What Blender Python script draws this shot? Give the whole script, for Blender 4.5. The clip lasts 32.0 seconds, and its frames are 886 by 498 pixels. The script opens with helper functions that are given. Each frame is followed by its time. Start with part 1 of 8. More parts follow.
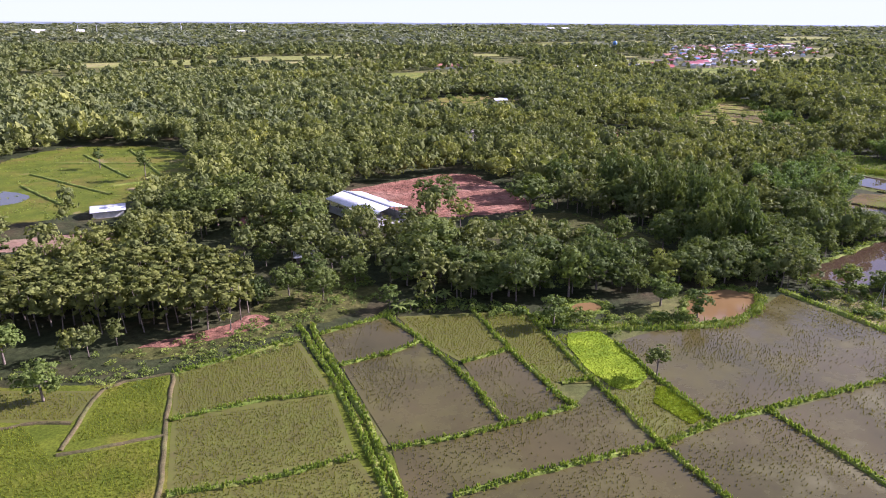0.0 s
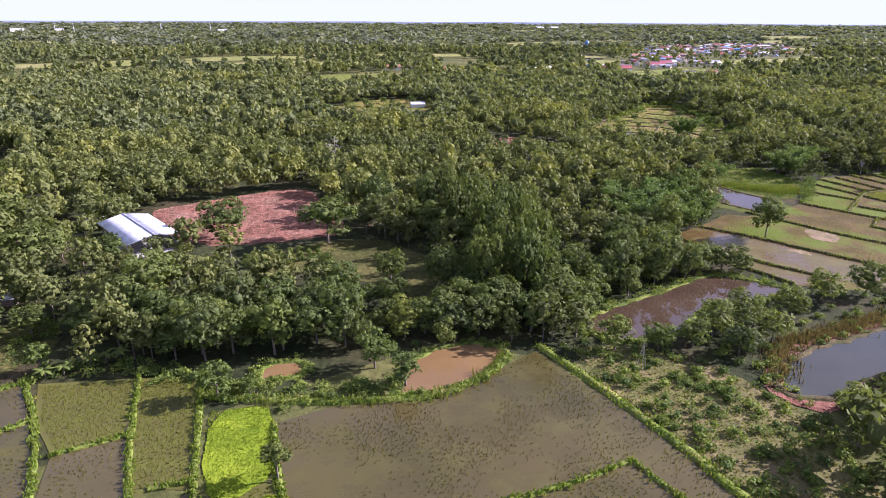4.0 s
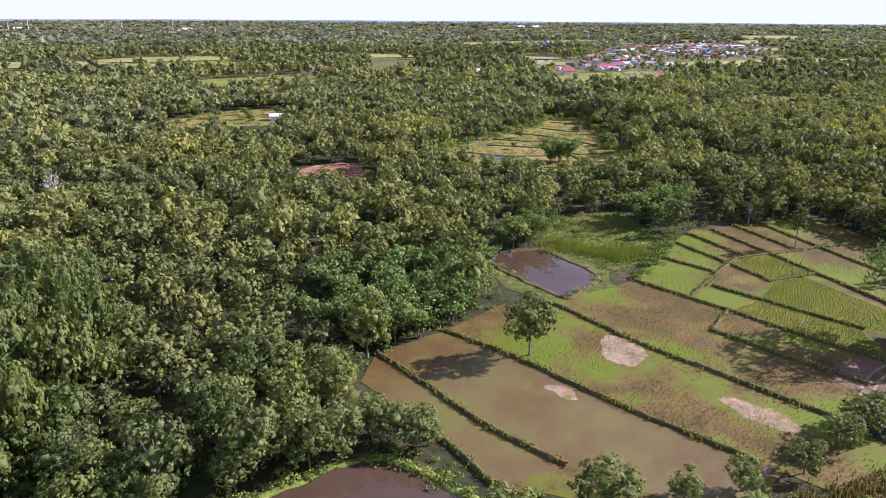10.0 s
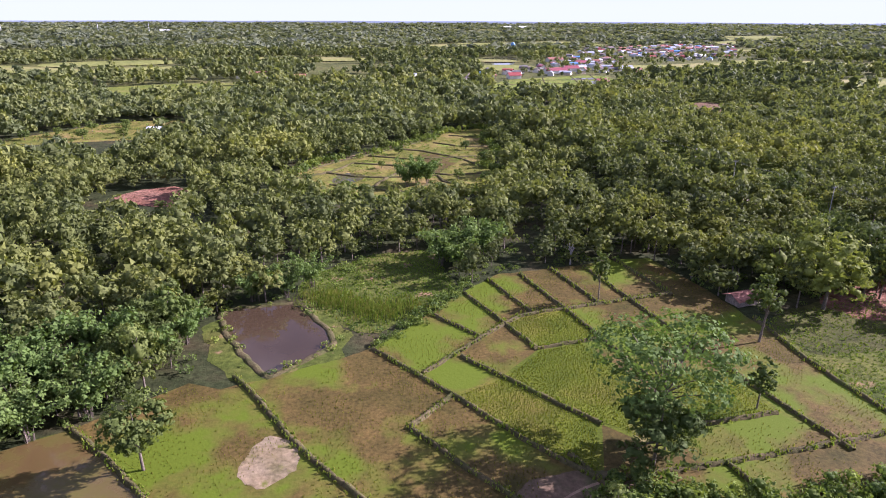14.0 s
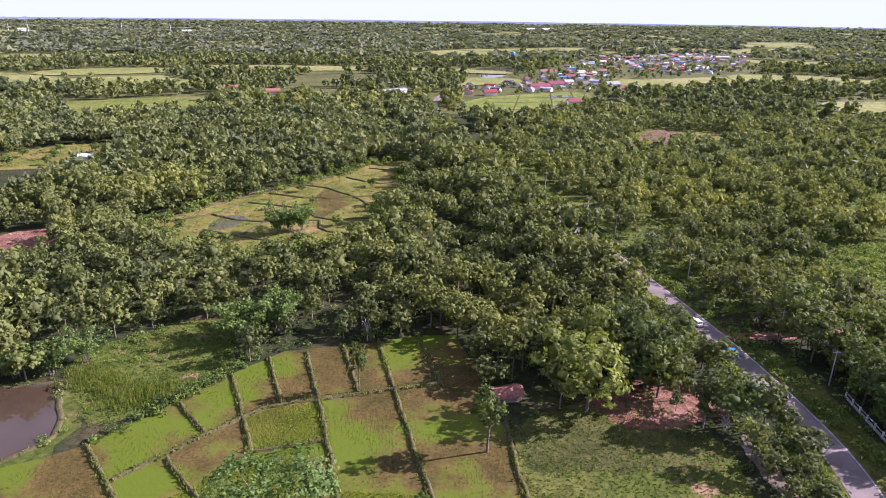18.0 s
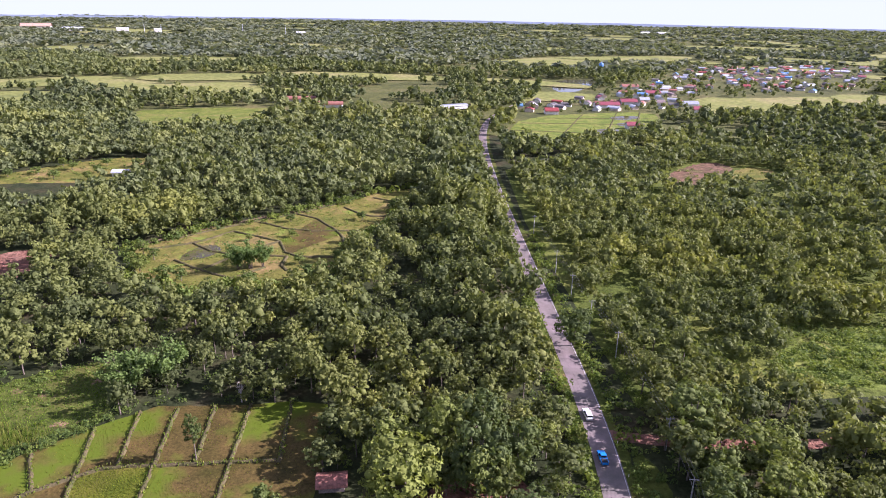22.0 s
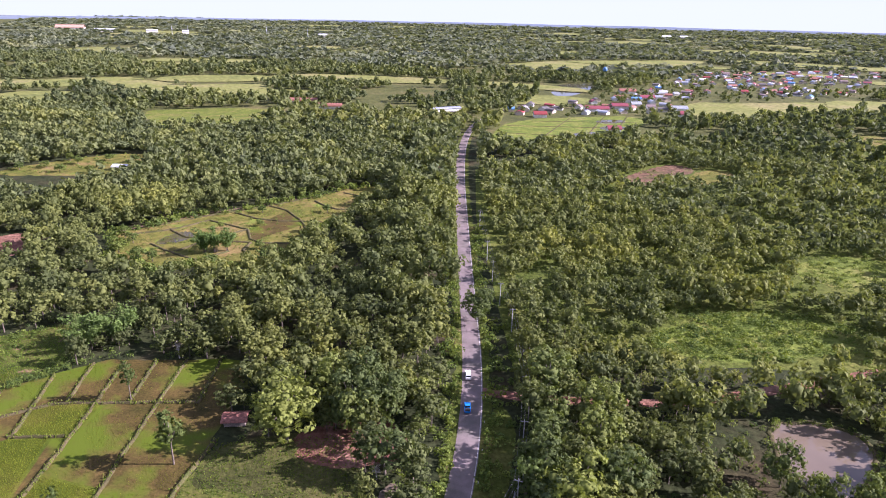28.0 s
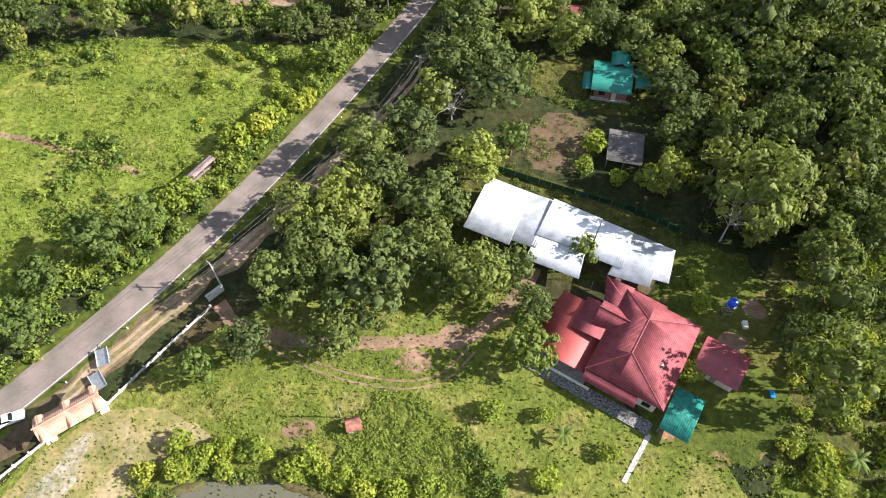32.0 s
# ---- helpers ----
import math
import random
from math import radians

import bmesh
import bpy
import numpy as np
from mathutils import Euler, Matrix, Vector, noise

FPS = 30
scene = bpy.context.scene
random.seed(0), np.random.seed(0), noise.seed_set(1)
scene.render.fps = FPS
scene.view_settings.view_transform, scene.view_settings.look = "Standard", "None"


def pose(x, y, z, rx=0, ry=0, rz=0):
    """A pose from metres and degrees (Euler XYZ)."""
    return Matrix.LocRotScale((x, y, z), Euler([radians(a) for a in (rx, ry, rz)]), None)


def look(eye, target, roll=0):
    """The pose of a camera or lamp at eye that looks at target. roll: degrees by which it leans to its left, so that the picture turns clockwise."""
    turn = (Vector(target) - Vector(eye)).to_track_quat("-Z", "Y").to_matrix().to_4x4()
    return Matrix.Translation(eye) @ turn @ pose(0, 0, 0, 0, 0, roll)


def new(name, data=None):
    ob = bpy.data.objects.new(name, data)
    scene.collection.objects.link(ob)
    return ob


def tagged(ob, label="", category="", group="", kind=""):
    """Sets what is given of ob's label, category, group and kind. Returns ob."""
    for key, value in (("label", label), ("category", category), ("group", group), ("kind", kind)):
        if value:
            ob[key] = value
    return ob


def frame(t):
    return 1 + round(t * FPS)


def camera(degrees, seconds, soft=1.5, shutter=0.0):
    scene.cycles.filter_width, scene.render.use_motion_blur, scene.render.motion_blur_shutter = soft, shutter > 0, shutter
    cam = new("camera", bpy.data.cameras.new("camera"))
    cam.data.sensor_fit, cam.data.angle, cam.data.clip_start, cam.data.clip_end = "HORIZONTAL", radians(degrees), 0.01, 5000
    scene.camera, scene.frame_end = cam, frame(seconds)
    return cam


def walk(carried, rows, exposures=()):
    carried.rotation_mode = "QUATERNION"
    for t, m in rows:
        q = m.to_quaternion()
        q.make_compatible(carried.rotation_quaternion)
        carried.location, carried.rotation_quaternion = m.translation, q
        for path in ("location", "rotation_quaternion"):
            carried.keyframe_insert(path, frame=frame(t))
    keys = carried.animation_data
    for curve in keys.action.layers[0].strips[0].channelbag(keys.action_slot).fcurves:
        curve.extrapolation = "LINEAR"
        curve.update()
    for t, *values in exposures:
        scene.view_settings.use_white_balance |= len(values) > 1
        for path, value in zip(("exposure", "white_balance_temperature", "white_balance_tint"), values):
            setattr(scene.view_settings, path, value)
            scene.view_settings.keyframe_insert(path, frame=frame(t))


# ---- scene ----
cam = camera(68.5, 32.0, soft=1.0)
PATH = [
    (0, (6.251, 2.773, 61.359), (6.541, 96.928, 27.671), 0.252),
    (0.5, (13.599, 5.916, 61.444), (13.882, 100.060, 27.726), 0.245),
    (1, (21.132, 9.107, 61.495), (21.356, 103.240, 27.745), 0.235),
    (1.5, (28.764, 12.490, 61.535), (28.948, 106.611, 27.756), 0.239),
    (2, (36.526, 15.856, 61.542), (36.653, 109.969, 27.738), 0.253),
    (2.5, (44.343, 19.300, 61.636), (44.477, 113.396, 27.786), 0.240),
    (3, (52.252, 22.755, 61.651), (52.403, 116.867, 27.843), 0.266),
    (3.5, (60.233, 26.328, 61.647), (60.381, 120.445, 27.852), 0.257),
    (5.5, (90.062, 46.161, 61.118), (90.246, 140.263, 27.282), 0.351),
    (6, (96.976, 52.106, 60.748), (97.168, 146.217, 26.939), 0.358),
    (6.5, (103.749, 58.386, 60.613), (103.946, 152.491, 26.787), 0.338),
    (7, (110.364, 64.746, 60.447), (110.617, 158.866, 26.664), 0.318),
    (7.5, (116.835, 71.251, 60.411), (117.157, 165.371, 26.627), 0.294),
    (8, (122.982, 77.957, 60.489), (123.403, 172.056, 26.648), 0.296),
    (8.5, (128.933, 84.725, 60.531), (129.482, 178.812, 26.661), 0.323),
    (9, (134.835, 91.561, 60.507), (135.456, 185.650, 26.643), 0.324),
    (9.5, (140.587, 98.406, 60.465), (141.305, 192.483, 26.567), 0.328),
    (10, (146.537, 105.043, 60.250), (147.310, 199.108, 26.319), 0.349),
    (10.5, (152.938, 111.030, 60.093), (153.722, 205.096, 26.168), 0.326),
    (11, (159.706, 116.099, 60.025), (160.487, 210.171, 26.116), 0.353),
    (11.5, (166.797, 120.223, 60.028), (167.591, 214.302, 26.136), 0.304),
    (12, (174.346, 123.712, 60.072), (175.153, 217.800, 26.208), 0.274),
    (12.5, (182.167, 126.945, 60.142), (182.965, 221.024, 26.253), 0.211),
    (13, (190.295, 129.652, 60.585), (191.084, 223.731, 26.694), 0.166),
    (13.5, (198.621, 132.047, 61.593), (199.425, 226.122, 27.691), 0.149),
    (14, (206.942, 134.009, 63.175), (207.793, 228.072, 29.241), 0.202),
    (14.5, (215.082, 135.478, 65.390), (215.948, 229.528, 31.423), 0.271),
    (15, (222.692, 136.719, 67.650), (223.600, 230.751, 33.634), 0.345),
    (15.5, (230.584, 138.050, 69.941), (231.459, 232.060, 35.862), 0.428),
    (17.5, (260.876, 144.066, 79.145), (258.186, 237.959, 44.840), 0.635),
    (18, (268.277, 145.917, 81.416), (264.440, 239.760, 47.082), 0.684),
    (18.5, (275.734, 148.059, 83.579), (270.426, 241.823, 49.227), 0.699),
    (19, (283.194, 150.062, 85.822), (275.148, 243.609, 51.411), 0.717),
    (19.5, (290.544, 152.029, 88.201), (279.610, 245.232, 53.652), 0.763),
    (20, (297.925, 154.101, 90.475), (286.250, 247.178, 55.830), 0.793),
    (20.5, (305.093, 156.393, 92.709), (291.845, 249.231, 57.989), 0.839),
    (21, (312.132, 158.813, 94.867), (297.231, 251.393, 60.126), 0.875),
    (21.5, (318.992, 161.464, 96.939), (301.747, 253.623, 62.164), 0.897),
    (22, (325.885, 164.201, 98.960), (305.682, 255.760, 64.195), 0.916),
    (22.5, (332.745, 167.129, 101.043), (309.493, 257.957, 66.263), 0.962),
    (23, (339.710, 170.157, 103.116), (315.751, 260.808, 68.352), 1.001),
    (23.5, (345.291, 172.705, 104.928), (321.271, 263.352, 70.200), 1.035),
    (24, (350.066, 174.311, 105.345), (326.000, 264.936, 70.588), 1.080),
    (24.5, (353.988, 174.463, 105.191), (329.879, 265.099, 70.493), 1.056),
    (25, (357.179, 173.025, 105.138), (333.078, 263.690, 70.510), 1.042),
    (25.5, (359.899, 170.330, 105.023), (335.812, 261.029, 70.475), 1.017),
    (27.5, (366.705, 150.673, 104.610), (342.648, 241.385, 70.078), 1.085),
    (28, (368.237, 144.124, 104.719), (344.195, 234.811, 70.108), 1.093),
    (28.5, (369.867, 137.257, 104.674), (346.487, 225.649, 64.173), 1.036),
    (29, (371.515, 130.220, 104.871), (349.469, 213.869, 54.704), 0.976),
    (29.5, (373.132, 123.033, 105.159), (352.630, 201.039, 46.042), 0.945),
    (30, (374.857, 115.694, 105.422), (356.122, 187.320, 38.200), 0.955),
    (30.5, (376.766, 108.098, 105.606), (359.964, 172.519, 30.990), 0.993),
    (31, (378.762, 100.468, 105.804), (364.082, 156.976, 24.616), 1.054),
    (31.5, (380.734, 93.121, 106.234), (366.823, 146.592, 22.883), 1.079),
    (32, (382.341, 86.956, 106.391), (368.472, 140.440, 23.041), 1.163),
]
walk(cam, [(t, look(eye, target, roll)) for t, eye, target, roll in PATH],
     exposures=((0.0, 1.51, 5330, 41), (28.0, 1.48, 5330, 41), (29.0, 2.0, 5500, 40), (30.0, 2.05, 5700, 33), (31.0, 1.82, 5800, 20), (32.0, 1.66, 5850, 12)))

# ---- sky and sun ----
SUN_AZ, SUN_EL = math.atan2(0.25, 0.97), radians(29)  # towards the sun, from +x
SUN_DIR = Vector((math.cos(SUN_AZ) * math.cos(SUN_EL), math.sin(SUN_AZ) * math.cos(SUN_EL), math.sin(SUN_EL)))
sun = new("sun", bpy.data.lights.new("sun", "SUN"))
sun.data.energy, sun.data.angle, sun.data.color = 5.0, radians(0.55), (1.0, 0.89, 0.74)
sun.matrix_world = look(SUN_DIR * 100, (0, 0, 0))

world = bpy.data.worlds.new("sky")
scene.world = world
world.use_nodes = True
wn, wl = world.node_tree.nodes, world.node_tree.links
wn.clear()
sky = wn.new("ShaderNodeTexSky")
sky.sky_type, sky.sun_disc = "NISHITA", False
sky.sun_elevation, sky.sun_rotation = SUN_EL, math.pi / 2 - SUN_AZ
sky.air_density, sky.dust_density, sky.ozone_density = 1.0, 1.2, 1.0
tc = wn.new("ShaderNodeTexCoord")
mp = wn.new("ShaderNodeMapping")
mp.inputs["Scale"].default_value = (1.0, 1.0, 3.2)
cl = wn.new("ShaderNodeTexNoise")
cl.inputs["Scale"].default_value, cl.inputs["Detail"].default_value, cl.inputs["Roughness"].default_value = 2.6, 6, 0.55
cr = wn.new("ShaderNodeValToRGB")
cr.color_ramp.elements[0].position, cr.color_ramp.elements[1].position = 0.40, 0.68
mx = wn.new("ShaderNodeMixRGB")
mx.inputs[2].default_value = (8.6, 8.7, 9.0, 1)
sep = wn.new("ShaderNodeSeparateXYZ")
low = wn.new("ShaderNodeMapRange")
low.interpolation_type = "SMOOTHSTEP"
low.inputs["From Min"].default_value, low.inputs["From Max"].default_value = 0.22, 0.0
hz = wn.new("ShaderNodeMixRGB")
hz.inputs[2].default_value = (7.9, 8.5, 8.8, 1)
bg = wn.new("ShaderNodeBackground")
bg.inputs["Strength"].default_value = 0.042
wo = wn.new("ShaderNodeOutputWorld")
for s, d in ((tc.outputs["Generated"], mp.inputs["Vector"]), (mp.outputs[0], cl.inputs["Vector"]), (cl.outputs["Fac"], cr.inputs[0]),
             (cr.outputs[0], mx.inputs[0]), (sky.outputs[0], mx.inputs[1]), (tc.outputs["Generated"], sep.inputs[0]), (sep.outputs["Z"], low.inputs["Value"]), (low.outputs[0], hz.inputs[0]), (mx.outputs[0], hz.inputs[1]), (hz.outputs[0], bg.inputs[0]), (bg.outputs[0], wo.inputs[0])):
    wl.new(s, d)


# ---- materials ----
def material(name, rough=0.9, metal=0.0, spec=0.3):
    m = bpy.data.materials.new(name)
    m.use_nodes = True
    b = m.node_tree.nodes["Principled BSDF"]
    b.inputs["Roughness"].default_value, b.inputs["Metallic"].default_value = rough, metal
    b.inputs["Specular IOR Level"].default_value = spec
    return m, m.node_tree.nodes, m.node_tree.links, b


def coords(nodes, links, scale=(1, 1, 1), turn=0.0):
    """Metres of the world, stretched."""
    g = nodes.new("ShaderNodeNewGeometry")
    p = nodes.new("ShaderNodeMapping")
    p.inputs["Scale"].default_value, p.inputs["Rotation"].default_value = scale, (0, 0, turn)
    links.new(g.outputs["Position"], p.inputs["Vector"])
    return p.outputs[0]


def noise_node(nodes, links, vec, scale, detail=4, rough=0.55):
    n = nodes.new("ShaderNodeTexNoise")
    n.inputs["Scale"].default_value, n.inputs["Detail"].default_value, n.inputs["Roughness"].default_value = scale, detail, rough
    links.new(vec, n.inputs["Vector"])
    return n.outputs["Fac"]


def ramp(nodes, links, fac, stops):
    r = nodes.new("ShaderNodeValToRGB")
    e = r.color_ramp.elements
    while len(e) < len(stops):
        e.new(0.5)
    for k, (p, c) in enumerate(stops):
        e[k].position, e[k].color = p, (*c, 1)
    links.new(fac, r.inputs[0])
    return r.outputs[0]


def mix(nodes, links, fac, a, b, kind="MIX"):
    m = nodes.new("ShaderNodeMixRGB")
    m.blend_type = kind
    for s, v in zip(m.inputs, (fac, a, b)):
        if hasattr(v, "is_linked"):
            links.new(v, s)
        elif isinstance(v, (int, float)):
            s.default_value = v
        else:
            s.default_value = (*v, 1)
    return m.outputs[0]


def bump(nodes, links, b, height, strength, dist):
    n = nodes.new("ShaderNodeBump")
    n.inputs["Strength"].default_value, n.inputs["Distance"].default_value = strength, dist
    links.new(height, n.inputs["Height"])
    links.new(n.outputs[0], b.inputs["Normal"])


def ground_mat(name, big, small, big_scale=0.03, small_scale=0.6, bump_h=0.25, rough=0.95, patch=None):
    """Two scales of colour: big, three stops; small, a darker and a lighter multiplier. patch: (scale, low, high, colour)."""
    m, n, l, b = material(name, rough, spec=0.1)
    v = coords(n, l)
    big = [tuple(0.74 * q for q in p) for p in big]
    f1 = noise_node(n, l, v, big_scale, 5, 0.6)
    c = ramp(n, l, f1, [(0.3, big[0]), (0.5, big[1]), (0.7, big[2])])
    f2 = noise_node(n, l, v, small_scale, 6, 0.65)
    c = mix(n, l, 1.0, c, ramp(n, l, f2, [(0.3, (small[0],) * 3), (0.7, (small[1],) * 3)]), "MULTIPLY")
    f4 = noise_node(n, l, v, 0.17, 3, 0.6)
    c = mix(n, l, 1.0, c, ramp(n, l, f4, [(0.32, (0.72, 0.78, 0.72)), (0.68, (1.24, 1.2, 1.22))]), "MULTIPLY")
    if patch:
        f3 = noise_node(n, l, v, patch[0], 4, 0.6)
        k = ramp(n, l, f3, [(patch[1], (0, 0, 0)), (patch[2], (1, 1, 1))])
        c = mix(n, l, k, c, patch[3])
    l.new(c, b.inputs["Base Color"])
    bump(n, l, b, f2, 1.0, bump_h)
    return m


def water_mat(name, mud, clear, rough=0.05, plants=None, ripple=0.02):
    """Muddy water; plants: (scale, low, high, colour) of weed that floats on it."""
    m, n, l, b = material(name, rough, spec=0.5)
    v = coords(n, l)
    f = noise_node(n, l, v, 0.05, 4, 0.55)
    c = ramp(n, l, f, [(0.35, mud), (0.65, clear)])
    if plants:
        fp = noise_node(n, l, v, plants[0], 6, 0.7)
        k = ramp(n, l, fp, [(plants[1], (0, 0, 0)), (plants[2], (1, 1, 1))])
        c = mix(n, l, k, c, plants[3])
        r = n.new("ShaderNodeMapRange")
        r.inputs["To Min"].default_value, r.inputs["To Max"].default_value = rough, 0.8
        l.new(k, r.inputs["Value"])
        l.new(r.outputs[0], b.inputs["Roughness"])
    l.new(c, b.inputs["Base Color"])
    bump(n, l, b, noise_node(n, l, v, 1.3, 3, 0.5), 0.35, ripple)
    return m


def tile_mat(name, col, pitch=0.3, turn=0.0):
    """Roof tiles: courses both ways, weathered."""
    m, n, l, b = material(name, 0.75, spec=0.25)
    c = ramp(n, l, noise_node(n, l, coords(n, l), 0.7, 6, 0.65), [(0.35, tuple(q * 0.75 for q in col)), (0.65, tuple(q * 1.2 for q in col))])
    for axis in ("X", "Y"):
        w = n.new("ShaderNodeTexWave")
        w.wave_type, w.bands_direction = "BANDS", axis
        w.inputs["Scale"].default_value = 0.314 / pitch
        w.inputs["Distortion"].default_value, w.inputs["Detail"].default_value = 0.6, 2.0
        l.new(coords(n, l, turn=turn), w.inputs["Vector"])
        c = mix(n, l, 1.0, c, ramp(n, l, w.outputs["Fac"], [(0.1, (0.76, 0.75, 0.75)), (0.45, (1.05, 1.05, 1.05))]), "MULTIPLY")
    l.new(c, b.inputs["Base Color"])
    return m


def leaf_mat(name, stops, source="tint", glow=0.3, vary=0.4):
    """Leaves that let light through; the colour goes by tree and, less, by leaf."""
    m = bpy.data.materials.new(name)
    m.use_nodes = True
    n, l = m.node_tree.nodes, m.node_tree.links
    b = n["Principled BSDF"]
    b.inputs["Roughness"].default_value, b.inputs["Specular IOR Level"].default_value = 0.7, 0.12
    if source == "tint":
        s = n.new("ShaderNodeAttribute")
        s.attribute_name = "tint"
        f = s.outputs["Fac"]
    else:
        s = n.new("ShaderNodeObjectInfo")
        f = s.outputs["Random"]
    c = ramp(n, l, f, stops)
    g = n.new("ShaderNodeNewGeometry")
    c = mix(n, l, 1.0, c, ramp(n, l, g.outputs["Random Per Island"], [(0.0, (1 - 0.42 * vary, 1 - 0.4 * vary, 1 - 0.42 * vary)), (1.0, (1 + 0.42 * vary, 1 + 0.35 * vary, 1 + 0.2 * vary))]), "MULTIPLY")
    # colour noise imitates leaf clumps and the dark gaps between them
    gap_noise = noise_node(n, l, coords(n, l), 2.6, 4, 0.7)
    c = mix(n, l, 1.0, c, ramp(n, l, gap_noise, [(0.32, (0.8, 0.8, 0.8)), (0.68, (1.2, 1.2, 1.18))]), "MULTIPLY")
    l.new(c, b.inputs["Base Color"])
    t = n.new("ShaderNodeBsdfTranslucent")
    l.new(mix(n, l, 1.0, c, (1.3, 1.35, 0.6), "MULTIPLY"), t.inputs["Color"])
    x = n.new("ShaderNodeMixShader")
    x.inputs[0].default_value = glow
    l.new(b.outputs[0], x.inputs[1])
    l.new(t.outputs[0], x.inputs[2])
    l.new(x.outputs[0], n["Material Output"].inputs["Surface"])
    return m


def plain_mat(name, col, rough=0.7, metal=0.0, dirt=0.25, scale=1.5, spec=0.4):
    m, n, l, b = material(name, rough, metal, spec)
    v = coords(n, l)
    f = noise_node(n, l, v, scale, 6, 0.65)
    lo = tuple(c * (1 - dirt) for c in col)
    hi = tuple(min(1, c * (1 + dirt * 0.6)) for c in col)
    l.new(ramp(n, l, f, [(0.35, lo), (0.65, hi)]), b.inputs["Base Color"])
    return m


GREENS = [(0.0, (0.098, 0.124, 0.041)), (0.3, (0.131, 0.160, 0.047)), (0.6, (0.164, 0.192, 0.051)), (0.85, (0.202, 0.226, 0.053)), (1.0, (0.248, 0.267, 0.055))]
leaf_woods = leaf_mat("woods_leaves", [(p, (c[0] * 0.9, c[1] * 0.88, c[2] * 0.95)) for p, c in GREENS], vary=0.18)
# haze painted into the colour: bluish lift, stronger in the distant leaves
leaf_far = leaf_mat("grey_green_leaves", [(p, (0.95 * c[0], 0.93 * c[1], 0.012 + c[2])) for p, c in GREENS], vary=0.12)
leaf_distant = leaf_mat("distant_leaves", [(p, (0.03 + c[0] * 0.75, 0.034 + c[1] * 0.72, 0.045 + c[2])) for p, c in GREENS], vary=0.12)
leaf_tree = leaf_mat("tree_leaves", [(p, (0.85 * c[0], 0.91 * c[1], 0.95 * c[2])) for p, c in GREENS], "random")
leaf_light = leaf_mat("light_leaves", [(0.0, (0.09, 0.13, 0.034)), (0.5, (0.115, 0.16, 0.038)), (1.0, (0.15, 0.19, 0.042))], "random")
leaf_garden = leaf_mat("garden_shrub_leaves", [(0.0, (0.17, 0.225, 0.035)), (0.6, (0.24, 0.29, 0.04)), (1.0, (0.33, 0.34, 0.05))], "random")
leaf_bamboo = leaf_mat("bamboo_leaves", [(0.0, (0.10, 0.16, 0.04)), (1.0, (0.13, 0.19, 0.05))], "random")
leaf_shrub = leaf_mat("shrub_leaves", [(0.0, (0.07, 0.11, 0.03)), (0.5, (0.125, 0.175, 0.036)), (1.0, (0.20, 0.25, 0.045))])
grass_blade = leaf_mat("grass_blades", [(0.0, (0.13, 0.21, 0.03)), (0.5, (0.20, 0.28, 0.035)), (1.0, (0.30, 0.28, 0.09))])
reed_blade = leaf_mat("reed_blades", [(0.0, (0.13, 0.15, 0.04)), (0.4, (0.21, 0.18, 0.08)), (1.0, (0.30, 0.22, 0.12))])
rice_blade = leaf_mat("rice_blades", [(0.0, (0.125, 0.115, 0.028)), (0.5, (0.15, 0.16, 0.02)), (1.0, (0.21, 0.27, 0.016))])
bark = plain_mat("bark", (0.16, 0.13, 0.10), 0.9, dirt=0.4, scale=3)
ground_wild = ground_mat("wild_ground", ((0.08, 0.09, 0.03), (0.13, 0.14, 0.04), (0.19, 0.17, 0.065)), (0.6, 1.3), 0.02, 0.5)
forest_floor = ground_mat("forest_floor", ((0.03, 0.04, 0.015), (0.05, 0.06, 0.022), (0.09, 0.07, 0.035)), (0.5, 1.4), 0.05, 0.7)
grass_field = ground_mat("grass", ((0.12, 0.155, 0.025), (0.18, 0.215, 0.035), (0.25, 0.225, 0.065)), (0.65, 1.3), 0.06, 0.8)
garden_grass = ground_mat("garden_grass", ((0.105, 0.145, 0.024), (0.17, 0.195, 0.036), (0.27, 0.24, 0.08)), (0.5, 1.45), 0.11, 1.1, 0.3)
meadow_mat = ground_mat("meadow", ((0.12, 0.17, 0.027), (0.195, 0.24, 0.038), (0.29, 0.275, 0.075)), (0.55, 1.4), 0.06, 0.7, 0.3)
# grass colour lowered to stand in for shade; the soil patches are real
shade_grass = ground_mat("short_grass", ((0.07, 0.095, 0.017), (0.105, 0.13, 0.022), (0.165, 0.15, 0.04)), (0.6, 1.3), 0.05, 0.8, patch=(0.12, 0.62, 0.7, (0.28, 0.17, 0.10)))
# weeds whose colour is darkened to stand for the shade of trees
shade_tinted_weeds = ground_mat("dark_weeds", ((0.06, 0.062, 0.02), (0.095, 0.10, 0.026), (0.16, 0.145, 0.045)), (0.5, 1.4), 0.07, 0.7, 0.4)
valley_grass = ground_mat("valley_grass", ((0.13, 0.15, 0.025), (0.205, 0.19, 0.04), (0.33, 0.23, 0.09)), (0.6, 1.3), 0.05, 0.9, 0.3, patch=(0.07, 0.58, 0.66, (0.16, 0.20, 0.03)))
far_pasture = ground_mat("far_pasture", ((0.19, 0.215, 0.06), (0.27, 0.285, 0.075), (0.35, 0.31, 0.13)), (0.7, 1.25), 0.012, 0.15, 0.1)
forecourt_soil = ground_mat("sandy_grass", ((0.20, 0.205, 0.055), (0.33, 0.28, 0.12), (0.46, 0.37, 0.23)), (0.65, 1.25), 0.14, 1.4, 0.08)
plot_soil = ground_mat("pink_soil", ((0.23, 0.155, 0.095), (0.32, 0.215, 0.14), (0.38, 0.27, 0.19)), (0.6, 1.3), 0.1, 0.8, 0.3, patch=(0.16, 0.54, 0.64, (0.13, 0.15, 0.04)))
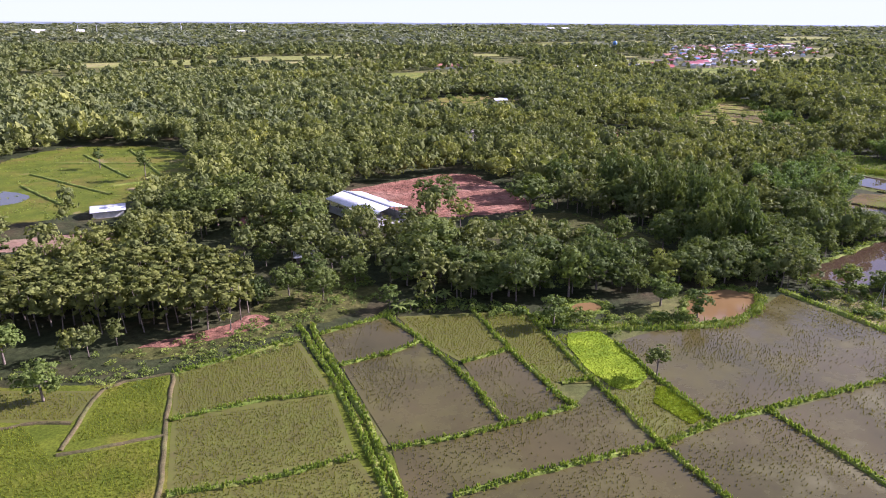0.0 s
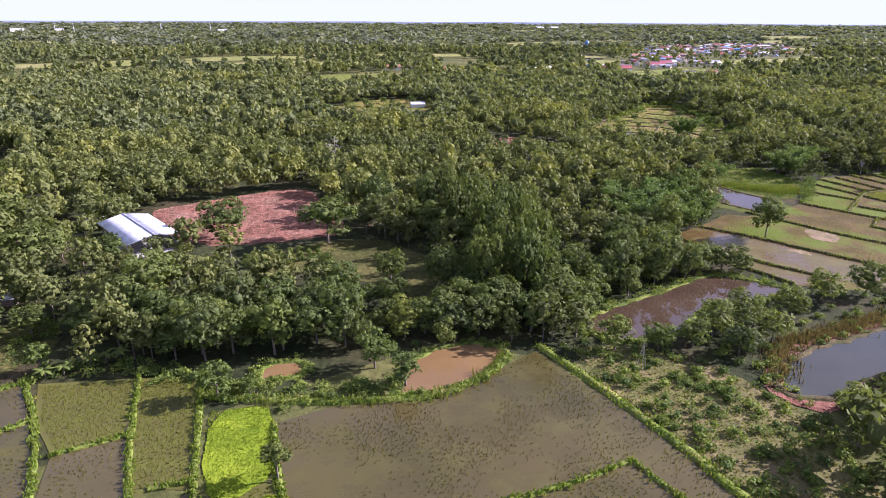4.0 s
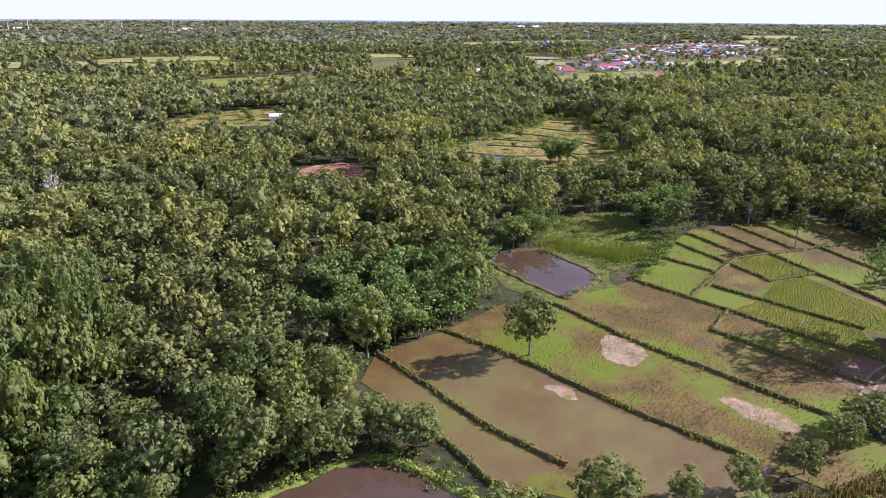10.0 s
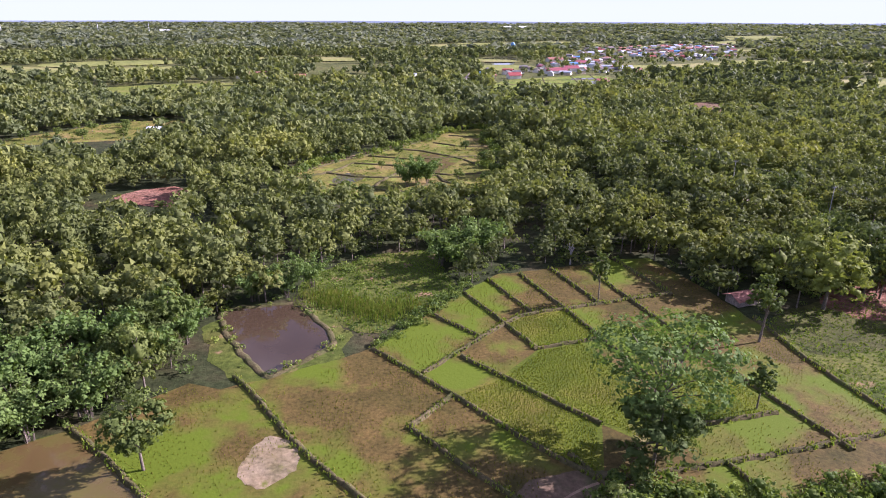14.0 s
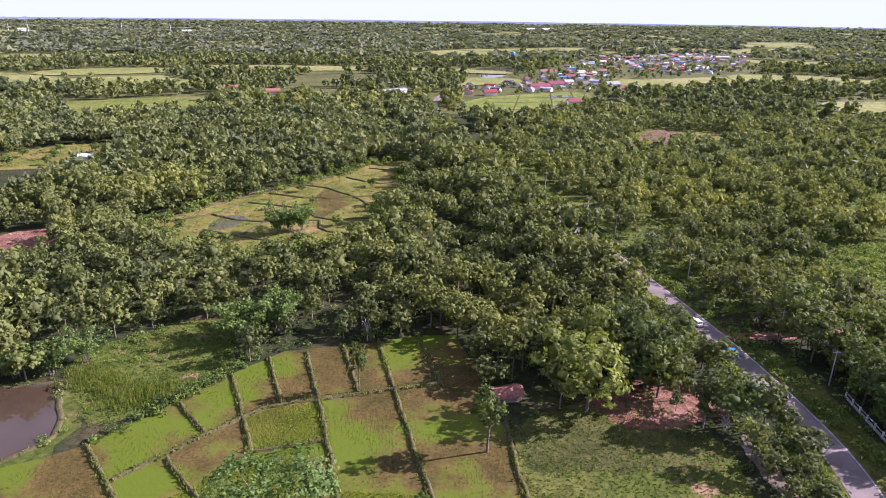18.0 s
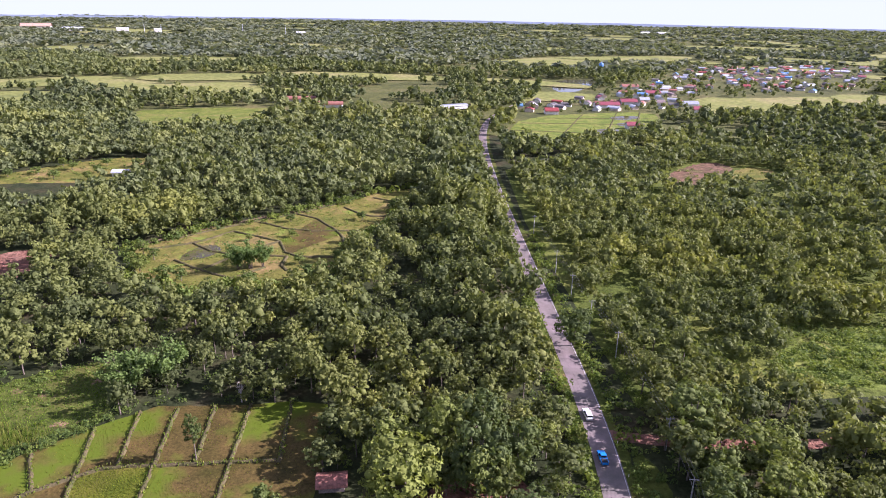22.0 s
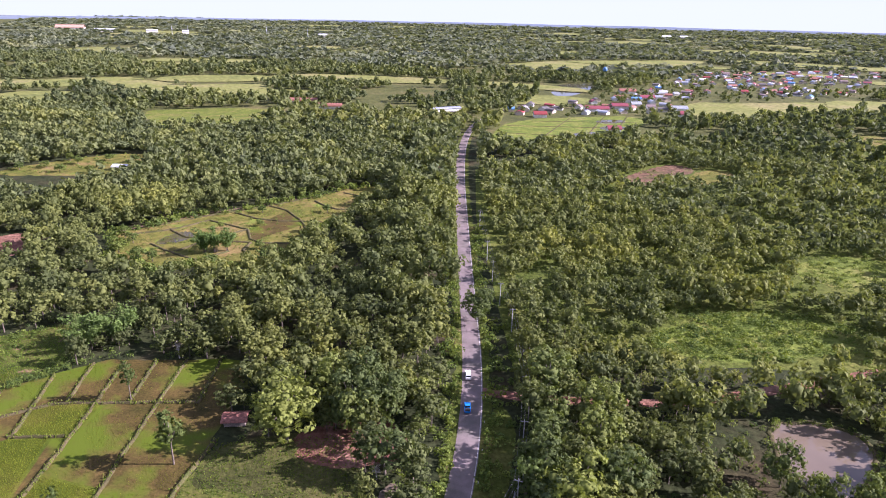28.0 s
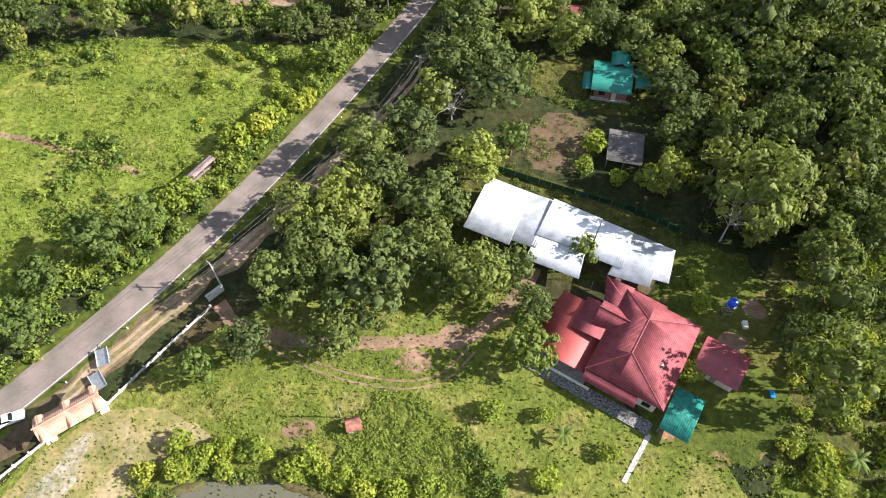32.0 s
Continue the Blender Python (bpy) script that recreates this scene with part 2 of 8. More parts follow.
dry_grass = ground_mat("dry_grass", ((0.11, 0.125, 0.03), (0.17, 0.16, 0.055), (0.25, 0.19, 0.10)), (0.55, 1.35), 0.08, 1.2, 0.3)
red_soil = ground_mat("red_soil", ((0.22, 0.10, 0.065), (0.31, 0.15, 0.10), (0.38, 0.22, 0.155)), (0.5, 1.35), 0.08, 0.5, 0.9)
sand_mud = ground_mat("sand_mud", ((0.20, 0.16, 0.07), (0.29, 0.225, 0.13), (0.36, 0.28, 0.18)), (0.6, 1.3), 0.22, 1.1, 0.08, patch=(0.3, 0.56, 0.66, (0.12, 0.125, 0.025)))
scrub_grass = ground_mat("scrub_grass", ((0.075, 0.105, 0.019), (0.13, 0.16, 0.026), (0.23, 0.235, 0.05)), (0.55, 1.35), 0.03, 0.7, 0.4)
burnt_soil = ground_mat("burnt_soil", ((0.16, 0.12, 0.06), (0.22, 0.13, 0.08), (0.13, 0.13, 0.04)), (0.5, 1.4), 0.05, 0.3, 0.5)
gravel = ground_mat("grey_gravel", ((0.28, 0.25, 0.12), (0.40, 0.35, 0.25), (0.50, 0.46, 0.40)), (0.65, 1.25), 0.4, 1.6, 0.05)
pale_soil = ground_mat("pale_soil", ((0.36, 0.24, 0.16), (0.45, 0.32, 0.23), (0.50, 0.38, 0.28)), (0.75, 1.2), 0.08, 0.9, 0.08)
track_soil = ground_mat("track_soil", ((0.26, 0.15, 0.10), (0.33, 0.22, 0.15), (0.28, 0.22, 0.12)), (0.7, 1.2), 0.1, 0.9, 0.12)
bund_mat = ground_mat("bund_grass_soil", ((0.13, 0.18, 0.035), (0.19, 0.25, 0.04), (0.26, 0.25, 0.07)), (0.5, 1.35), 0.15, 2.2, 0.2)
bund_dry = ground_mat("dry_bund", ((0.09, 0.095, 0.03), (0.14, 0.115, 0.055), (0.09, 0.115, 0.028)), (0.55, 1.3), 0.15, 2.0, 0.2)
paddy_dry = ground_mat("paddy_stubble", ((0.08, 0.07, 0.015), (0.135, 0.093, 0.028), (0.21, 0.135, 0.06)), (0.55, 1.4), 0.045, 1.5, 0.06, 0.75, patch=(0.045, 0.47, 0.58, (0.088, 0.122, 0.008)))
# brown soil, its colour taken darker to stand for shade of nearby trees
yard_soil = ground_mat("yard_soil", ((0.12, 0.08, 0.05), (0.17, 0.12, 0.075), (0.10, 0.12, 0.04)), (0.6, 1.3), 0.12, 0.9, 0.12)
paddy_green = ground_mat("paddy_green", ((0.088, 0.122, 0.009), (0.122, 0.15, 0.012), (0.175, 0.145, 0.03)), (0.55, 1.35), 0.05, 2.2, 0.06, 0.8, patch=(0.06, 0.64, 0.76, (0.30, 0.22, 0.12)))
seedbed_mat = ground_mat("seedbed", ((0.15, 0.23, 0.01), (0.22, 0.31, 0.012), (0.28, 0.36, 0.02)), (0.7, 1.25), 0.2, 1.5, 0.2)
water_paddy = water_mat("paddy_water", (0.055, 0.048, 0.016), (0.08, 0.066, 0.024), 0.1, (0.07, 0.45, 0.75, (0.085, 0.08, 0.018)))
water_paddy.node_tree.nodes["Principled BSDF"].inputs["Specular IOR Level"].default_value = 0.33
water_mud = water_mat("shallow_mud_water", (0.09, 0.06, 0.022), (0.125, 0.082, 0.034), 0.09, (0.05, 0.42, 0.62, (0.09, 0.088, 0.014)))
water_mud.node_tree.nodes["Principled BSDF"].inputs["Specular IOR Level"].default_value = 0.3
water_rice = water_mat("rice_water", (0.075, 0.07, 0.018), (0.095, 0.086, 0.022), 0.3, (0.4, 0.35, 0.7, (0.10, 0.115, 0.018)))
water_rice.node_tree.nodes["Principled BSDF"].inputs["Specular IOR Level"].default_value = 0.2
water_brown = water_mat("brown_water", (0.05, 0.034, 0.02), (0.066, 0.045, 0.027), 0.03, ripple=0.004)
water_ochre = water_mat("ochre_water", (0.15, 0.092, 0.036), (0.20, 0.13, 0.055), 0.07, ripple=0.01)
water_ochre.node_tree.nodes["Principled BSDF"].inputs["Specular IOR Level"].default_value = 0.3
water_silt = water_mat("silty_water", (0.15, 0.118, 0.082), (0.19, 0.15, 0.105), 0.05, ripple=0.008)
water_dark = water_mat("dark_water", (0.036, 0.04, 0.028), (0.05, 0.052, 0.038), 0.03, ripple=0.008)
water_dark.node_tree.nodes["Principled BSDF"].inputs["Specular IOR Level"].default_value = 0.36
water_grey = water_mat("grey_water", (0.095, 0.095, 0.065), (0.12, 0.115, 0.08), 0.06, ripple=0.008)
asphalt = ground_mat("asphalt", ((0.235, 0.19, 0.172), (0.267, 0.22, 0.2), (0.30, 0.25, 0.228)), (0.88, 1.08), 0.1, 3.0, 0.01, 0.85)
white_line = plain_mat("line_paint", (0.60, 0.58, 0.55), 0.8, dirt=0.4, scale=0.8)


# ---- builders ----
def mesh_np(name, V, F, mats, tint=None, smooth=False):
    """A mesh from arrays: V (n, 3), F (m, k) corners."""
    V, F = np.asarray(V, np.float32), np.asarray(F, np.int32)
    me = bpy.data.meshes.new(name)
    me.vertices.add(len(V))
    me.vertices.foreach_set("co", V.ravel())
    me.loops.add(F.size)
    me.loops.foreach_set("vertex_index", F.ravel())
    me.polygons.add(len(F))
    me.polygons.foreach_set("loop_start", np.arange(0, F.size, F.shape[1], dtype=np.int32))
    if smooth:
        me.polygons.foreach_set("use_smooth", np.ones(len(F), bool))
    for m in mats if isinstance(mats, (list, tuple)) else [mats]:
        me.materials.append(m)
    if tint is not None:
        me.attributes.new("tint", "FLOAT", "POINT").data.foreach_set("value", np.asarray(tint, np.float32))
    me.update(calc_edges=True)
    return me


def part(name, bm, mat, parent=None, label=""):
    """One mesh object from a bmesh, under a thing or a part."""
    me = bpy.data.meshes.new(name)
    bm.to_mesh(me)
    bm.free()
    me.materials.append(mat)
    ob = new(name, me)
    ob.parent = parent
    return tagged(ob, label)


def inside(P, poly):
    """Which of the points P (n, 2) lie in the polygon."""
    x, y, res = P[:, 0], P[:, 1], np.zeros(len(P), bool)
    for (x1, y1), (x2, y2) in zip(poly, poly[1:] + poly[:1]):
        if y1 != y2:
            res ^= ((y1 > y) != (y2 > y)) & (x < (x2 - x1) * (y - y1) / (y2 - y1) + x1)
    return res


def line_dist(P, line):
    d = np.full(len(P), 1e9)
    for a, b in zip(line, line[1:]):
        a, b = np.array(a, float), np.array(b, float)
        u = b - a
        k = np.clip(((P - a) @ u) / max(u @ u, 1e-9), 0, 1)
        d = np.minimum(d, np.hypot(*(P - a - k[:, None] * u).T))
    return d


def rounded(pts, times=2, closed=True):
    """Corners cut off, again and again."""
    pts = [Vector(p) for p in pts]
    for _ in range(times):
        out = [] if closed else [pts[0]]
        for a, b in zip(pts, pts[1:] + (pts[:1] if closed else [])):
            out += [a * 0.75 + b * 0.25, a * 0.25 + b * 0.75]
        pts = out + ([] if closed else [pts[-1]])
    return [tuple(p) for p in pts]


def steps(line, step):
    """Points along a line, one each step."""
    out = []
    for a, b in zip(line, line[1:]):
        a, b = Vector(a), Vector(b)
        n = max(1, int((b - a).length / step))
        out += [tuple(a.lerp(b, k / n)) for k in range(n)]
    return out + [tuple(line[-1])]


def patch(name, pts, z, mat, label, category, rough_edge=0.6, soft=2):
    """A flat piece of ground with an uneven outline."""
    pts = rounded(pts, soft) if soft else list(pts)
    fine = sum(math.dist(a, b) for a, b in zip(pts, pts[1:])) < 260
    pts = steps(pts + pts[:1], 0.8 if fine else 1.5)[:-1]
    bm = bmesh.new()
    vs = []
    for x, y in pts:
        w = noise.noise_vector(Vector((x * 0.2, y * 0.2, 3.0))) * min(rough_edge, 1.8) + noise.noise_vector(Vector((x, y, 9.0))) * min(0.5, rough_edge * 0.5) + noise.noise_vector(Vector((x * 2.3, y * 2.3, 4.0))) * min(0.2, rough_edge * 0.2)
        vs.append(bm.verts.new((x + w.x, y + w.y, z)))
    f = bm.faces.new(vs)
    f.normal_update()
    if f.normal.z < 0:
        f.normal_flip()
    bmesh.ops.triangulate(bm, faces=[f])
    return tagged(part(name, bm, mat), label, category, kind="structure")


def ribbon(name, line, width, z, mat, label, category, edge=0.0, kind="structure", parent=None, shift=0.0, thick=0.0):
    """A strip along a line."""
    pts = steps(rounded(line, 3, False), 2.0)
    V = []
    for k, p in enumerate(pts):
        a, b = Vector(pts[max(0, k - 1)]), Vector(pts[min(len(pts) - 1, k + 1)])
        t = (b - a).normalized()
        s = Vector((t.y, -t.x))
        for q in (-1, 1):
            e = edge * noise.noise(Vector((p[0] * 0.4, p[1] * 0.4, 5 * q)))
            c = Vector(p) + s * (shift + q * (width / 2 + e))
            V.append((c.x, c.y, z))
    F = [(2 * k, 2 * k + 1, 2 * k + 3, 2 * k + 2) for k in range(len(pts) - 1)]
    ob = new(name, mesh_np(name, V, F, mat))
    ob.parent = parent
    return tagged(ob, label, category, kind=kind)


def ridge(name, line, width, height, mat, label, category="bund", soft=1, wob=0.3, z=-0.05):
    """A low earth bank along a line, with rounded, uneven sides."""
    pts = steps(rounded(line, soft, False) if soft else line, 0.9)
    prof = ((-1.0, 0), (-0.72, 0.62), (-0.28, 1.0), (0.28, 1.0), (0.72, 0.62), (1.0, 0))
    V = []
    for k, p in enumerate(pts):
        a, b = Vector(pts[max(0, k - 1)]), Vector(pts[min(len(pts) - 1, k + 1)])
        t = (b - a).normalized()
        s = Vector((t.y, -t.x))
        off = wob * noise.noise(Vector((p[0] * 0.3, p[1] * 0.3, 1.7)))
        for j, (u, h) in enumerate(prof):
            w = 1 + 0.35 * noise.noise(Vector((p[0] * 0.7, p[1] * 0.7, j)))
            hh = height * h * (1 + 0.4 * noise.noise(Vector((p[0] * 0.8, p[1] * 0.8, 20 + j))))
            c = Vector(p) + s * (off + u * w * width / 2)
            V.append((c.x, c.y, z + hh))
    n = len(prof)
    F = [(k * n + j, k * n + j + 1, (k + 1) * n + j + 1, (k + 1) * n + j) for k in range(len(pts) - 1) for j in range(n - 1)]
    return tagged(new(name, mesh_np(name, V, F, mat, smooth=True)), label, category, kind="structure")


# ---- trees: prototypes as arrays ----
def crown_points(rng, n, lobes):
    """Points on the outside of a heap of ellipsoids, and the way outwards."""
    P, N = [], []
    w = np.array([a[3] * a[3] for a in lobes])
    pick = rng.choice(len(lobes), n * 3, p=w / w.sum())
    d = rng.normal(size=(n * 3, 3))
    d[:, 2] = d[:, 2] * 0.9 + 0.25
    d /= np.linalg.norm(d, axis=1)[:, None]
    L = np.array(lobes)
    c, r, sq = L[pick, :3], L[pick, 3], L[pick, 4]
    dd = d * np.c_[np.ones(n * 3), np.ones(n * 3), sq]
    P = c + dd * (r * (0.78 + 0.28 * rng.random(n * 3)))[:, None]
    ok = np.ones(n * 3, bool)
    for x, y, z, rr, s in lobes:
        q = (P - (x, y, z)) / (rr, rr, rr * s)
        ok &= (q * q).sum(1) > 0.52
    P, d = P[ok][:n], d[ok][:n]
    return P, d


def clumped(rng, n, lobes, each=14, reach=0.5):
    """Leaves in twig clumps, each a small dome, with gaps between them."""
    C, D = crown_points(rng, max(8, n // each), lobes)
    k = rng.integers(0, len(C), n)
    q = rng.normal(size=(n, 3)) * (reach, reach, reach * 0.7)
    q += D[k] * (0.35 * reach)
    N = D[k] * 1.6 + q / (np.linalg.norm(q, axis=1)[:, None] + 1e-6) * 0.6 + (0, 0, 0.2)
    return C[k] + q, N / np.linalg.norm(N, axis=1)[:, None]


ICO = None


def cored(rng, lobes, leafy, share=0.62, most=99):
    """Leaf clumps over a dense inner mass, one knobbly knot for each bough."""
    global ICO
    if ICO is None:
        bm = bmesh.new()
        bmesh.ops.create_icosphere(bm, subdivisions=1, radius=1)
        ICO = np.array([tuple(v.co) for v in bm.verts]), np.array([[v.index for v in f.verts] for f in bm.faces])
        bm.free()
    out = [leafy]
    for x, y, z, r, q in lobes[:most]:
        a = rng.uniform(0, 6.28)
        V = ICO[0] * rng.uniform(0.85, 1.1, (len(ICO[0]), 1))
        V = np.c_[V[:, 0] * math.cos(a) - V[:, 1] * math.sin(a), V[:, 0] * math.sin(a) + V[:, 1] * math.cos(a), V[:, 2] * q]
        out.append((V * (r * share) + (x, y, z), ICO[1]))
    return join(out)


def leaves(rng, P, N, size, corners=4, flat=0.8):
    """A small leaf clump at each point: a bent diamond or a triangle."""
    n = len(P)
    m = N * flat + rng.normal(size=(n, 3)) * 0.55
    m /= np.linalg.norm(m, axis=1)[:, None]
    t = np.cross(m, rng.normal(size=(n, 3)))
    t /= np.linalg.norm(t, axis=1)[:, None]
    b = np.cross(m, t)
    s = size * (0.65 + 0.7 * rng.random(n))[:, None]
    if corners == 4:
        V = np.stack([P - t * s, P + b * s * 0.7 + m * s * 0.25, P + t * s, P - b * s * 0.7 + m * s * 0.25], 1)
    else:
        V = np.stack([P - t * s - b * s * 0.6, P + t * s - b * s * 0.6, P + b * s * 1.1], 1)
    return V.reshape(-1, 3), np.arange(n * corners).reshape(n, corners)


def broad_lobes(rng, h, r, low=0.38, count=7, tall=0.8):
    mid, ry = h * (1 + low) / 2, h * (1 - low) / 2
    out = [(0, 0, mid, r * 0.62, ry / r * 0.95)]
    for k in range(count):
        a, e = 2.4 * k + rng.uniform(-0.5, 0.5), rng.uniform(-0.7, 0.95)
        q = r * rng.uniform(0.55, 0.78) * math.sqrt(max(0.06, 1 - e * e))
        out.append((math.cos(a) * q, math.sin(a) * q, mid + e * ry * 0.78, r * rng.uniform(0.22, 0.4), tall * rng.uniform(0.7, 1.2)))
    return out


def tube(pts, radii, sides=6):
    V, F = [], []
    for k, (p, r) in enumerate(zip(pts, radii)):
        a, b = Vector(pts[max(0, k - 1)]), Vector(pts[min(len(pts) - 1, k + 1)])
        t = (b - a).normalized()
        s = t.orthogonal().normalized()
        q = t.cross(s)
        for j in range(sides):
            w = 2 * math.pi * j / sides
            V.append(Vector(p) + (s * math.cos(w) + q * math.sin(w)) * r)
    for k in range(len(pts) - 1):
        for j in range(sides):
            F.append((k * sides + j, k * sides + (j + 1) % sides, (k + 1) * sides + (j + 1) % sides, (k + 1) * sides + j))
    return V, F


def join(pieces):
    V, F, n = [], [], 0
    for v, f in pieces:
        V.append(np.asarray(v, float).reshape(-1, 3))
        F.append(np.asarray(f, int) + n)
        n += len(V[-1])
    return np.concatenate(V), np.concatenate(F)


def trunk_arrays(rng, h, r0, lobes, limbs=5):
    lean = rng.normal(size=2) * h * 0.03
    top = (lean[0], lean[1], h * 0.75)
    out = [tube([(0, 0, -0.3), (lean[0] * 0.3, lean[1] * 0.3, h * 0.25), (lean[0] * 0.7, lean[1] * 0.7, h * 0.5), top], [r0, r0 * 0.8, r0 * 0.55, r0 * 0.2])]
    for x, y, z, r, s in lobes[1:1 + limbs]:
        k = rng.uniform(0.28, 0.5)
        out.append(tube([(lean[0] * k, lean[1] * k, h * k), (x * 0.5, y * 0.5, (h * k + z) / 2 + 0.3), (x, y, z)], [r0 * 0.45, r0 * 0.3, r0 * 0.1], 5))
    return join(out)


def strew(name, protos, P, yaw, sx, sz, tint, pick, mat, label, category, base=0.0, smooth=False):
    """Many plants joined into one mesh: prototypes of one corner count, put down at P."""
    Vs, Fs, Ts, n = [], [], [], 0
    for k, (V, F) in enumerate(protos):
        for i in np.nonzero(pick == k)[0][None, :]:
            if not len(i):
                continue
            c, s = np.cos(yaw[i])[:, None], np.sin(yaw[i])[:, None]
            x = (V[None, :, 0] * c - V[None, :, 1] * s) * sx[i][:, None] + P[i, 0][:, None]
            y = (V[None, :, 0] * s + V[None, :, 1] * c) * sx[i][:, None] + P[i, 1][:, None]
            z = V[None, :, 2] * sz[i][:, None] + base
            Vs.append(np.stack([x, y, z], -1).reshape(-1, 3))
            Fs.append((F[None] + (np.arange(len(i)) * len(V))[:, None, None]).reshape(-1, F.shape[1]) + n)
            Ts.append(np.repeat(tint[i], len(V)))
            n += len(Vs[-1])
    return tagged(new(name, mesh_np(name, np.concatenate(Vs), np.concatenate(Fs), mat, np.concatenate(Ts), smooth)), label, category, kind="stuff")


# ---- the plan (metres) ----
ROAD = [(246, 900), (236, 826), (232, 765), (242, 680), (267, 566), (297, 451), (321, 361), (329.5, 330), (336.5, 300), (341, 272), (342.6, 252), (339.5, 231), (332, 195), (320, 148), (304, 107), (284, 68), (250, 10), (205, -60)]
SPUR = [(337, 306), (350, 306), (372, 310), (396, 317), (425, 334), (454, 352), (480, 366), (560, 400)]
PADDIES_A = [
    ("rice", [(-42.2, 106.7), (-30.9, 113.9), (-22.6, 120.1), (-12.4, 100.4), (-37, 92.2)]),
    ("rice", [(-37, 92.2), (-12.4, 100.4), (-6.2, 82.9), (-30.9, 74.7)]),
    ("rice", [(-30.9, 74.7), (-6.2, 82.9), (-0.1, 72.6), (5, 56.1), (-24.7, 54.1)]),
    ("green", [(-52.4, 102.5), (-42.2, 106.7), (-37, 89.1), (-50.4, 85)]),
    ("green", [(-50.4, 82.9), (-36, 88.1), (-31.9, 74.7), (-25.7, 54.1), (-65.7, 54.2), (-67.8, 89.2), (-59.6, 91.2)]),
    ("rice", [(-67.8, 91.2), (-52.4, 91.2), (-52.4, 100.5), (-70.9, 100.5)]),
    ("water", [(-18.5, 122.2), (-6.2, 130.4), (2.1, 119), (-12.4, 109.7)]),
    ("water", [(-12.4, 109.7), (2.1, 119), (11.3, 104.5), (16.4, 92.1), (-1.1, 85)]),
    ("rice", [(-3.1, 130.4), (13.4, 132.5), (19.5, 115.9), (10.3, 110.7), (3.1, 119)]),
    ("water", [(10.3, 110.7), (19.5, 115.9), (26.7, 99.4), (28.7, 96.3), (16.4, 92.1)]),
    ("rice", [(13.4, 132.5), (24.7, 133.5), (28.8, 120), (33.9, 103.5), (27.7, 103.5), (26.7, 99.4), (20.6, 113.8)]),
    ("water", [(-1.1, 85), (28.7, 96.3), (33.9, 103.5), (40, 85.9), (23.6, 80.8), (8.1, 74.6), (2, 72.6)]),
    ("water", [(8.1, 74.6), (40, 85.9), (45.1, 74.6), (51.2, 56), (7.1, 54), (2, 72.6)]),
    ("rice", [(33.9, 103.5), (45.2, 105.5), (50.3, 92.1), (40, 85.9)]),
    ("water", [(41.2, 119), (52.5, 125.2), (68, 127.3), (77.7, 135.3), (86.4, 143.3), (97, 125.5), (103.9, 115.1), (96, 110), (84.4, 104.1), (53.4, 93.1), (50.3, 92.1), (45.2, 105.5)]),
    ("water", [(40, 85.9), (53.4, 93.1), (60.6, 94.1), (68.7, 77.6), (75.5, 55.8), (51.2, 56), (45.1, 74.6)]),
    ("water", [(60.6, 94.1), (84.4, 104.1), (96, 110), (105.8, 93.4), (119.9, 65.6), (75.5, 55.8), (68.7, 77.6)]),
    ("water", [(96, 110), (103.9, 115.1), (110.5, 99.5), (125.6, 69.8), (119.9, 65.6), (105.8, 93.4)]),
]
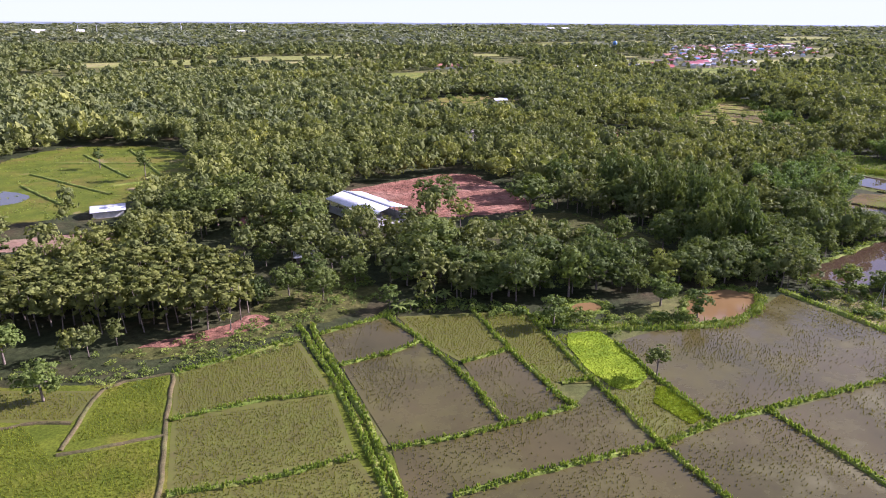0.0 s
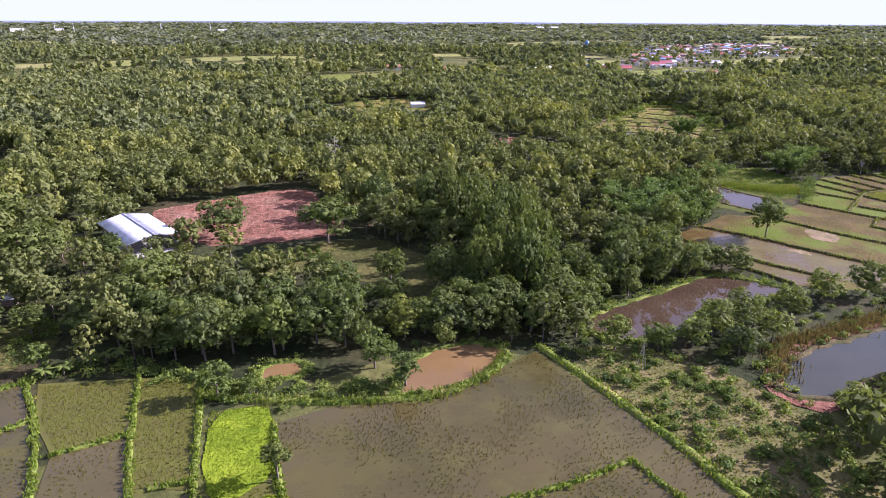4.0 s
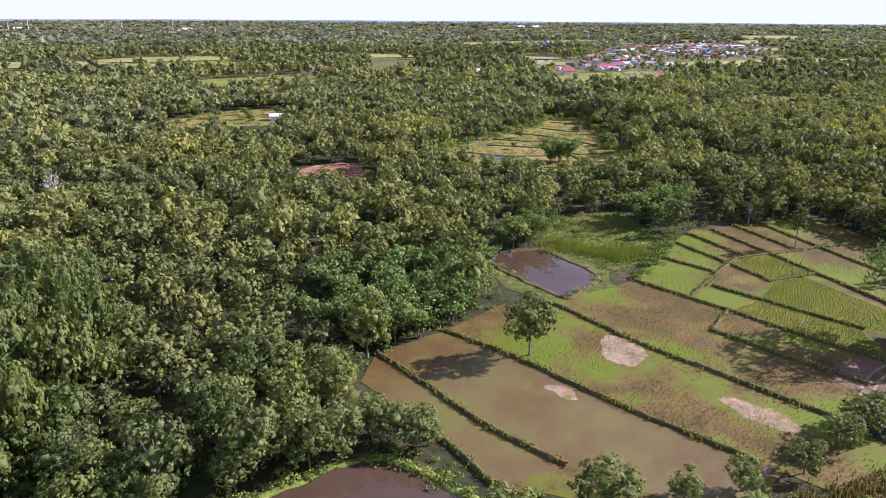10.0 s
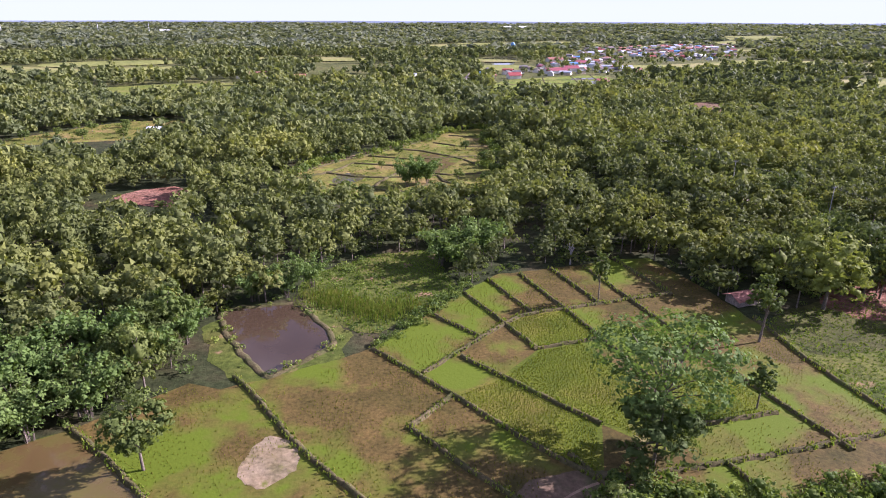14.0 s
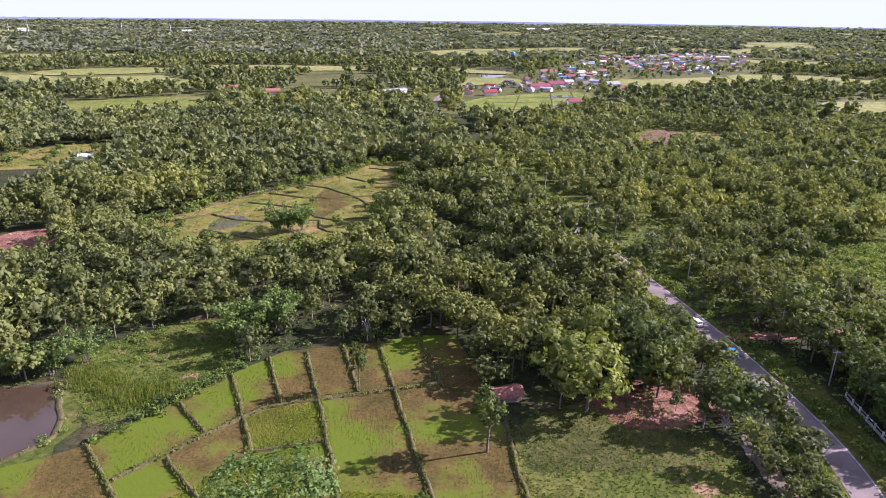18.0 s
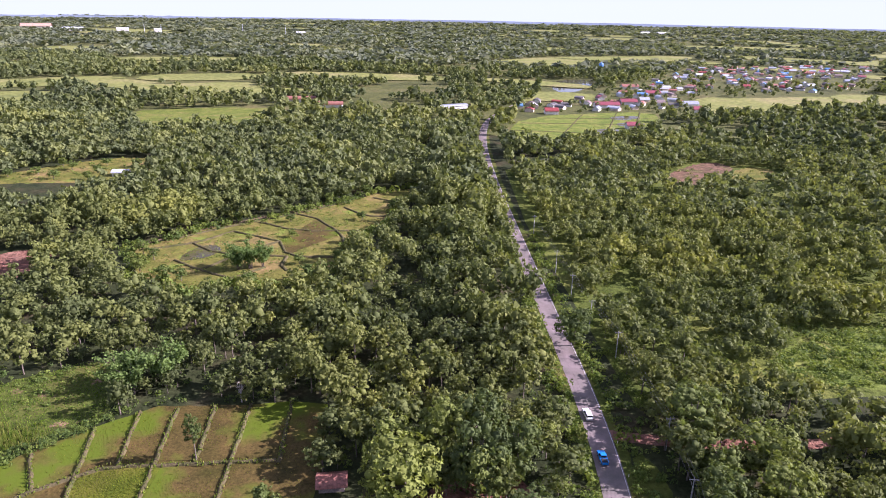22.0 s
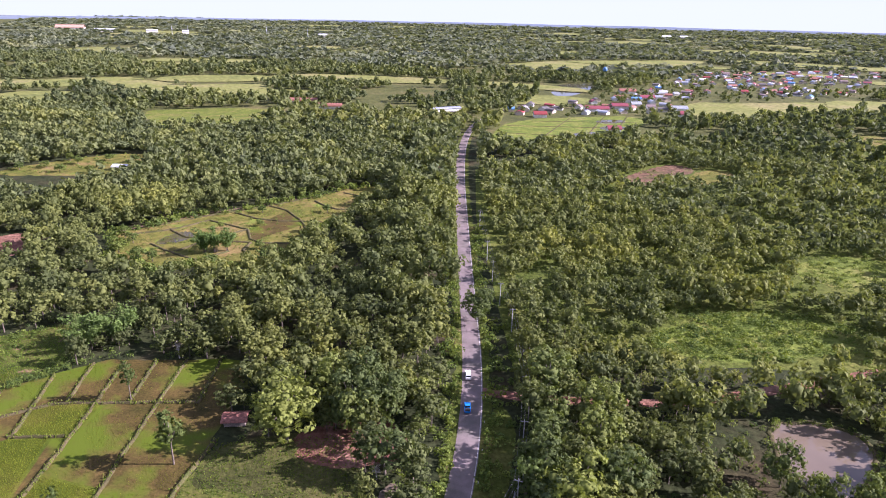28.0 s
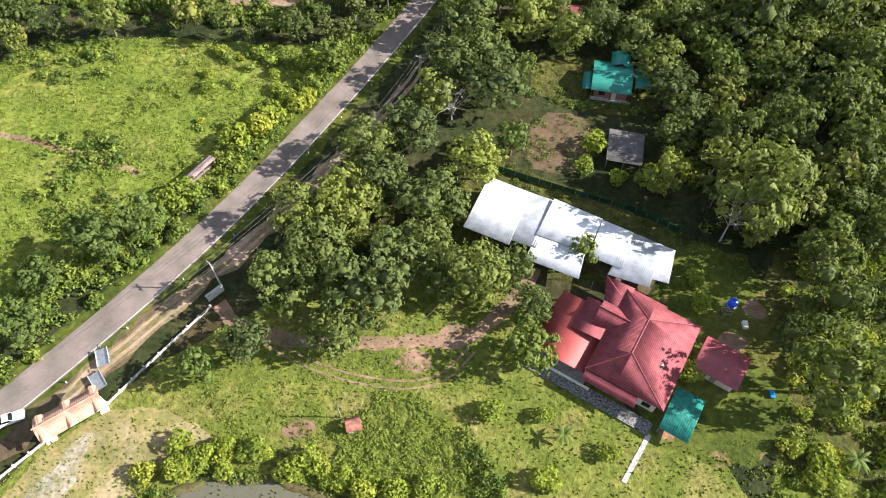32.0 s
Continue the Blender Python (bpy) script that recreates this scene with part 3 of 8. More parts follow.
PADDIES_B = [
    ("mud", [(135, 214), (142.1, 206), (154.1, 190.7), (164.8, 181.4), (155.1, 176.6), (147.2, 187.8), (133.1, 203.8)]),
    ("mud", [(135, 214), (148.1, 223.2), (162.9, 210.8), (176.2, 196.6), (194, 180.8), (184.6, 170.2), (164.8, 181.4), (154.1, 190.7), (142.1, 206)]),
    ("dry", [(148.1, 223.2), (161.9, 237.1), (175.2, 232.6), (186.5, 217.1), (197.8, 205.7), (209.7, 193.1), (216.9, 180.5), (202.4, 173.5), (193.1, 181.9), (176.2, 196.6), (162.9, 210.8)]),
    ("dry", [(175.2, 233.7), (194.1, 249.9), (209.7, 233.1), (202.4, 223.5), (221.5, 203.1), (209.7, 193.1), (197.8, 205.7), (186.5, 217.1)]),
    ("dry", [(202.4, 223.5), (209.7, 233.1), (222.4, 218.1), (231, 210.4), (221.5, 203.1)]),
    ("dry", [(194.1, 249.9), (206.1, 265.3), (216.1, 254.7), (204.3, 240.4)]),
    ("tan", [(204.3, 240.4), (216.1, 254.7), (220.6, 260.3), (227.2, 249.8), (218.8, 239.4), (211.6, 246.9)]),
    ("green", [(209.7, 233.1), (218.8, 239.4), (233.9, 224.3), (231, 210.4), (222.4, 218.1)]),
    ("green", [(218.8, 239.4), (227.2, 249.8), (236.8, 253.4), (249.2, 224.6), (242.5, 216.7), (233.9, 224.3)]),
    ("dry", [(206.1, 265.3), (213.4, 277.8), (221.6, 261.2), (216.1, 254.7)]),
    ("green", [(221.6, 261.2), (226.2, 265.9), (237.8, 269.4), (242.5, 251), (236.8, 253.4), (227.2, 249.8)]),
    ("tan", [(213.4, 277.8), (219.7, 286.3), (228.2, 266.8), (221.6, 261.2)]),
    ("dry", [(219.7, 286.3), (228.2, 289.8), (235.8, 269.5), (228.2, 266.8)]),
    ("tan", [(228.2, 289.8), (236.8, 293.5), (244.5, 272.1), (235.8, 269.5)]),
    ("dry", [(236.8, 293.5), (245.5, 296.3), (252.3, 274.2), (244.5, 272.1)]),
    ("tan", [(245.5, 296.3), (255.3, 300.5), (262.3, 276.2), (252.3, 274.2)]),
    ("dry", [(255.3, 300.5), (265.3, 301.4), (273.2, 278.1), (262.3, 276.2)]),
    ("dry", [(237.8, 269.4), (251.3, 274.1), (262.3, 240.7), (245.4, 240.8)]),
    ("dry", [(251.3, 274.1), (273.2, 278.1), (279.2, 243.5), (262.3, 240.7)]),
    ("green", [(245.4, 240.8), (262.3, 240.7), (265.2, 227.5), (248.3, 223.6)]),
    ("dry", [(262.3, 240.7), (279.2, 243.5), (284.2, 223.1), (270.2, 219.4), (265.2, 227.5)]),
    ("dry", [(248.3, 223.6), (265.2, 227.5), (270.2, 219.4), (250.2, 214.5), (242.5, 216.7)]),
    ("dry", [(231, 210.4), (250.2, 214.5), (270.2, 219.4), (275.2, 208.1), (254.2, 203.3), (235.7, 201)]),
]
BUNDS_A = [
    ("path", [(-23.7, 126.3), (-21.6, 122.2), (-11.3, 101.5), (-1.1, 75.7), (8.1, 48.9)]), ("path", [(-20.6, 126.3), (-19.6, 122.1), (-7.2, 96.3), (0.9, 74.6), (11.2, 48.9)]),
    ("dry", [(-42.2, 106.7), (-37, 89.1), (-31.9, 74.7), (-25.7, 54.1)]), ("grass", [(-42.2, 106.7), (-30.9, 113.9), (-22.6, 120.1)]), ("grass", [(-37, 92.2), (-25.7, 97.3), (-12.4, 100.4)]),
    ("grass", [(-30.9, 74.7), (-18.5, 77.8), (-6.2, 82.9)]), ("dry", [(-50.4, 82.9), (-36, 88.1)]), ("dry", [(-71.9, 89.2), (-62.7, 89.1), (-59.6, 91.2), (-52.4, 91.2)]),
    ("dry", [(-50.4, 84), (-52.4, 96.4), (-52.4, 102.5), (-42.2, 106.7)]), ("grass", [(-18.5, 122.2), (-9.2, 128.3), (-5.1, 131.4)]), ("grass", [(-12.4, 109.7), (-4.1, 113.9), (2.1, 119)]),
    ("grass", [(-1.1, 85), (10.2, 88), (28.7, 96.3)]), ("grass", [(8.1, 74.6), (23.6, 80.8), (40, 85.9), (53.4, 93.1), (84.4, 104.1), (96, 110)]), ("grass", [(-6.2, 131.5), (3.1, 119), (11.3, 104.5), (16.4, 92.1)]),
    ("grass", [(10.3, 110.7), (19.5, 115.9)]), ("grass", [(13.4, 133.5), (20.6, 113.8), (26.7, 99.4), (28.7, 96.3)]), ("grass", [(24.7, 134.5), (28.8, 120), (33.9, 103.5), (40, 85.9), (45.1, 74.6), (51.2, 56)]),
    ("grass", [(27.7, 103.5), (33.9, 105.5)]), ("grass", [(41.2, 119), (45.2, 105.5), (50.3, 92.1)]), ("grass", [(60.6, 95.2), (68.7, 77.6), (75.5, 55.8)]), ("grass", [(96, 110), (105.8, 93.4), (119.9, 65.6)]),
    ("bank", [(26.8, 127.3), (39.1, 125.2), (54.6, 125.2), (68, 127.3), (76.7, 134.3), (80.6, 141.5)]), ("bank", [(87.4, 145.4), (95.1, 131.7), (103.9, 115.1), (110.5, 99.5), (125.6, 69.8)]),
]
BUNDS_B = [
    [(147.2, 187.8), (154.1, 177.6)], [(135, 214), (142.1, 206), (154.1, 190.7), (164.8, 181.4)], [(148.1, 223.2), (162.9, 210.8), (176.2, 196.6), (193.1, 181.9)],
    [(169.6, 239.3), (175.2, 232.6), (186.5, 217.1), (197.8, 205.7), (209.7, 193.1)], [(194.1, 249.9), (209.7, 233.1), (222.4, 218.1), (231, 210.4)], [(202.4, 223.5), (209.7, 215.1), (221.5, 203.1)], [(202.4, 223.5), (209.7, 233.1)],
    [(211.6, 246.9), (218.8, 239.4), (233.9, 224.3)], [(204.3, 240.4), (216.1, 254.7), (220.6, 260.3)], [(206.1, 265.3), (216.1, 254.7)], [(213.4, 277.8), (221.6, 261.2), (227.2, 249.8)], [(219.7, 286.3), (228.2, 266.8)],
    [(228.2, 289.8), (235.8, 269.5), (245.4, 241.8), (250.2, 223.6)], [(236.8, 293.5), (244.5, 272.1)], [(245.5, 296.3), (252.3, 274.2), (262.3, 240.7), (271.2, 217.3)], [(255.3, 300.5), (263.3, 276.2)],
    [(277.2, 263.9), (279.2, 242.5), (284.2, 224.1)], [(220.6, 260.3), (226.2, 265.9), (243.5, 271.1), (262.3, 277.2)], [(226.2, 249.8), (239.7, 254.2)], [(247.3, 223.6), (264.2, 227.5)], [(231, 210.4), (250.2, 214.5), (270.2, 219.4), (284.2, 223.1)],
    [(227.1, 216.7), (235.7, 201)], [(250.2, 214.5), (255.2, 203.3)],
]
PONDS = {  # name: water, outline
    "red_pool": ("ochre", [(34.8, 131.3), (34.7, 138), (42.4, 139.3), (43.4, 134), (39, 131.8)]),
    "muddy_pool": ("ochre", [(59.5, 127.5), (60.5, 137), (65, 142.5), (71.5, 147), (80.5, 145), (80, 138.5), (73, 131.5), (66, 127.5)]),
    "brown_channel": ("brown", [(95.5, 152), (102.6, 161.6), (110.9, 166.3), (118.7, 171.4), (129.3, 179.3), (138, 184.5), (146, 179), (153, 173.5), (139, 166.5), (128.2, 164.6), (124.8, 160.9), (118.5, 152.6), (112.1, 148.2), (104, 147.2)]),
    "canal": ("dark", [(126.5, 128.8), (128.4, 133.8), (135.2, 142), (157, 151.3), (179.9, 162.3), (197.8, 169.7), (239.5, 182.6), (245.3, 174.1), (206.9, 159.3), (168.6, 141.8), (150.2, 135.2), (133.2, 125.7)]),
    "square_pond": ("brown", [(157, 265.3), (160.9, 269.4), (174.3, 271.7), (176.2, 270.5), (186.5, 253), (185.6, 251.1), (176.2, 238.6), (174.3, 239.7)]),
    "woodland_pond": ("pale", [(415.5, 312), (428, 318), (441, 313), (439.5, 301), (432, 289), (426, 280), (420, 287), (416, 297)]),
    "garden_pond": ("grey", [(331, 93), (338, 102), (347, 105), (358, 106), (367, 105), (376, 95), (372, 80), (350, 72), (334, 80)]),
    "lake": ("grey", [(276, 1030), (268, 1150), (291, 1190), (335, 1210), (322, 1110), (303, 1022)]),
    "flooded_paddy": ("grey", [(274, 615), (295, 620), (318, 636), (318, 618), (294, 604), (278, 598)]),
    "flooded_field": ("grey", [(350, 678), (366, 690), (367, 665), (354, 658)]),
}
CLEARINGS = {  # name: ground, outline
    "reed_meadow": ("shade", [(172.5, 286.9), (188.5, 304.9), (207.1, 309), (209.8, 286.9), (213.4, 280.7), (200.7, 265.5), (193.2, 253.9), (181.8, 266), (174.3, 275.7)]),
    "red_clearing": ("red", [(88.1, 359.8), (92.3, 374.9), (109.4, 382.9), (121.5, 352.4), (107.8, 351.8)]),
    "valley_field": ("valley", [(135.1, 390.4), (149.2, 406.8), (156.2, 430.2), (170.3, 435.2), (186.7, 462.1), (203, 484.8), (213.3, 506.5), (234.5, 523.2), (238.4, 501.6), (231.2, 479.9), (237, 452.4), (226.9, 417.3), (236.1, 402.3), (229.4, 381.7), (217, 367.6), (200.6, 365.8), (187.4, 353), (172.4, 365.1), (163.3, 359.6), (152.4, 375.2)]),
    "farm_clearing": ("valley", [(-22.7, 473.8), (-5.7, 510.3), (11, 538.9), (41.3, 550.7), (62.9, 527.1), (64.4, 501.5), (56, 481.7), (17.5, 471.8), (-7.9, 460)]),
    "graded_soil": ("red", [(-31, 236), (-19.4, 246.6), (-5.7, 258), (15.8, 271), (26, 252), (40, 220), (33, 211), (18.5, 207), (7, 204), (-8, 207)]),
    "shaded_meadow": ("dark", [(19, 198.5), (38, 184), (48, 180), (57, 171), (62, 163), (72, 169), (69, 182), (61, 202), (44, 212), (30, 206)]),
    "crop_plot": ("dark", [(13.5, 194.8), (37.3, 201.1), (43.5, 186.5), (22.8, 180.2)]),
    "west_paddies": ("bright", [(-190, 274.1), (-180, 322.4), (-128.3, 326.7), (-86.7, 257.5), (-103.1, 221.9), (-114.4, 204.2), (-131.8, 191.7)]),
    "west_track": ("track", [(-134, 170), (-121, 181), (-93.6, 188.5), (-86, 182), (-99, 170.5), (-117, 171.5), (-128, 160)]),
    "farm_yard": ("dark", [(-61.7, 111.9), (-32.9, 126.3), (-37, 145), (-28.8, 152.2), (-16.4, 157.4), (-6.1, 144.9), (-12.3, 132.5), (-24.7, 124.2), (-43.2, 111.8)]),
    "red_yard": ("redyard", [(-55.5, 116), (-39.1, 125.3), (-35, 132.5), (-28.8, 128.4), (-32.9, 123.2), (-45.3, 116)]),
    "north_field": ("grass", [(-102, 710), (-104, 735), (-8, 790), (34, 757), (46, 668), (-22, 632)]),
    "upper_pasture": ("far", [(-236, 911), (-186, 970), (-113, 997), (-77, 914), (-156, 817)]),
    "hedged_pasture": ("far", [(-518, 1230), (-427, 1276), (-366, 1193), (-453, 1154)]),
    "small_pasture": ("far", [(-402, 1364), (-290, 1310), (-293, 1190)]),
    "western_strip": ("far", [(-435, 934), (-339, 1010), (-290, 954), (-398, 886)]),
    "village_paddies": ("vivid", [(256, 765), (276, 815), (313, 844), (388, 886), (394, 822), (376, 785), (340, 722), (309, 680), (266, 655)]),
    "long_field": ("far", [(432, 940), (455, 1036), (504, 1036), (637, 1112), (620, 1010), (557, 970), (489, 912), (441, 895)]),
    "northern_plain": ("far", [(93, 1495), (236, 1690), (552, 1880), (526, 1700), (339, 1520), (262, 1390), (143, 1460)]),
    "eastern_glade": ("valley", [(580, 845), (612, 842), (588, 755), (558, 758)]),
    "scrub_glade": ("valley", [(428, 636), (452, 634), (443, 600), (410, 580)]),
    "burnt_scrub": ("burnt", [(372, 586), (393, 626), (413, 648), (426, 630), (410, 600), (395, 574), (378, 568)]),
    "wood_edge_grass": ("meadow", [(384, 352), (402, 343), (426, 350), (452, 365), (458, 384), (432, 392), (402, 378)]),
    "scrub_clearing": ("meadow", [(447, 446), (477, 468), (494, 464), (484, 434), (453, 422)]),
    "roadside_meadow": ("meadow", [(254.2, 185), (274.2, 196), (299.3, 199.5), (317.9, 204.8), (327, 205), (322, 172), (314, 156), (304, 136), (292, 112), (272, 88), (225.9, 112.7), (228, 151.2)]),
    "bare_plot": ("plot", [(284.4, 222.8), (301, 229.5), (317.3, 235.9), (320.1, 227.4), (314.9, 222.6), (305.8, 216.8), (293.4, 211.2)]),
    "orchard_grass": ("shade", [(283.2, 225.1), (279.2, 242.5), (278.2, 262.8), (309.7, 276.5), (321.9, 256.1), (319.9, 236)]),
    "house_garden": ("garden", [(318, 110), (330, 128), (345, 142), (366, 152), (384, 152), (404, 130), (424, 128), (424, 100), (420, 70), (306, 66), (303, 84)]),
    "shed_yard": ("dark", [(364, 154), (364, 182), (385, 178), (410, 173), (409, 160), (386, 153)]),
    "weedy_ground": ("grass", [(422, 60), (424, 128), (440, 134), (472, 134), (475, 60)]),
    "shaded_weeds": ("dark", [(424, 126), (424, 172), (440, 178), (470, 178), (472, 130), (440, 130)]),
    "side_lawn": ("shade", [(408, 172), (428, 168), (430, 128), (406, 126), (404, 150)]),
    "forecourt": ("drygrass", [(318, 109), (326, 111), (336, 110), (340, 106), (333, 102), (328, 94), (318, 80), (305, 78), (312, 98)]),
    "front_drive": ("gravel", [(318, 106), (320, 103), (320.5, 98), (318.6, 90), (314, 80), (313.5, 89), (316, 99)]),
    "verge_lawn": ("shade", [(343, 303), (351, 292), (352.5, 262), (352, 238), (345, 238), (346, 262), (343, 282)]),
    "stone_court": ("pale", [(353.6, 250), (357, 254), (366, 252), (365, 244), (356, 241)]),
    "kitchen_garden": ("yard", [(374.5, 180), (375.5, 197), (385, 200), (390.5, 192), (388, 181)]),
    "cottage_yard": ("dark", [(372, 200), (372, 218), (400, 220), (402, 202)]),
}
scrub_zone = [(345, 320), (330, 370), (299.5, 472), (274.9, 580.3), (330, 640), (380, 700), (620, 820), (620, 420), (480, 350), (420, 345)]
plantation = [(-100, 146), (-84, 112), (-66, 112), (-58, 118), (-36, 122), (-35, 133), (-46, 150), (-58, 151), (-70, 146), (-82, 139), (-92, 141)]

far_rng = np.random.default_rng(5)
FAR_FIELDS = []
for _ in range(75):
    d, a = far_rng.uniform(750, 4300), far_rng.uniform(-0.75, 0.75)
    cx, cy = 180 + d * math.sin(a), 150 + d * math.cos(a)
    w, h, q = far_rng.uniform(50, 150) * (0.5 + d / 2000), far_rng.uniform(30, 70) * (0.5 + d / 2000), far_rng.uniform(-0.5, 0.5)
    FAR_FIELDS.append([(cx + math.cos(q) * u * w - math.sin(q) * v * h, cy + math.sin(q) * u * w + math.cos(q) * v * h) for u, v in ((-1, -0.7), (0.1, -1), (1, -0.6), (0.9, 0.8), (-0.1, 1), (-0.9, 0.7))])

# ---- the large structure ----
bm = bmesh.new()
bmesh.ops.create_grid(bm, x_segments=60, y_segments=60, size=4900)
tagged(part("ground", bm, ground_wild), "flat green lowland of grass, scrub and bare soil", "ground", kind="structure")
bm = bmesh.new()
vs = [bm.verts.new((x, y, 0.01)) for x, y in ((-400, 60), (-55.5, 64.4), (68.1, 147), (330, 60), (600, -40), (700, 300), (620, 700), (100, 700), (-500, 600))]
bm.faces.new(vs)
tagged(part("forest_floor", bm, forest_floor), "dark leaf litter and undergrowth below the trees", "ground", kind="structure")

GROUNDS = {"grass": (grass_field, "open rough grass"), "plot": (plot_soil, "bare pinkish tilled soil"), "red": (red_soil, "bare graded red soil"), "redyard": (red_soil, "bare red farm soil"), "valley": (valley_grass, "yellow-green paddies and rough dry grass"), "far": (far_pasture, "open light green pasture"), "burnt": (burnt_soil, "burnt reddish-brown scrub ground"), "farm": (dry_grass, "dry grass and tracks on a farm"), "dark": (shade_tinted_weeds, "weeds and herbs on trodden soil, darkened to stand for tree shade"), "shade": (shade_grass, "short grass with bare patches, darkened as if in tree shade"),
           "track": (track_soil, "bare trodden reddish soil"), "yard": (yard_soil, "dark trodden yard soil with weeds, partly darkened for tree shade"), "vivid": (meadow_mat, "bright green village rice paddies"), "bright": (paddy_green, "bright green rice paddies"), "meadow": (meadow_mat, "lush bright green rough meadow"), "gravel": (gravel, "pale trodden gravel drive"), "pale": (pale_soil, "pale trodden sandy drive"), "drygrass": (forecourt_soil, "dry sandy grass inside the gate"), "garden": (garden_grass, "mown garden grass with worn soil")}
for i, (name, (k, pts)) in enumerate(CLEARINGS.items()):
    patch(name, pts, (0.05 if k in ("pale", "redyard", "gravel") else 0.024) + 0.0008 * i, GROUNDS[k][0], GROUNDS[k][1], "ground", 0.9 if name == "bare_plot" else 1.5 if name == "front_drive" else 1.8 if name in ("forecourt", "side_lawn") else 2.4 if max(x for x, _ in pts) - min(x for x, _ in pts) > 34 else 0.7, 1)
for k, pts in enumerate(FAR_FIELDS):
    patch("far_meadow", pts, 0.4 + 0.012 * k, far_pasture, "light green field far off among woods", "field", 4, 1)
bm = bmesh.new()
vs = [bm.verts.new((x, y, 0.016)) for x, y in scrub_zone]
bm.faces.new(vs)
tagged(part("scrub_ground", bm, scrub_grass), "grass and low herbs below scattered scrub", "ground", kind="structure")

PADDY = {"rice": (water_rice, "flooded paddy with young green rice"), "green": (paddy_green, "bright green rice paddy"), "water": (water_paddy, "flooded paddy of grey-brown muddy water"),
         "mud": (water_mud, "shallow muddy flooded paddy"), "dry": (paddy_dry, "drained paddy with sparse rice and pale mud"), "tan": (paddy_dry, "drained tan paddy with thin rice")}
patch("paddy_base", [(-71.8, 54.2), (-71.9, 101.5), (-52.4, 102.5), (-42.2, 106.7), (-22.6, 120.1), (4, 74.6), (8.1, 54)], 0.06, paddy_green, "damp grassy soil between the paddies", "ground", 0.6, 0)
patch("paddy_base", [(135, 214), (148.1, 223.2), (194.1, 249.9), (213.4, 278.7), (222.5, 290.1), (265.3, 301.4), (273.2, 278.1), (284.2, 224.1), (275.2, 208.1), (235.7, 201), (209.7, 193.1), (184.6, 170.2), (155.1, 176.6)], 0.06, paddy_dry, "damp soil and stubble between the paddies", "ground", 0.6, 0)
for k, pts in PADDIES_A + PADDIES_B:
    patch("paddy", pts, 0.08, PADDY[k][0], PADDY[k][1], "paddy field", 0.1, 0)
patch("seedbed", [(29.9, 122.1), (39.1, 124.2), (41.2, 119), (45.2, 107.6), (39, 100.4), (34.9, 103.5)], 0.16, seedbed_mat, "dense bright green rice seedling bed", "seedbed", 0.5, 1)
patch("seedbed", [(44.2, 102.4), (47.3, 102.4), (49.3, 93.1), (46.2, 91.1), (42.1, 97.3)], 0.16, seedbed_mat, "dense bright green rice seedling bed", "seedbed", 0.9, 1)
for k, pts in BUNDS_A:
    w, h = {"path": (1.3, 0.4), "dry": (1.0, 0.35), "grass": (1.05, 0.45), "bank": (2.0, 0.6)}[k]
    ridge("field_bund", pts, w, h, bund_dry if k == "dry" else bund_mat, "dry brown earth bund between paddies" if k == "dry" else "grassy green earth bund between paddies")
for pts in BUNDS_B:
    ridge("field_bund", pts, 1.2, 0.65, bund_dry, "dark earth bund with grass between paddies")
for name, (k, pts) in PONDS.items():
    patch(name, pts, 0.10, {"brown": water_brown, "ochre": water_ochre, "dark": water_dark, "grey": water_grey, "pale": water_silt}[k], {"brown": "still muddy brown water", "ochre": "shallow ochre muddy water over sand", "dark": "still dark water", "grey": "still pale grey-brown water", "pale": "still pale muddy water"}[k], "water", 0.7, 1)
    if name not in ("lake", "flooded_paddy", "flooded_field"):
        r = rounded(pts, 1)
        ridge("pond_bank", r + r[:1], 1.7, 0.4, bund_mat if name in ("muddy_pool", "brown_channel", "red_pool") else bund_dry, "low earth bank of grass and soil round the water", "bank", 0, 1.0)

ribbon("road_verge", ROAD, 11.0, 0.045, shade_grass, "grass and soil verge beside the road", "verge", 1.6)
road = ribbon("road", ROAD, 6.2, 0.09, asphalt, "worn grey-pink asphalt country road with a white edge line", "road", 0.12)
for q in (-1,):
    ribbon("edge_line", ROAD, 0.12, 0.10, white_line, "", "", 0.02, "", road, q * 2.8)
ribbon("roadside_soil", [(313.6, 131), (304, 107), (284, 68)], 4.4, 0.052, yard_soil, "bare brown soil beside the road", "verge", 1.8, shift=-6.2)
ribbon("dirt_road", SPUR, 4.0, 0.06, red_soil, "red laterite dirt road off the asphalt", "road", 0.6)
ribbon("meadow_track", [(225.1, 159.5), (262.2, 157.5), (282.2, 158), (299, 156)], 1.6, 0.06, track_soil, "faint reddish footpath across the meadow", "path", 0.5)


for pts in ([(180, 222), (184, 222), (187, 214.5), (184, 208.5), (178.5, 211), (176.5, 214)], [(164, 203), (168, 202), (171, 199), (167, 198.5)], [(192, 199.5), (197.5, 199), (204, 190), (200, 190), (194.5, 195)]):
    patch("bare_sand", pts, 0.10, sand_mud, "bare pale sandy mud in the drained paddy", "soil", 1.7, 2)
# shade of the tall trees painted as a darker ground patch
patch("shaded_soil", [(280.2, 246.5), (278.2, 262.8), (295.3, 272.7), (309.7, 276.5), (321.9, 256.1), (316.8, 247.1), (299.3, 249.3)], 0.05, shade_tinted_weeds, "dark weedy soil below the tall trees, darkened further for their shade", "ground", 1.8, 1)
patch("bare_red_soil", [(299.4, 262.5), (295.3, 272.7), (305.6, 282.6), (321.9, 284.2), (327, 270.1), (313.8, 262.3)], 0.052, red_soil, "bare red soil below the roadside trees", "soil", 2.0, 1)
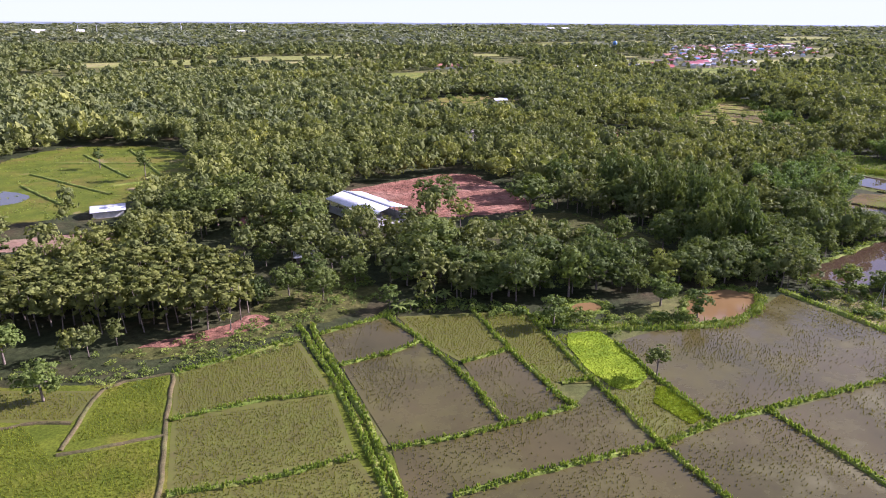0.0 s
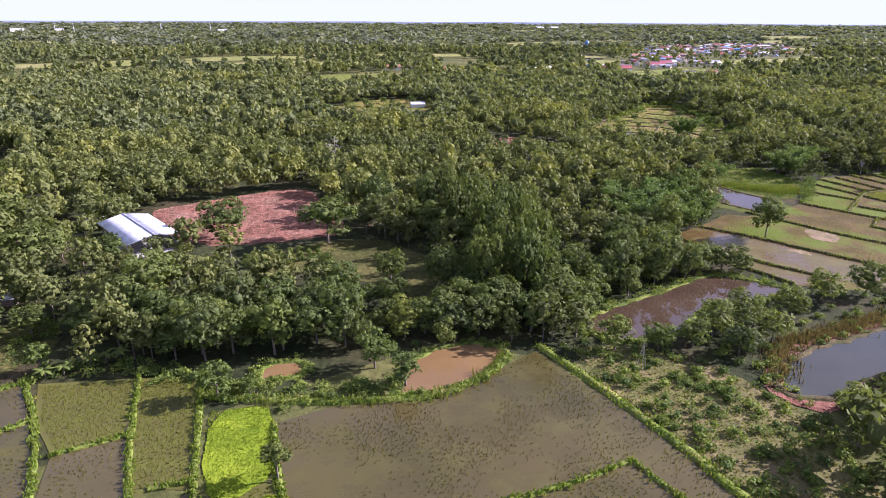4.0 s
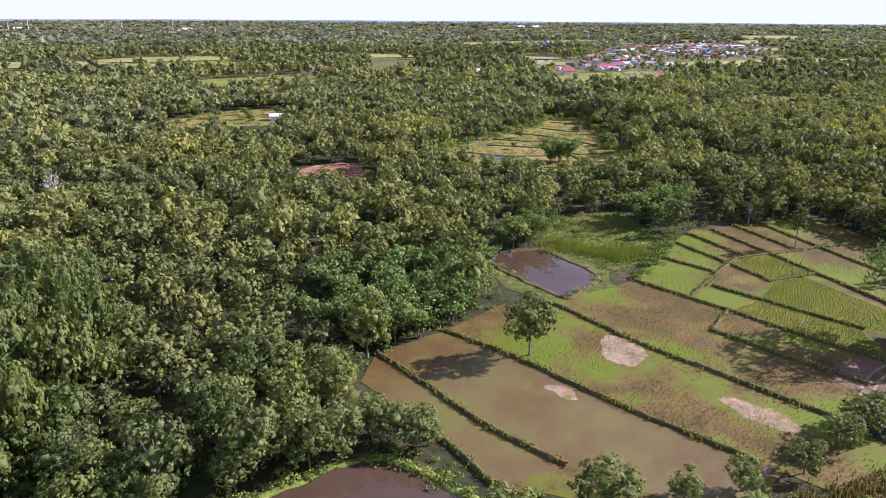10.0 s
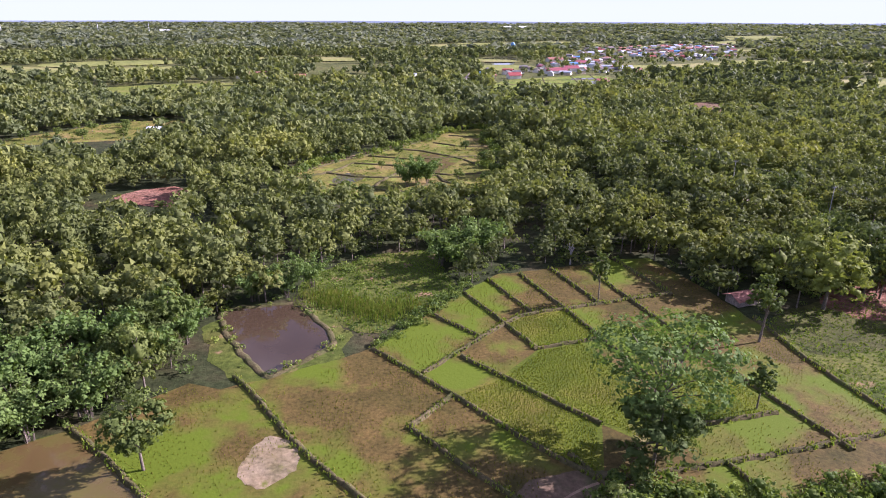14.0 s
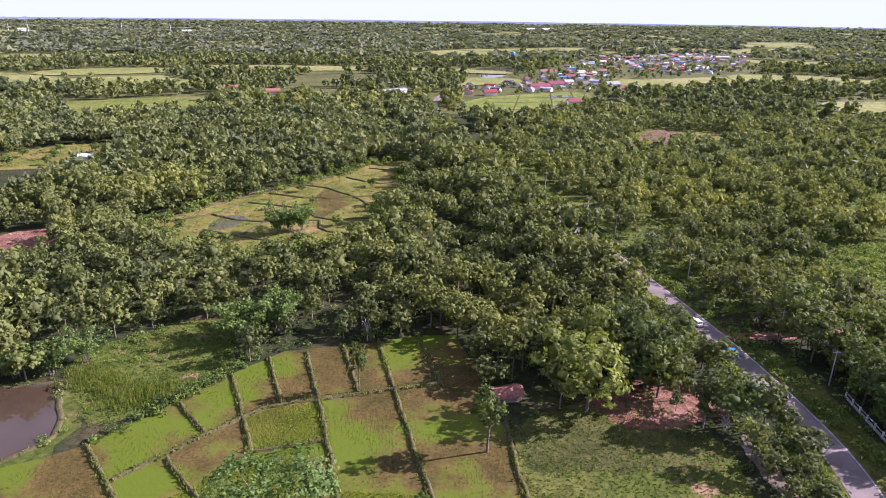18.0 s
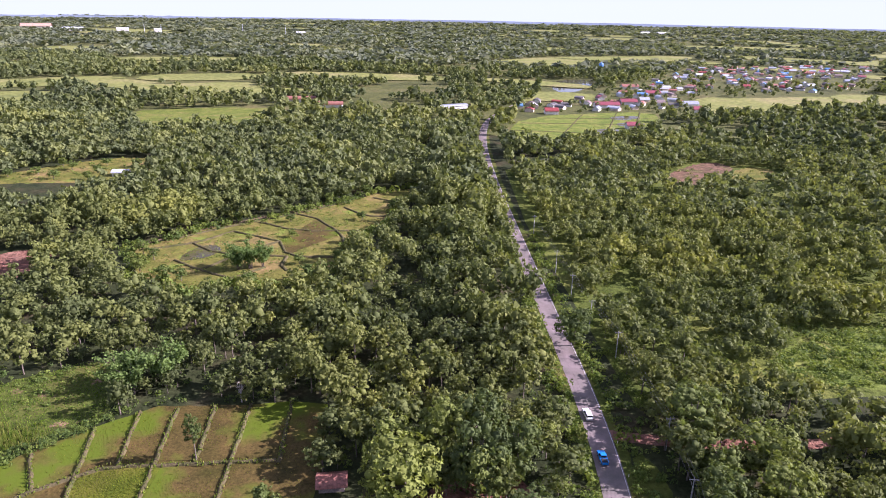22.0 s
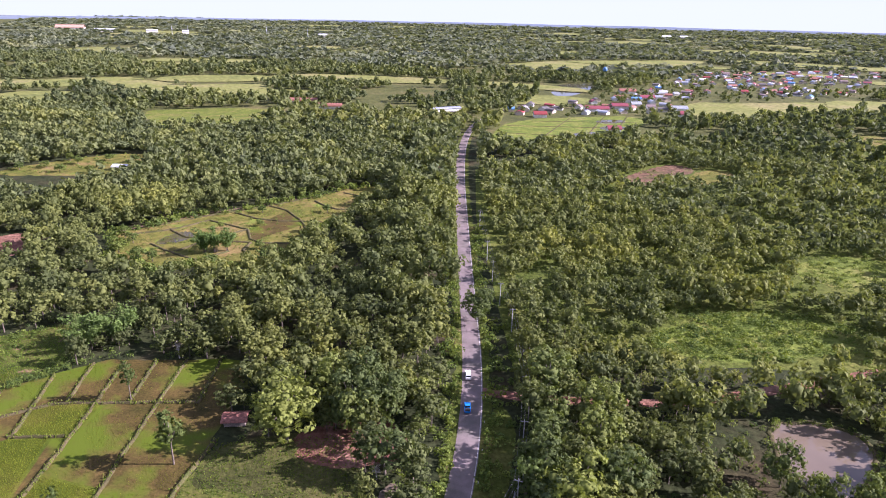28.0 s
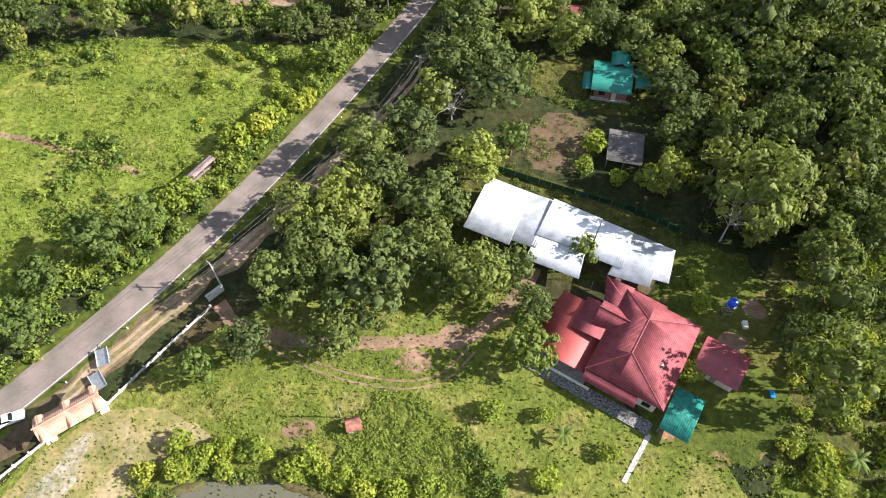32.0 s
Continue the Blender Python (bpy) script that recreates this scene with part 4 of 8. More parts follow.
patch("roadside_ditch", [(325.6, 262), (327.8, 260), (328.6, 247), (328.8, 241), (325.6, 243.5), (323.9, 254)], 0.07, water_silt, "shallow grey-brown muddy ditch beside the road", "ditch", 1.0, 1)
patch("muddy_corner", [(215.1, 206.7), (222.4, 212), (232.9, 213.3), (237.7, 209), (228.1, 199.6), (218.7, 198.4)], 0.11, yard_soil, "dark churned mud with tyre tracks", "soil", 1.0)
for off in (-0.9, 0.9):
    ribbon("tyre_track", [(216.9, 196.5), (221.5, 203.1), (228.1, 208.6), (235.8, 211.1)], 0.45, 0.125, track_soil, "curved tyre track in the mud", "track", 0.12, shift=off)
for pts in ([(149.3, 405.8), (163.3, 428.2), (185.6, 455.3), (203, 483.8)], [(148.4, 392.6), (161.4, 403.8), (169.3, 422.2)], [(198.6, 450.4), (218.8, 432.3), (227, 414.3)], [(195.7, 415.4), (207.3, 398.8), (227.1, 403.2)], [(164.8, 383), (180.8, 376), (197.4, 371.5)], [(185.6, 455.3), (198.6, 450.4)], [(169.3, 422.2), (195.7, 415.4)], [(207.3, 398.8), (209.7, 385.7), (225.5, 381.6)], [(159.4, 403.8), (177.8, 393.7), (207.3, 398.8)], [(174.4, 438.3), (196.6, 430.2), (224.9, 438.3)], [(204.9, 472.1), (220.9, 460.3), (233.1, 464.2)], [(213.2, 493.8), (233.3, 487.8)], [(180.8, 376), (185.7, 393.7), (195.7, 415.4)], [(197.4, 371.5), (203.8, 385.6)]):
    ridge("field_bund", pts, 1.6, 0.6, bund_dry, "low earth bund in the valley field")
patch("wet_paddy", [(163.5, 386.7), (167.2, 405.8), (179.5, 398.7), (170.7, 381.9)], 0.09, water_paddy, "shallow flooded strip in the valley field", "paddy field", 0.8)
patch("tan_paddy", [(198.6, 449.3), (218.8, 433.3), (206.2, 399.9), (195.7, 416.4)], 0.08, paddy_dry, "drained pale paddy in the valley", "paddy field", 0.8, 0)
patch("pond_side_grass", [(155, 263.4), (162.9, 246.1), (175.2, 232.6), (192.2, 250.9), (178.1, 274.3)], 0.048, shade_grass, "rough grass round the square pond", "ground", 2.0, 1)
mound = [(91.2, 146.3), (106.8, 145.1), (117.9, 139.3), (126.5, 126.8), (131.3, 114.6), (123.7, 84), (110.5, 102.6), (100.9, 123.4)]
patch("grassy_mound", mound, 0.05, dry_grass, "rough dry grass and weeds on made ground", "ground", 2.0, 1)
ribbon("canal_edge", [(126.5, 129.8), (131.2, 138.9), (136.2, 144), (157, 153.3), (179.9, 164.3), (197.8, 171.7), (237.6, 184.7)], 2.6, 0.13, red_soil, "eroded orange soil edge of the canal", "bank", 1.0)
ribbon("canal_edge", [(126.5, 130.8), (128.4, 125.7), (133.2, 123.7), (139.2, 126)], 3.0, 0.13, red_soil, "eroded orange soil edge of the canal", "bank", 1.0)
ribbon("field_edge_path", [(137, 390.3), (148.4, 414.1), (178.5, 454.3), (203, 485.8)], 1.6, 0.07, track_soil, "pale sandy path along the field edge", "path", 0.8)
for pts in ([(-152.7, 242.8), (-121.6, 215.7)], [(-160, 261.6), (-113.4, 231.3)], [(-159.2, 301.4), (-118.7, 257.5)], [(-162.2, 282.5), (-118.8, 283.6)], [(-96, 257.4), (-118.7, 243.8)], [(-143.8, 314.1), (-107.4, 261.6)]):
    ridge("field_bund", pts, 1.6, 0.6, bund_mat, "grassy bund across the western field")
patch("west_pool", [(-160.9, 238.6), (-141.3, 230.2), (-138.1, 219.8), (-148.4, 213.6)], 0.09, water_dark, "small pool in the western field", "water", 0.8)
for pts in ([(262, 690), (318, 700)], [(258, 730), (335, 735)], [(264, 770), (376, 796)], [(282, 806), (392, 836)], [(300, 680), (318, 842)], [(340, 725), (352, 862)], [(366, 770), (376, 876)]):
    ridge("field_bund", pts, 1.5, 0.4, bund_dry, "earth bund between village paddies")
for pts in ([(324, 738), (338, 765), (358, 760), (347, 735)], [(346, 788), (363, 810), (380, 800), (366, 776)], [(344, 815), (372, 826), (376, 850), (348, 842)]):
    patch("wet_paddy", pts, 0.09, water_paddy, "flooded village paddy that mirrors the sky", "paddy field", 0.8)
ribbon("verge_track", [(311, 108), (320.5, 130), (328, 146), (334, 163), (339, 179), (341, 187)], 3.8, 0.06, sand_mud, "worn bare soil along the road verge", "track", 1.6)
for off in (-0.95, 0.75):
    ribbon("wheel_rut", [(311, 108), (320.5, 130), (328, 146), (334, 163), (339, 179), (344, 195), (347, 210)], 0.8, 0.068, pale_soil, "pale worn wheel rut along the verge", "track", 0.7, shift=off)
ribbon("house_lane", [(328, 132), (333, 129), (338, 128.2), (348.7, 129.6), (359.5, 132.7), (366, 135.2), (373, 136.2), (376.7, 141), (382, 151), (383, 156)], 2.6, 0.06, track_soil, "reddish soil lane to the house", "path", 0.6)
for off in (-0.7, 0.7):
    ribbon("wheel_rut", [(340, 127.6), (344, 126.3), (349.8, 125.3), (355.5, 125), (361.9, 125.4), (367.9, 126.8), (372.6, 130), (375.4, 136)], 0.4, 0.065, track_soil, "faint wheel rut in the garden grass", "track", 0.1, shift=off)
for x, y, r in ((351, 114.5, 3.2), (338, 90, 3.0), (366, 131, 3.5), (372, 138, 4.0), (420, 150, 3.5), (424, 158, 3.0)):
    patch("bare_soil", [(x - r, y - 0.5 * r), (x, y - 0.7 * r), (x + r, y - 0.2 * r), (x + 0.7 * r, y + 0.6 * r), (x - 0.5 * r, y + 0.6 * r)], 0.055, track_soil, "bare worn soil in the grass", "soil", 1.0)


# ---- things: builders ----
def thing(name, x, y, turn, label, category, group="", z=0.0):
    ob = new(name)
    ob.empty_display_size = 0.5
    ob.matrix_basis = pose(x, y, z, 0, 0, turn)
    return tagged(ob, label, category, group)


def box(bm, x0, x1, y0, y1, z0, z1, bevel=0.0):
    vs = [bm.verts.new((x, y, z)) for z in (z0, z1) for x, y in ((x0, y0), (x1, y0), (x1, y1), (x0, y1))]
    fs = [bm.faces.new([vs[k] for k in q]) for q in ((3, 2, 1, 0), (4, 5, 6, 7), (0, 1, 5, 4), (1, 2, 6, 5), (2, 3, 7, 6), (3, 0, 4, 7))]
    if bevel:
        bmesh.ops.bevel(bm, geom=list({e for f in fs for e in f.edges}), offset=bevel, segments=1, affect="EDGES")
    return bm


def box_part(name, parent, mat, x0, x1, y0, y1, z0, z1, label="", bevel=0.0):
    return part(name, box(bmesh.new(), x0, x1, y0, y1, z0, z1, bevel), mat, parent, label)


def tube_part(name, parent, mat, pts, radii, sides=6, label=""):
    V, F = tube(pts, radii, sides)
    ob = new(name, mesh_np(name, V, F, mat, smooth=True))
    ob.parent = parent
    return tagged(ob, label)


def sheet(name, parent, mat, a, b, c, d, wave=0.26, amp=0.035, label="", cut=(0.0, 1.0), thick=0.06):
    """A corrugated roof slope: eave from a to b, top from d to c. cut: the stretch of the eave over which it reaches the top (hips)."""
    a, b, c, d = (Vector(p) for p in (a, b, c, d))
    n = max(4, 2 * int((b - a).length / wave))
    up = (b - a).cross(d - a).normalized()
    if up.z < 0:
        up = -up
    run = (b - a).length
    V = []
    hip = cut != (0.0, 1.0)
    for k in range(n + 1):
        s = k / n
        e = a.lerp(b, s)
        if hip:
            t = s / cut[0] if s < cut[0] else ((1 - s) / (1 - cut[1]) if s > cut[1] else 1.0)
            h = d - (a + (b - a) * cut[0])
            top = e + h * max(0.0, t)
        else:
            top = d.lerp(c, s)
        o = up * (amp if k % 2 else -amp)
        V += [e + o, top + o, e + o - up * thick, top + o - up * thick]
    F = []
    for k in range(n):
        i, j = 4 * k, 4 * k + 4
        F += [(i, j, j + 1, i + 1), (i + 2, i + 3, j + 3, j + 2), (i, i + 2, j + 2, j), (i + 1, j + 1, j + 3, i + 3)]
    me = mesh_np(name, V, F, mat)
    ob = new(name, me)
    ob.parent = parent
    return tagged(ob, label)


def hip_roof(parent, mat, x0, x1, y0, y1, z, rise, ridge_y, ridge_x, ridge_mat, wave=0.26):
    """Four slopes that meet in a ridge along y from ridge_y[0] to ridge_y[1] at x = ridge_x."""
    q0, q1 = ridge_y
    L, W = y1 - y0, x1 - x0
    f0, f1, g = (q0 - y0) / L, (q1 - y0) / L, (ridge_x - x0) / W
    sheet("roof_slope", parent, mat, (x0, y0, z), (x0, y1, z), (ridge_x, q1, z + rise), (ridge_x, q0, z + rise), wave, cut=(f0, f1))
    sheet("roof_slope", parent, mat, (x1, y0, z), (x1, y1, z), (ridge_x, q1, z + rise), (ridge_x, q0, z + rise), wave, cut=(f0, f1))
    sheet("roof_slope", parent, mat, (x0, y0, z), (x1, y0, z), (ridge_x, q0, z + rise), (ridge_x, q0, z + rise), wave, cut=(g, g + 1e-4))
    sheet("roof_slope", parent, mat, (x0, y1, z), (x1, y1, z), (ridge_x, q1, z + rise), (ridge_x, q1, z + rise), wave, cut=(g, g + 1e-4))
    h = z + rise + 0.06
    for p in (((ridge_x, q0, h), (ridge_x, q1, h)), ((ridge_x, q0, h), (x0, y0, z + 0.06)), ((ridge_x, q0, h), (x1, y0, z + 0.06)), ((ridge_x, q1, h), (x0, y1, z + 0.06)), ((ridge_x, q1, h), (x1, y1, z + 0.06))):
        tube_part("ridge_cap", parent, ridge_mat, p, (0.09, 0.09), 5)


def gable_house(x, y, turn, w, d, h, rise, wall_mat, roof_mat, label, category="house", group="", over=0.7, wave=0.5, windows=True, name="house"):
    """A small house: walls, two corrugated slopes, gables, a door and windows."""
    t = thing(name, x, y, turn, label, category, group)
    bm = box(bmesh.new(), -w / 2, w / 2, -d / 2, d / 2, 0, h)
    for q in (-1, 1):
        v = [bm.verts.new(p) for p in ((q * w / 2, -d / 2, h), (q * w / 2, d / 2, h), (q * w / 2, 0, h + rise))]
        bm.faces.new(v)
    part("wall", bm, wall_mat, t)
    k = rise / (d / 2)
    for q in (-1, 1):
        e = q * (d / 2 + over)
        sheet("roof_slope", t, roof_mat, (-w / 2 - over, e, h - over * k + 0.1), (w / 2 + over, e, h - over * k + 0.1), (w / 2 + over, 0, h + rise + 0.1), (-w / 2 - over, 0, h + rise + 0.1), wave)
    if windows:
        for q in (-1, 1):
            for u in (-0.3, 0.3):
                box_part("window", t, dark_glass, u * w - 0.6, u * w + 0.6, q * d / 2 - 0.04, q * d / 2 + 0.04, 0.9, 2.0)
        box_part("door", t, wood_dark, -0.45, 0.45, -d / 2 - 0.05, -d / 2 + 0.02, 0.0, 2.0)
    return t


# materials of things
roof_red = tile_mat("red_tile_roof", (0.24, 0.062, 0.072), 0.3, radians(16.5))
roof_red_flat = plain_mat("red_metal_roof", (0.27, 0.05, 0.045), 0.6, dirt=0.2, scale=0.5)
roof_pink = plain_mat("faded_red_roof", (0.25, 0.062, 0.072), 0.5, dirt=0.2, scale=0.6)
roof_white = plain_mat("white_metal_roof", (0.60, 0.62, 0.65), 0.5, dirt=0.25, scale=0.5)
roof_zinc = plain_mat("zinc_roof", (0.44, 0.465, 0.49), 0.35, 0.3, dirt=0.25, scale=0.5)
roof_green = plain_mat("green_metal_roof", (0.03, 0.21, 0.165), 0.45, dirt=0.2, scale=0.5)
awning_green = plain_mat("green_plastic_sheet", (0.02, 0.20, 0.15), 0.5, dirt=0.5, scale=1.2)
roof_terracotta = tile_mat("terracotta_roof", (0.56, 0.34, 0.24), 0.3, radians(-51))
roof_brown = tile_mat("brown_tile_roof", (0.22, 0.17, 0.155), 0.35, radians(-17))
roof_grey = plain_mat("grey_sheet_roof", (0.125, 0.115, 0.11), 0.8, dirt=0.4, scale=0.7)
roof_rust = plain_mat("rusty_roof", (0.30, 0.13, 0.09), 0.7, dirt=0.5, scale=1.2)
roof_blue = plain_mat("blue_metal_roof", (0.13, 0.28, 0.52), 0.45, dirt=0.2, scale=0.5)
wall_white = plain_mat("white_wall", (0.70, 0.68, 0.62), 0.85, dirt=0.25, scale=0.8)
wall_cream = plain_mat("cream_wall", (0.62, 0.52, 0.40), 0.85, dirt=0.25, scale=0.8)
wall_brick = plain_mat("red_brick_wall", (0.34, 0.15, 0.10), 0.9, dirt=0.35, scale=4)
concrete = plain_mat("concrete", (0.40, 0.39, 0.37), 0.9, dirt=0.35, scale=1.2)
stone_grey = plain_mat("grey_stone", (0.17, 0.17, 0.165), 0.9, dirt=0.9, scale=2.6)
wood_dark = plain_mat("dark_wood", (0.10, 0.06, 0.04), 0.7, dirt=0.4, scale=2)
wood_grey = plain_mat("weathered_wood", (0.26, 0.21, 0.17), 0.85, dirt=0.4, scale=2)
steel = plain_mat("steel", (0.45, 0.46, 0.47), 0.4, 0.8, dirt=0.2)
black_rubber = plain_mat("rubber", (0.02, 0.02, 0.02), 0.8)
car_white = plain_mat("white_car_paint", (0.80, 0.80, 0.80), 0.25, dirt=0.05, spec=0.6)
car_blue = plain_mat("blue_car_paint", (0.02, 0.22, 0.60), 0.25, dirt=0.1, spec=0.6)
blue_plastic = plain_mat("blue_plastic", (0.01, 0.07, 0.62), 0.35, dirt=0.1)
net_green = plain_mat("green_net", (0.03, 0.09, 0.05), 0.8)
dead_wood = plain_mat("dead_wood", (0.42, 0.38, 0.34), 0.9, dirt=0.3, scale=3)
wire_mat = plain_mat("wire", (0.12, 0.12, 0.12), 0.5)
dark_glass = plain_mat("dark_glass", (0.02, 0.025, 0.03), 0.1, spec=0.6)
HX, HY, HR = 403, 142, -16.5


def at_house(u, v):
    a = radians(HR)
    return HX + u * math.cos(a) - v * math.sin(a), HY + u * math.sin(a) + v * math.cos(a)


# ---- the red-roofed house and its yard ----
house = thing("family_house", HX, HY, HR, "large single-storey house with a dark red hipped tile roof", "house")
box_part("wall", house, wall_cream, -5.2, 6.8, -7.4, 9.0, 0, 4.1)
hip_roof(house, roof_red, -6.2, 7.9, -8.2, 10.0, 4.1, 3.4, (-3.2, 4.2), -0.6, roof_pink)
sheet("lower_roof", house, roof_red, (-10.6, 11.2, 3.3), (1.5, 11.0, 3.3), (1.0, 7.0, 4.35), (-5.0, 7.0, 4.35), 0.26, label="lower red tile slope")
sheet("lower_roof", house, roof_red, (-10.6, 11.2, 3.3), (-8.6, 5.2, 3.4), (-5.0, 5.2, 4.3), (-5.0, 10.8, 4.3), 0.26, label="lower red tile slope")
sheet("lower_roof", house, roof_red, (-6.0, -9.8, 3.3), (3.6, -9.9, 3.3), (3.4, -7.4, 3.9), (-5.8, -7.4, 3.9), 0.26, label="lower red tile slope")
for q in (-1, 1):
    sheet("porch_slope", house, roof_red, (-8.8, 3.0 + q * 2.6, 4.2), (-2.2, 3.0 + q * 2.6, 4.2), (-2.2, 3.0, 5.9), (-8.8, 3.0, 5.9), 0.26)
tube_part("ridge_cap", house, roof_pink, [(-8.9, 3.0, 5.97), (-2.4, 3.0, 5.97)], (0.14, 0.14), 5, "pale pink ridge tiles")
bm = bmesh.new()
bm.faces.new([bm.verts.new(p) for p in ((-8.5, 0.5, 4.15), (-8.5, 5.5, 4.15), (-8.5, 3.0, 5.8))])
part("porch_gable", bm, wall_cream, house)
sheet("porch_roof", house, roof_red, (-11.6, -2.0, 3.5), (-11.6, 5.2, 3.5), (-6.2, 5.2, 4.2), (-6.2, -2.0, 4.2), 0.3)
sheet("terrace_roof", house, roof_red_flat, (-16.0, -8.7, 2.9), (-16.0, 4.4, 2.9), (-6.0, 4.4, 3.3), (-6.0, -8.7, 3.3), 0.5, 0.008, "bright red flat metal roof")
for x, y in ((-15.6, -8.3), (-15.6, -2), (-15.6, 4), (-10.8, -8.3)):
    box_part("post", house, wall_white, x - 0.12, x + 0.12, y - 0.12, y + 0.12, 0, 2.9)
box_part("patio", house, stone_grey, -16.2, 7.6, -11.6, -9.2, 0, 0.32, "grey mottled stone terrace")
box_part("terrace_floor", house, concrete, -16.0, -5.2, -9.2, 4.4, 0, 0.28)
box_part("low_wall", house, wall_white, -16.2, -4.0, -9.75, -9.55, 0, 1.1)
for k in range(4):
    x = -3.8 + 3.0 * k
    w = box_part("window", house, dark_glass, x - 0.7, x + 0.7, -7.5, -7.35, 1.0, 2.3)
    box_part("frame", w, wall_white, x - 0.8, x + 0.8, -7.46, -7.38, 0.9, 1.0)
for k in range(5):
    y = -5.5 + 3.0 * k
    box_part("window", house, dark_glass, 6.75, 6.9, y - 0.7, y + 0.7, 1.0, 2.3)
box_part("door", house, wood_dark, -5.3, -5.15, -0.5, 0.5, 0.28, 2.4)
for k, (x, y) in enumerate(((3.6, 1.2), (4.6, -1.4))):
    z = 4.1 + 3.4 * (7.9 - x) / 8.5 + 0.09
    s = 3.4 / 8.5
    bm = bmesh.new()
    vs = [bm.verts.new((x + a, y + b, z - a * s)) for a, b in ((-0.25, -0.2), (0.25, -0.2), (0.25, 0.2), (-0.25, 0.2))]
    bm.faces.new(vs)
    bmesh.ops.solidify(bm, geom=bm.faces[:], thickness=0.03)
    part("roof_light", bm, roof_white if k else dark_glass, house, "small pale roof light" if k else "dark broken roof tile")

shed = thing("long_shed", HX, HY, HR, "long low shed with patched white metal roofing", "shed")
for k, (a, b, c, d) in enumerate((
        ((-38.8, 6.3, 3.6), (-29.2, 7.3, 3.6), (-31.2, 20.2, 4.4), (-40.5, 19.3, 4.4)), ((-30.6, 8.4, 3.5), (-24.6, 9.4, 3.5), (-26.2, 21.2, 4.1), (-32.4, 20.3, 4.1)),
        ((-25.9, 12.0, 3.9), (-15.8, 13.6, 3.9), (-16.4, 21.8, 4.6), (-26.7, 21.2, 4.6)), ((-25.2, 6.4, 3.2), (-14.7, 7.8, 3.2), (-16.2, 13.8, 3.75), (-25.9, 12.6, 3.75)),
        ((-15.2, 12.8, 4.0), (-8.6, 13.6, 4.0), (-10.1, 21.9, 4.7), (-16.4, 21.5, 4.7)), ((-10.6, 11.4, 3.5), (-2.9, 12.9, 3.5), (-4.3, 22.6, 4.2), (-10.3, 22.2, 4.2)),
        ((-3.3, 15.2, 3.0), (-0.2, 16.0, 3.0), (-1.8, 23.3, 3.5), (-4.6, 23.0, 3.5)))):
    sheet("roof_panel", shed, roof_white if k not in (1, 5) else roof_zinc, a, b, c, d, 0.4, 0.025, "white metal roof sheets" if k not in (1, 5) else "duller zinc roof sheets")
for u0, u1, v0, v1 in ((-39.5, -29.8, 8, 19.2), (-29.3, -16.8, 10.5, 20.6), (-16.4, -4.6, 14.2, 21.0)):
    box_part("wall", shed, wall_white, u0, u1, v1 - 0.15, v1, 0, 3.9)
    box_part("wall", shed, wall_brick, u0, u0 + 0.15, v0, v1 - 0.15, 0, 3.4)
for k in range(9):
    box_part("post", shed, steel, -38 + 4.3 * k, -37.9 + 4.3 * k, 8.6, 8.7, 0, 3.3)
box_part("floor_slab", shed, yard_soil, -39.0, -2.5, 13.5, 20.4, 0, 0.12)

garage = thing("outbuilding", *at_house(13.4, 5.9), HR - 2, "small outbuilding with a red single-pitch roof", "shed")
box_part("wall", garage, wall_cream, -3.4, 3.4, -2.7, 2.7, 0, 2.7)
sheet("roof", garage, roof_pink, (-4.0, -3.3, 2.7), (4.0, -3.3, 2.7), (4.0, 3.3, 3.4), (-4.0, 3.3, 3.4), 0.5, 0.02)
box_part("door", garage, wood_grey, -0.5, 0.5, -2.76, -2.68, 0, 2.0)
awning = thing("awning", *at_house(10.9, -6.2), HR, "translucent green corrugated awning on thin posts", "awning")
sheet("roof", awning, awning_green, (-2.5, -4.1, 2.4), (2.5, -4.1, 2.4), (2.5, 4.1, 2.8), (-2.5, 4.1, 2.8), 0.35, 0.03)
for x in (-2.3, 2.3):
    for y in (-3.9, 3.9):
        tube_part("post", awning, steel, [(x, y, 0), (x, y, 2.5)], (0.04, 0.04))
tank = thing("water_tank", *at_house(11.0, 17.4), 20, "blue plastic water tank on a tall steel stand", "water tank")
for x in (-0.6, 0.6):
    for y in (-0.6, 0.6):
        tube_part("leg", tank, steel, [(x * 1.3, y * 1.3, 0), (x, y, 3.5)], (0.05, 0.05))
for z in (1.2, 2.4):
    for a, b in (((-0.7, -0.7), (0.7, -0.7)), ((0.7, -0.7), (0.7, 0.7)), ((0.7, 0.7), (-0.7, 0.7)), ((-0.7, 0.7), (-0.7, -0.7))):
        tube_part("brace", tank, steel, [(*a, z), (*b, z)], (0.03, 0.03), 4)
box_part("platform", tank, steel, -0.8, 0.8, -0.8, 0.8, 3.5, 3.58)
tube_part("drum", tank, blue_plastic, [(0, 0, 3.58), (0, 0, 3.7), (0, 0, 4.9), (0, 0, 5.15), (0, 0, 5.2)], (0.72, 0.8, 0.8, 0.55, 0.02), 14)
tube_part("lid", tank, blue_plastic, [(0, 0, 5.18), (0, 0, 5.3), (0, 0, 5.31)], (0.25, 0.25, 0.01), 10)
ac = thing("freezer_chest", *at_house(14.9, 17.0), 10, "old white chest standing on the grass", "chest")
box_part("body", ac, wall_white, -0.45, 0.45, -0.7, 0.7, 0, 0.75, bevel=0.04)
box_part("lid", ac, wall_white, -0.47, 0.47, -0.72, 0.72, 0.75, 0.83, bevel=0.02)
cart = thing("blue_trolley", *at_house(23.0, 6.5), 15, "small blue and white trolley on the grass", "trolley")
box_part("tray", cart, car_blue, -0.4, 0.4, -0.7, 0.7, 0.35, 0.6, bevel=0.03)
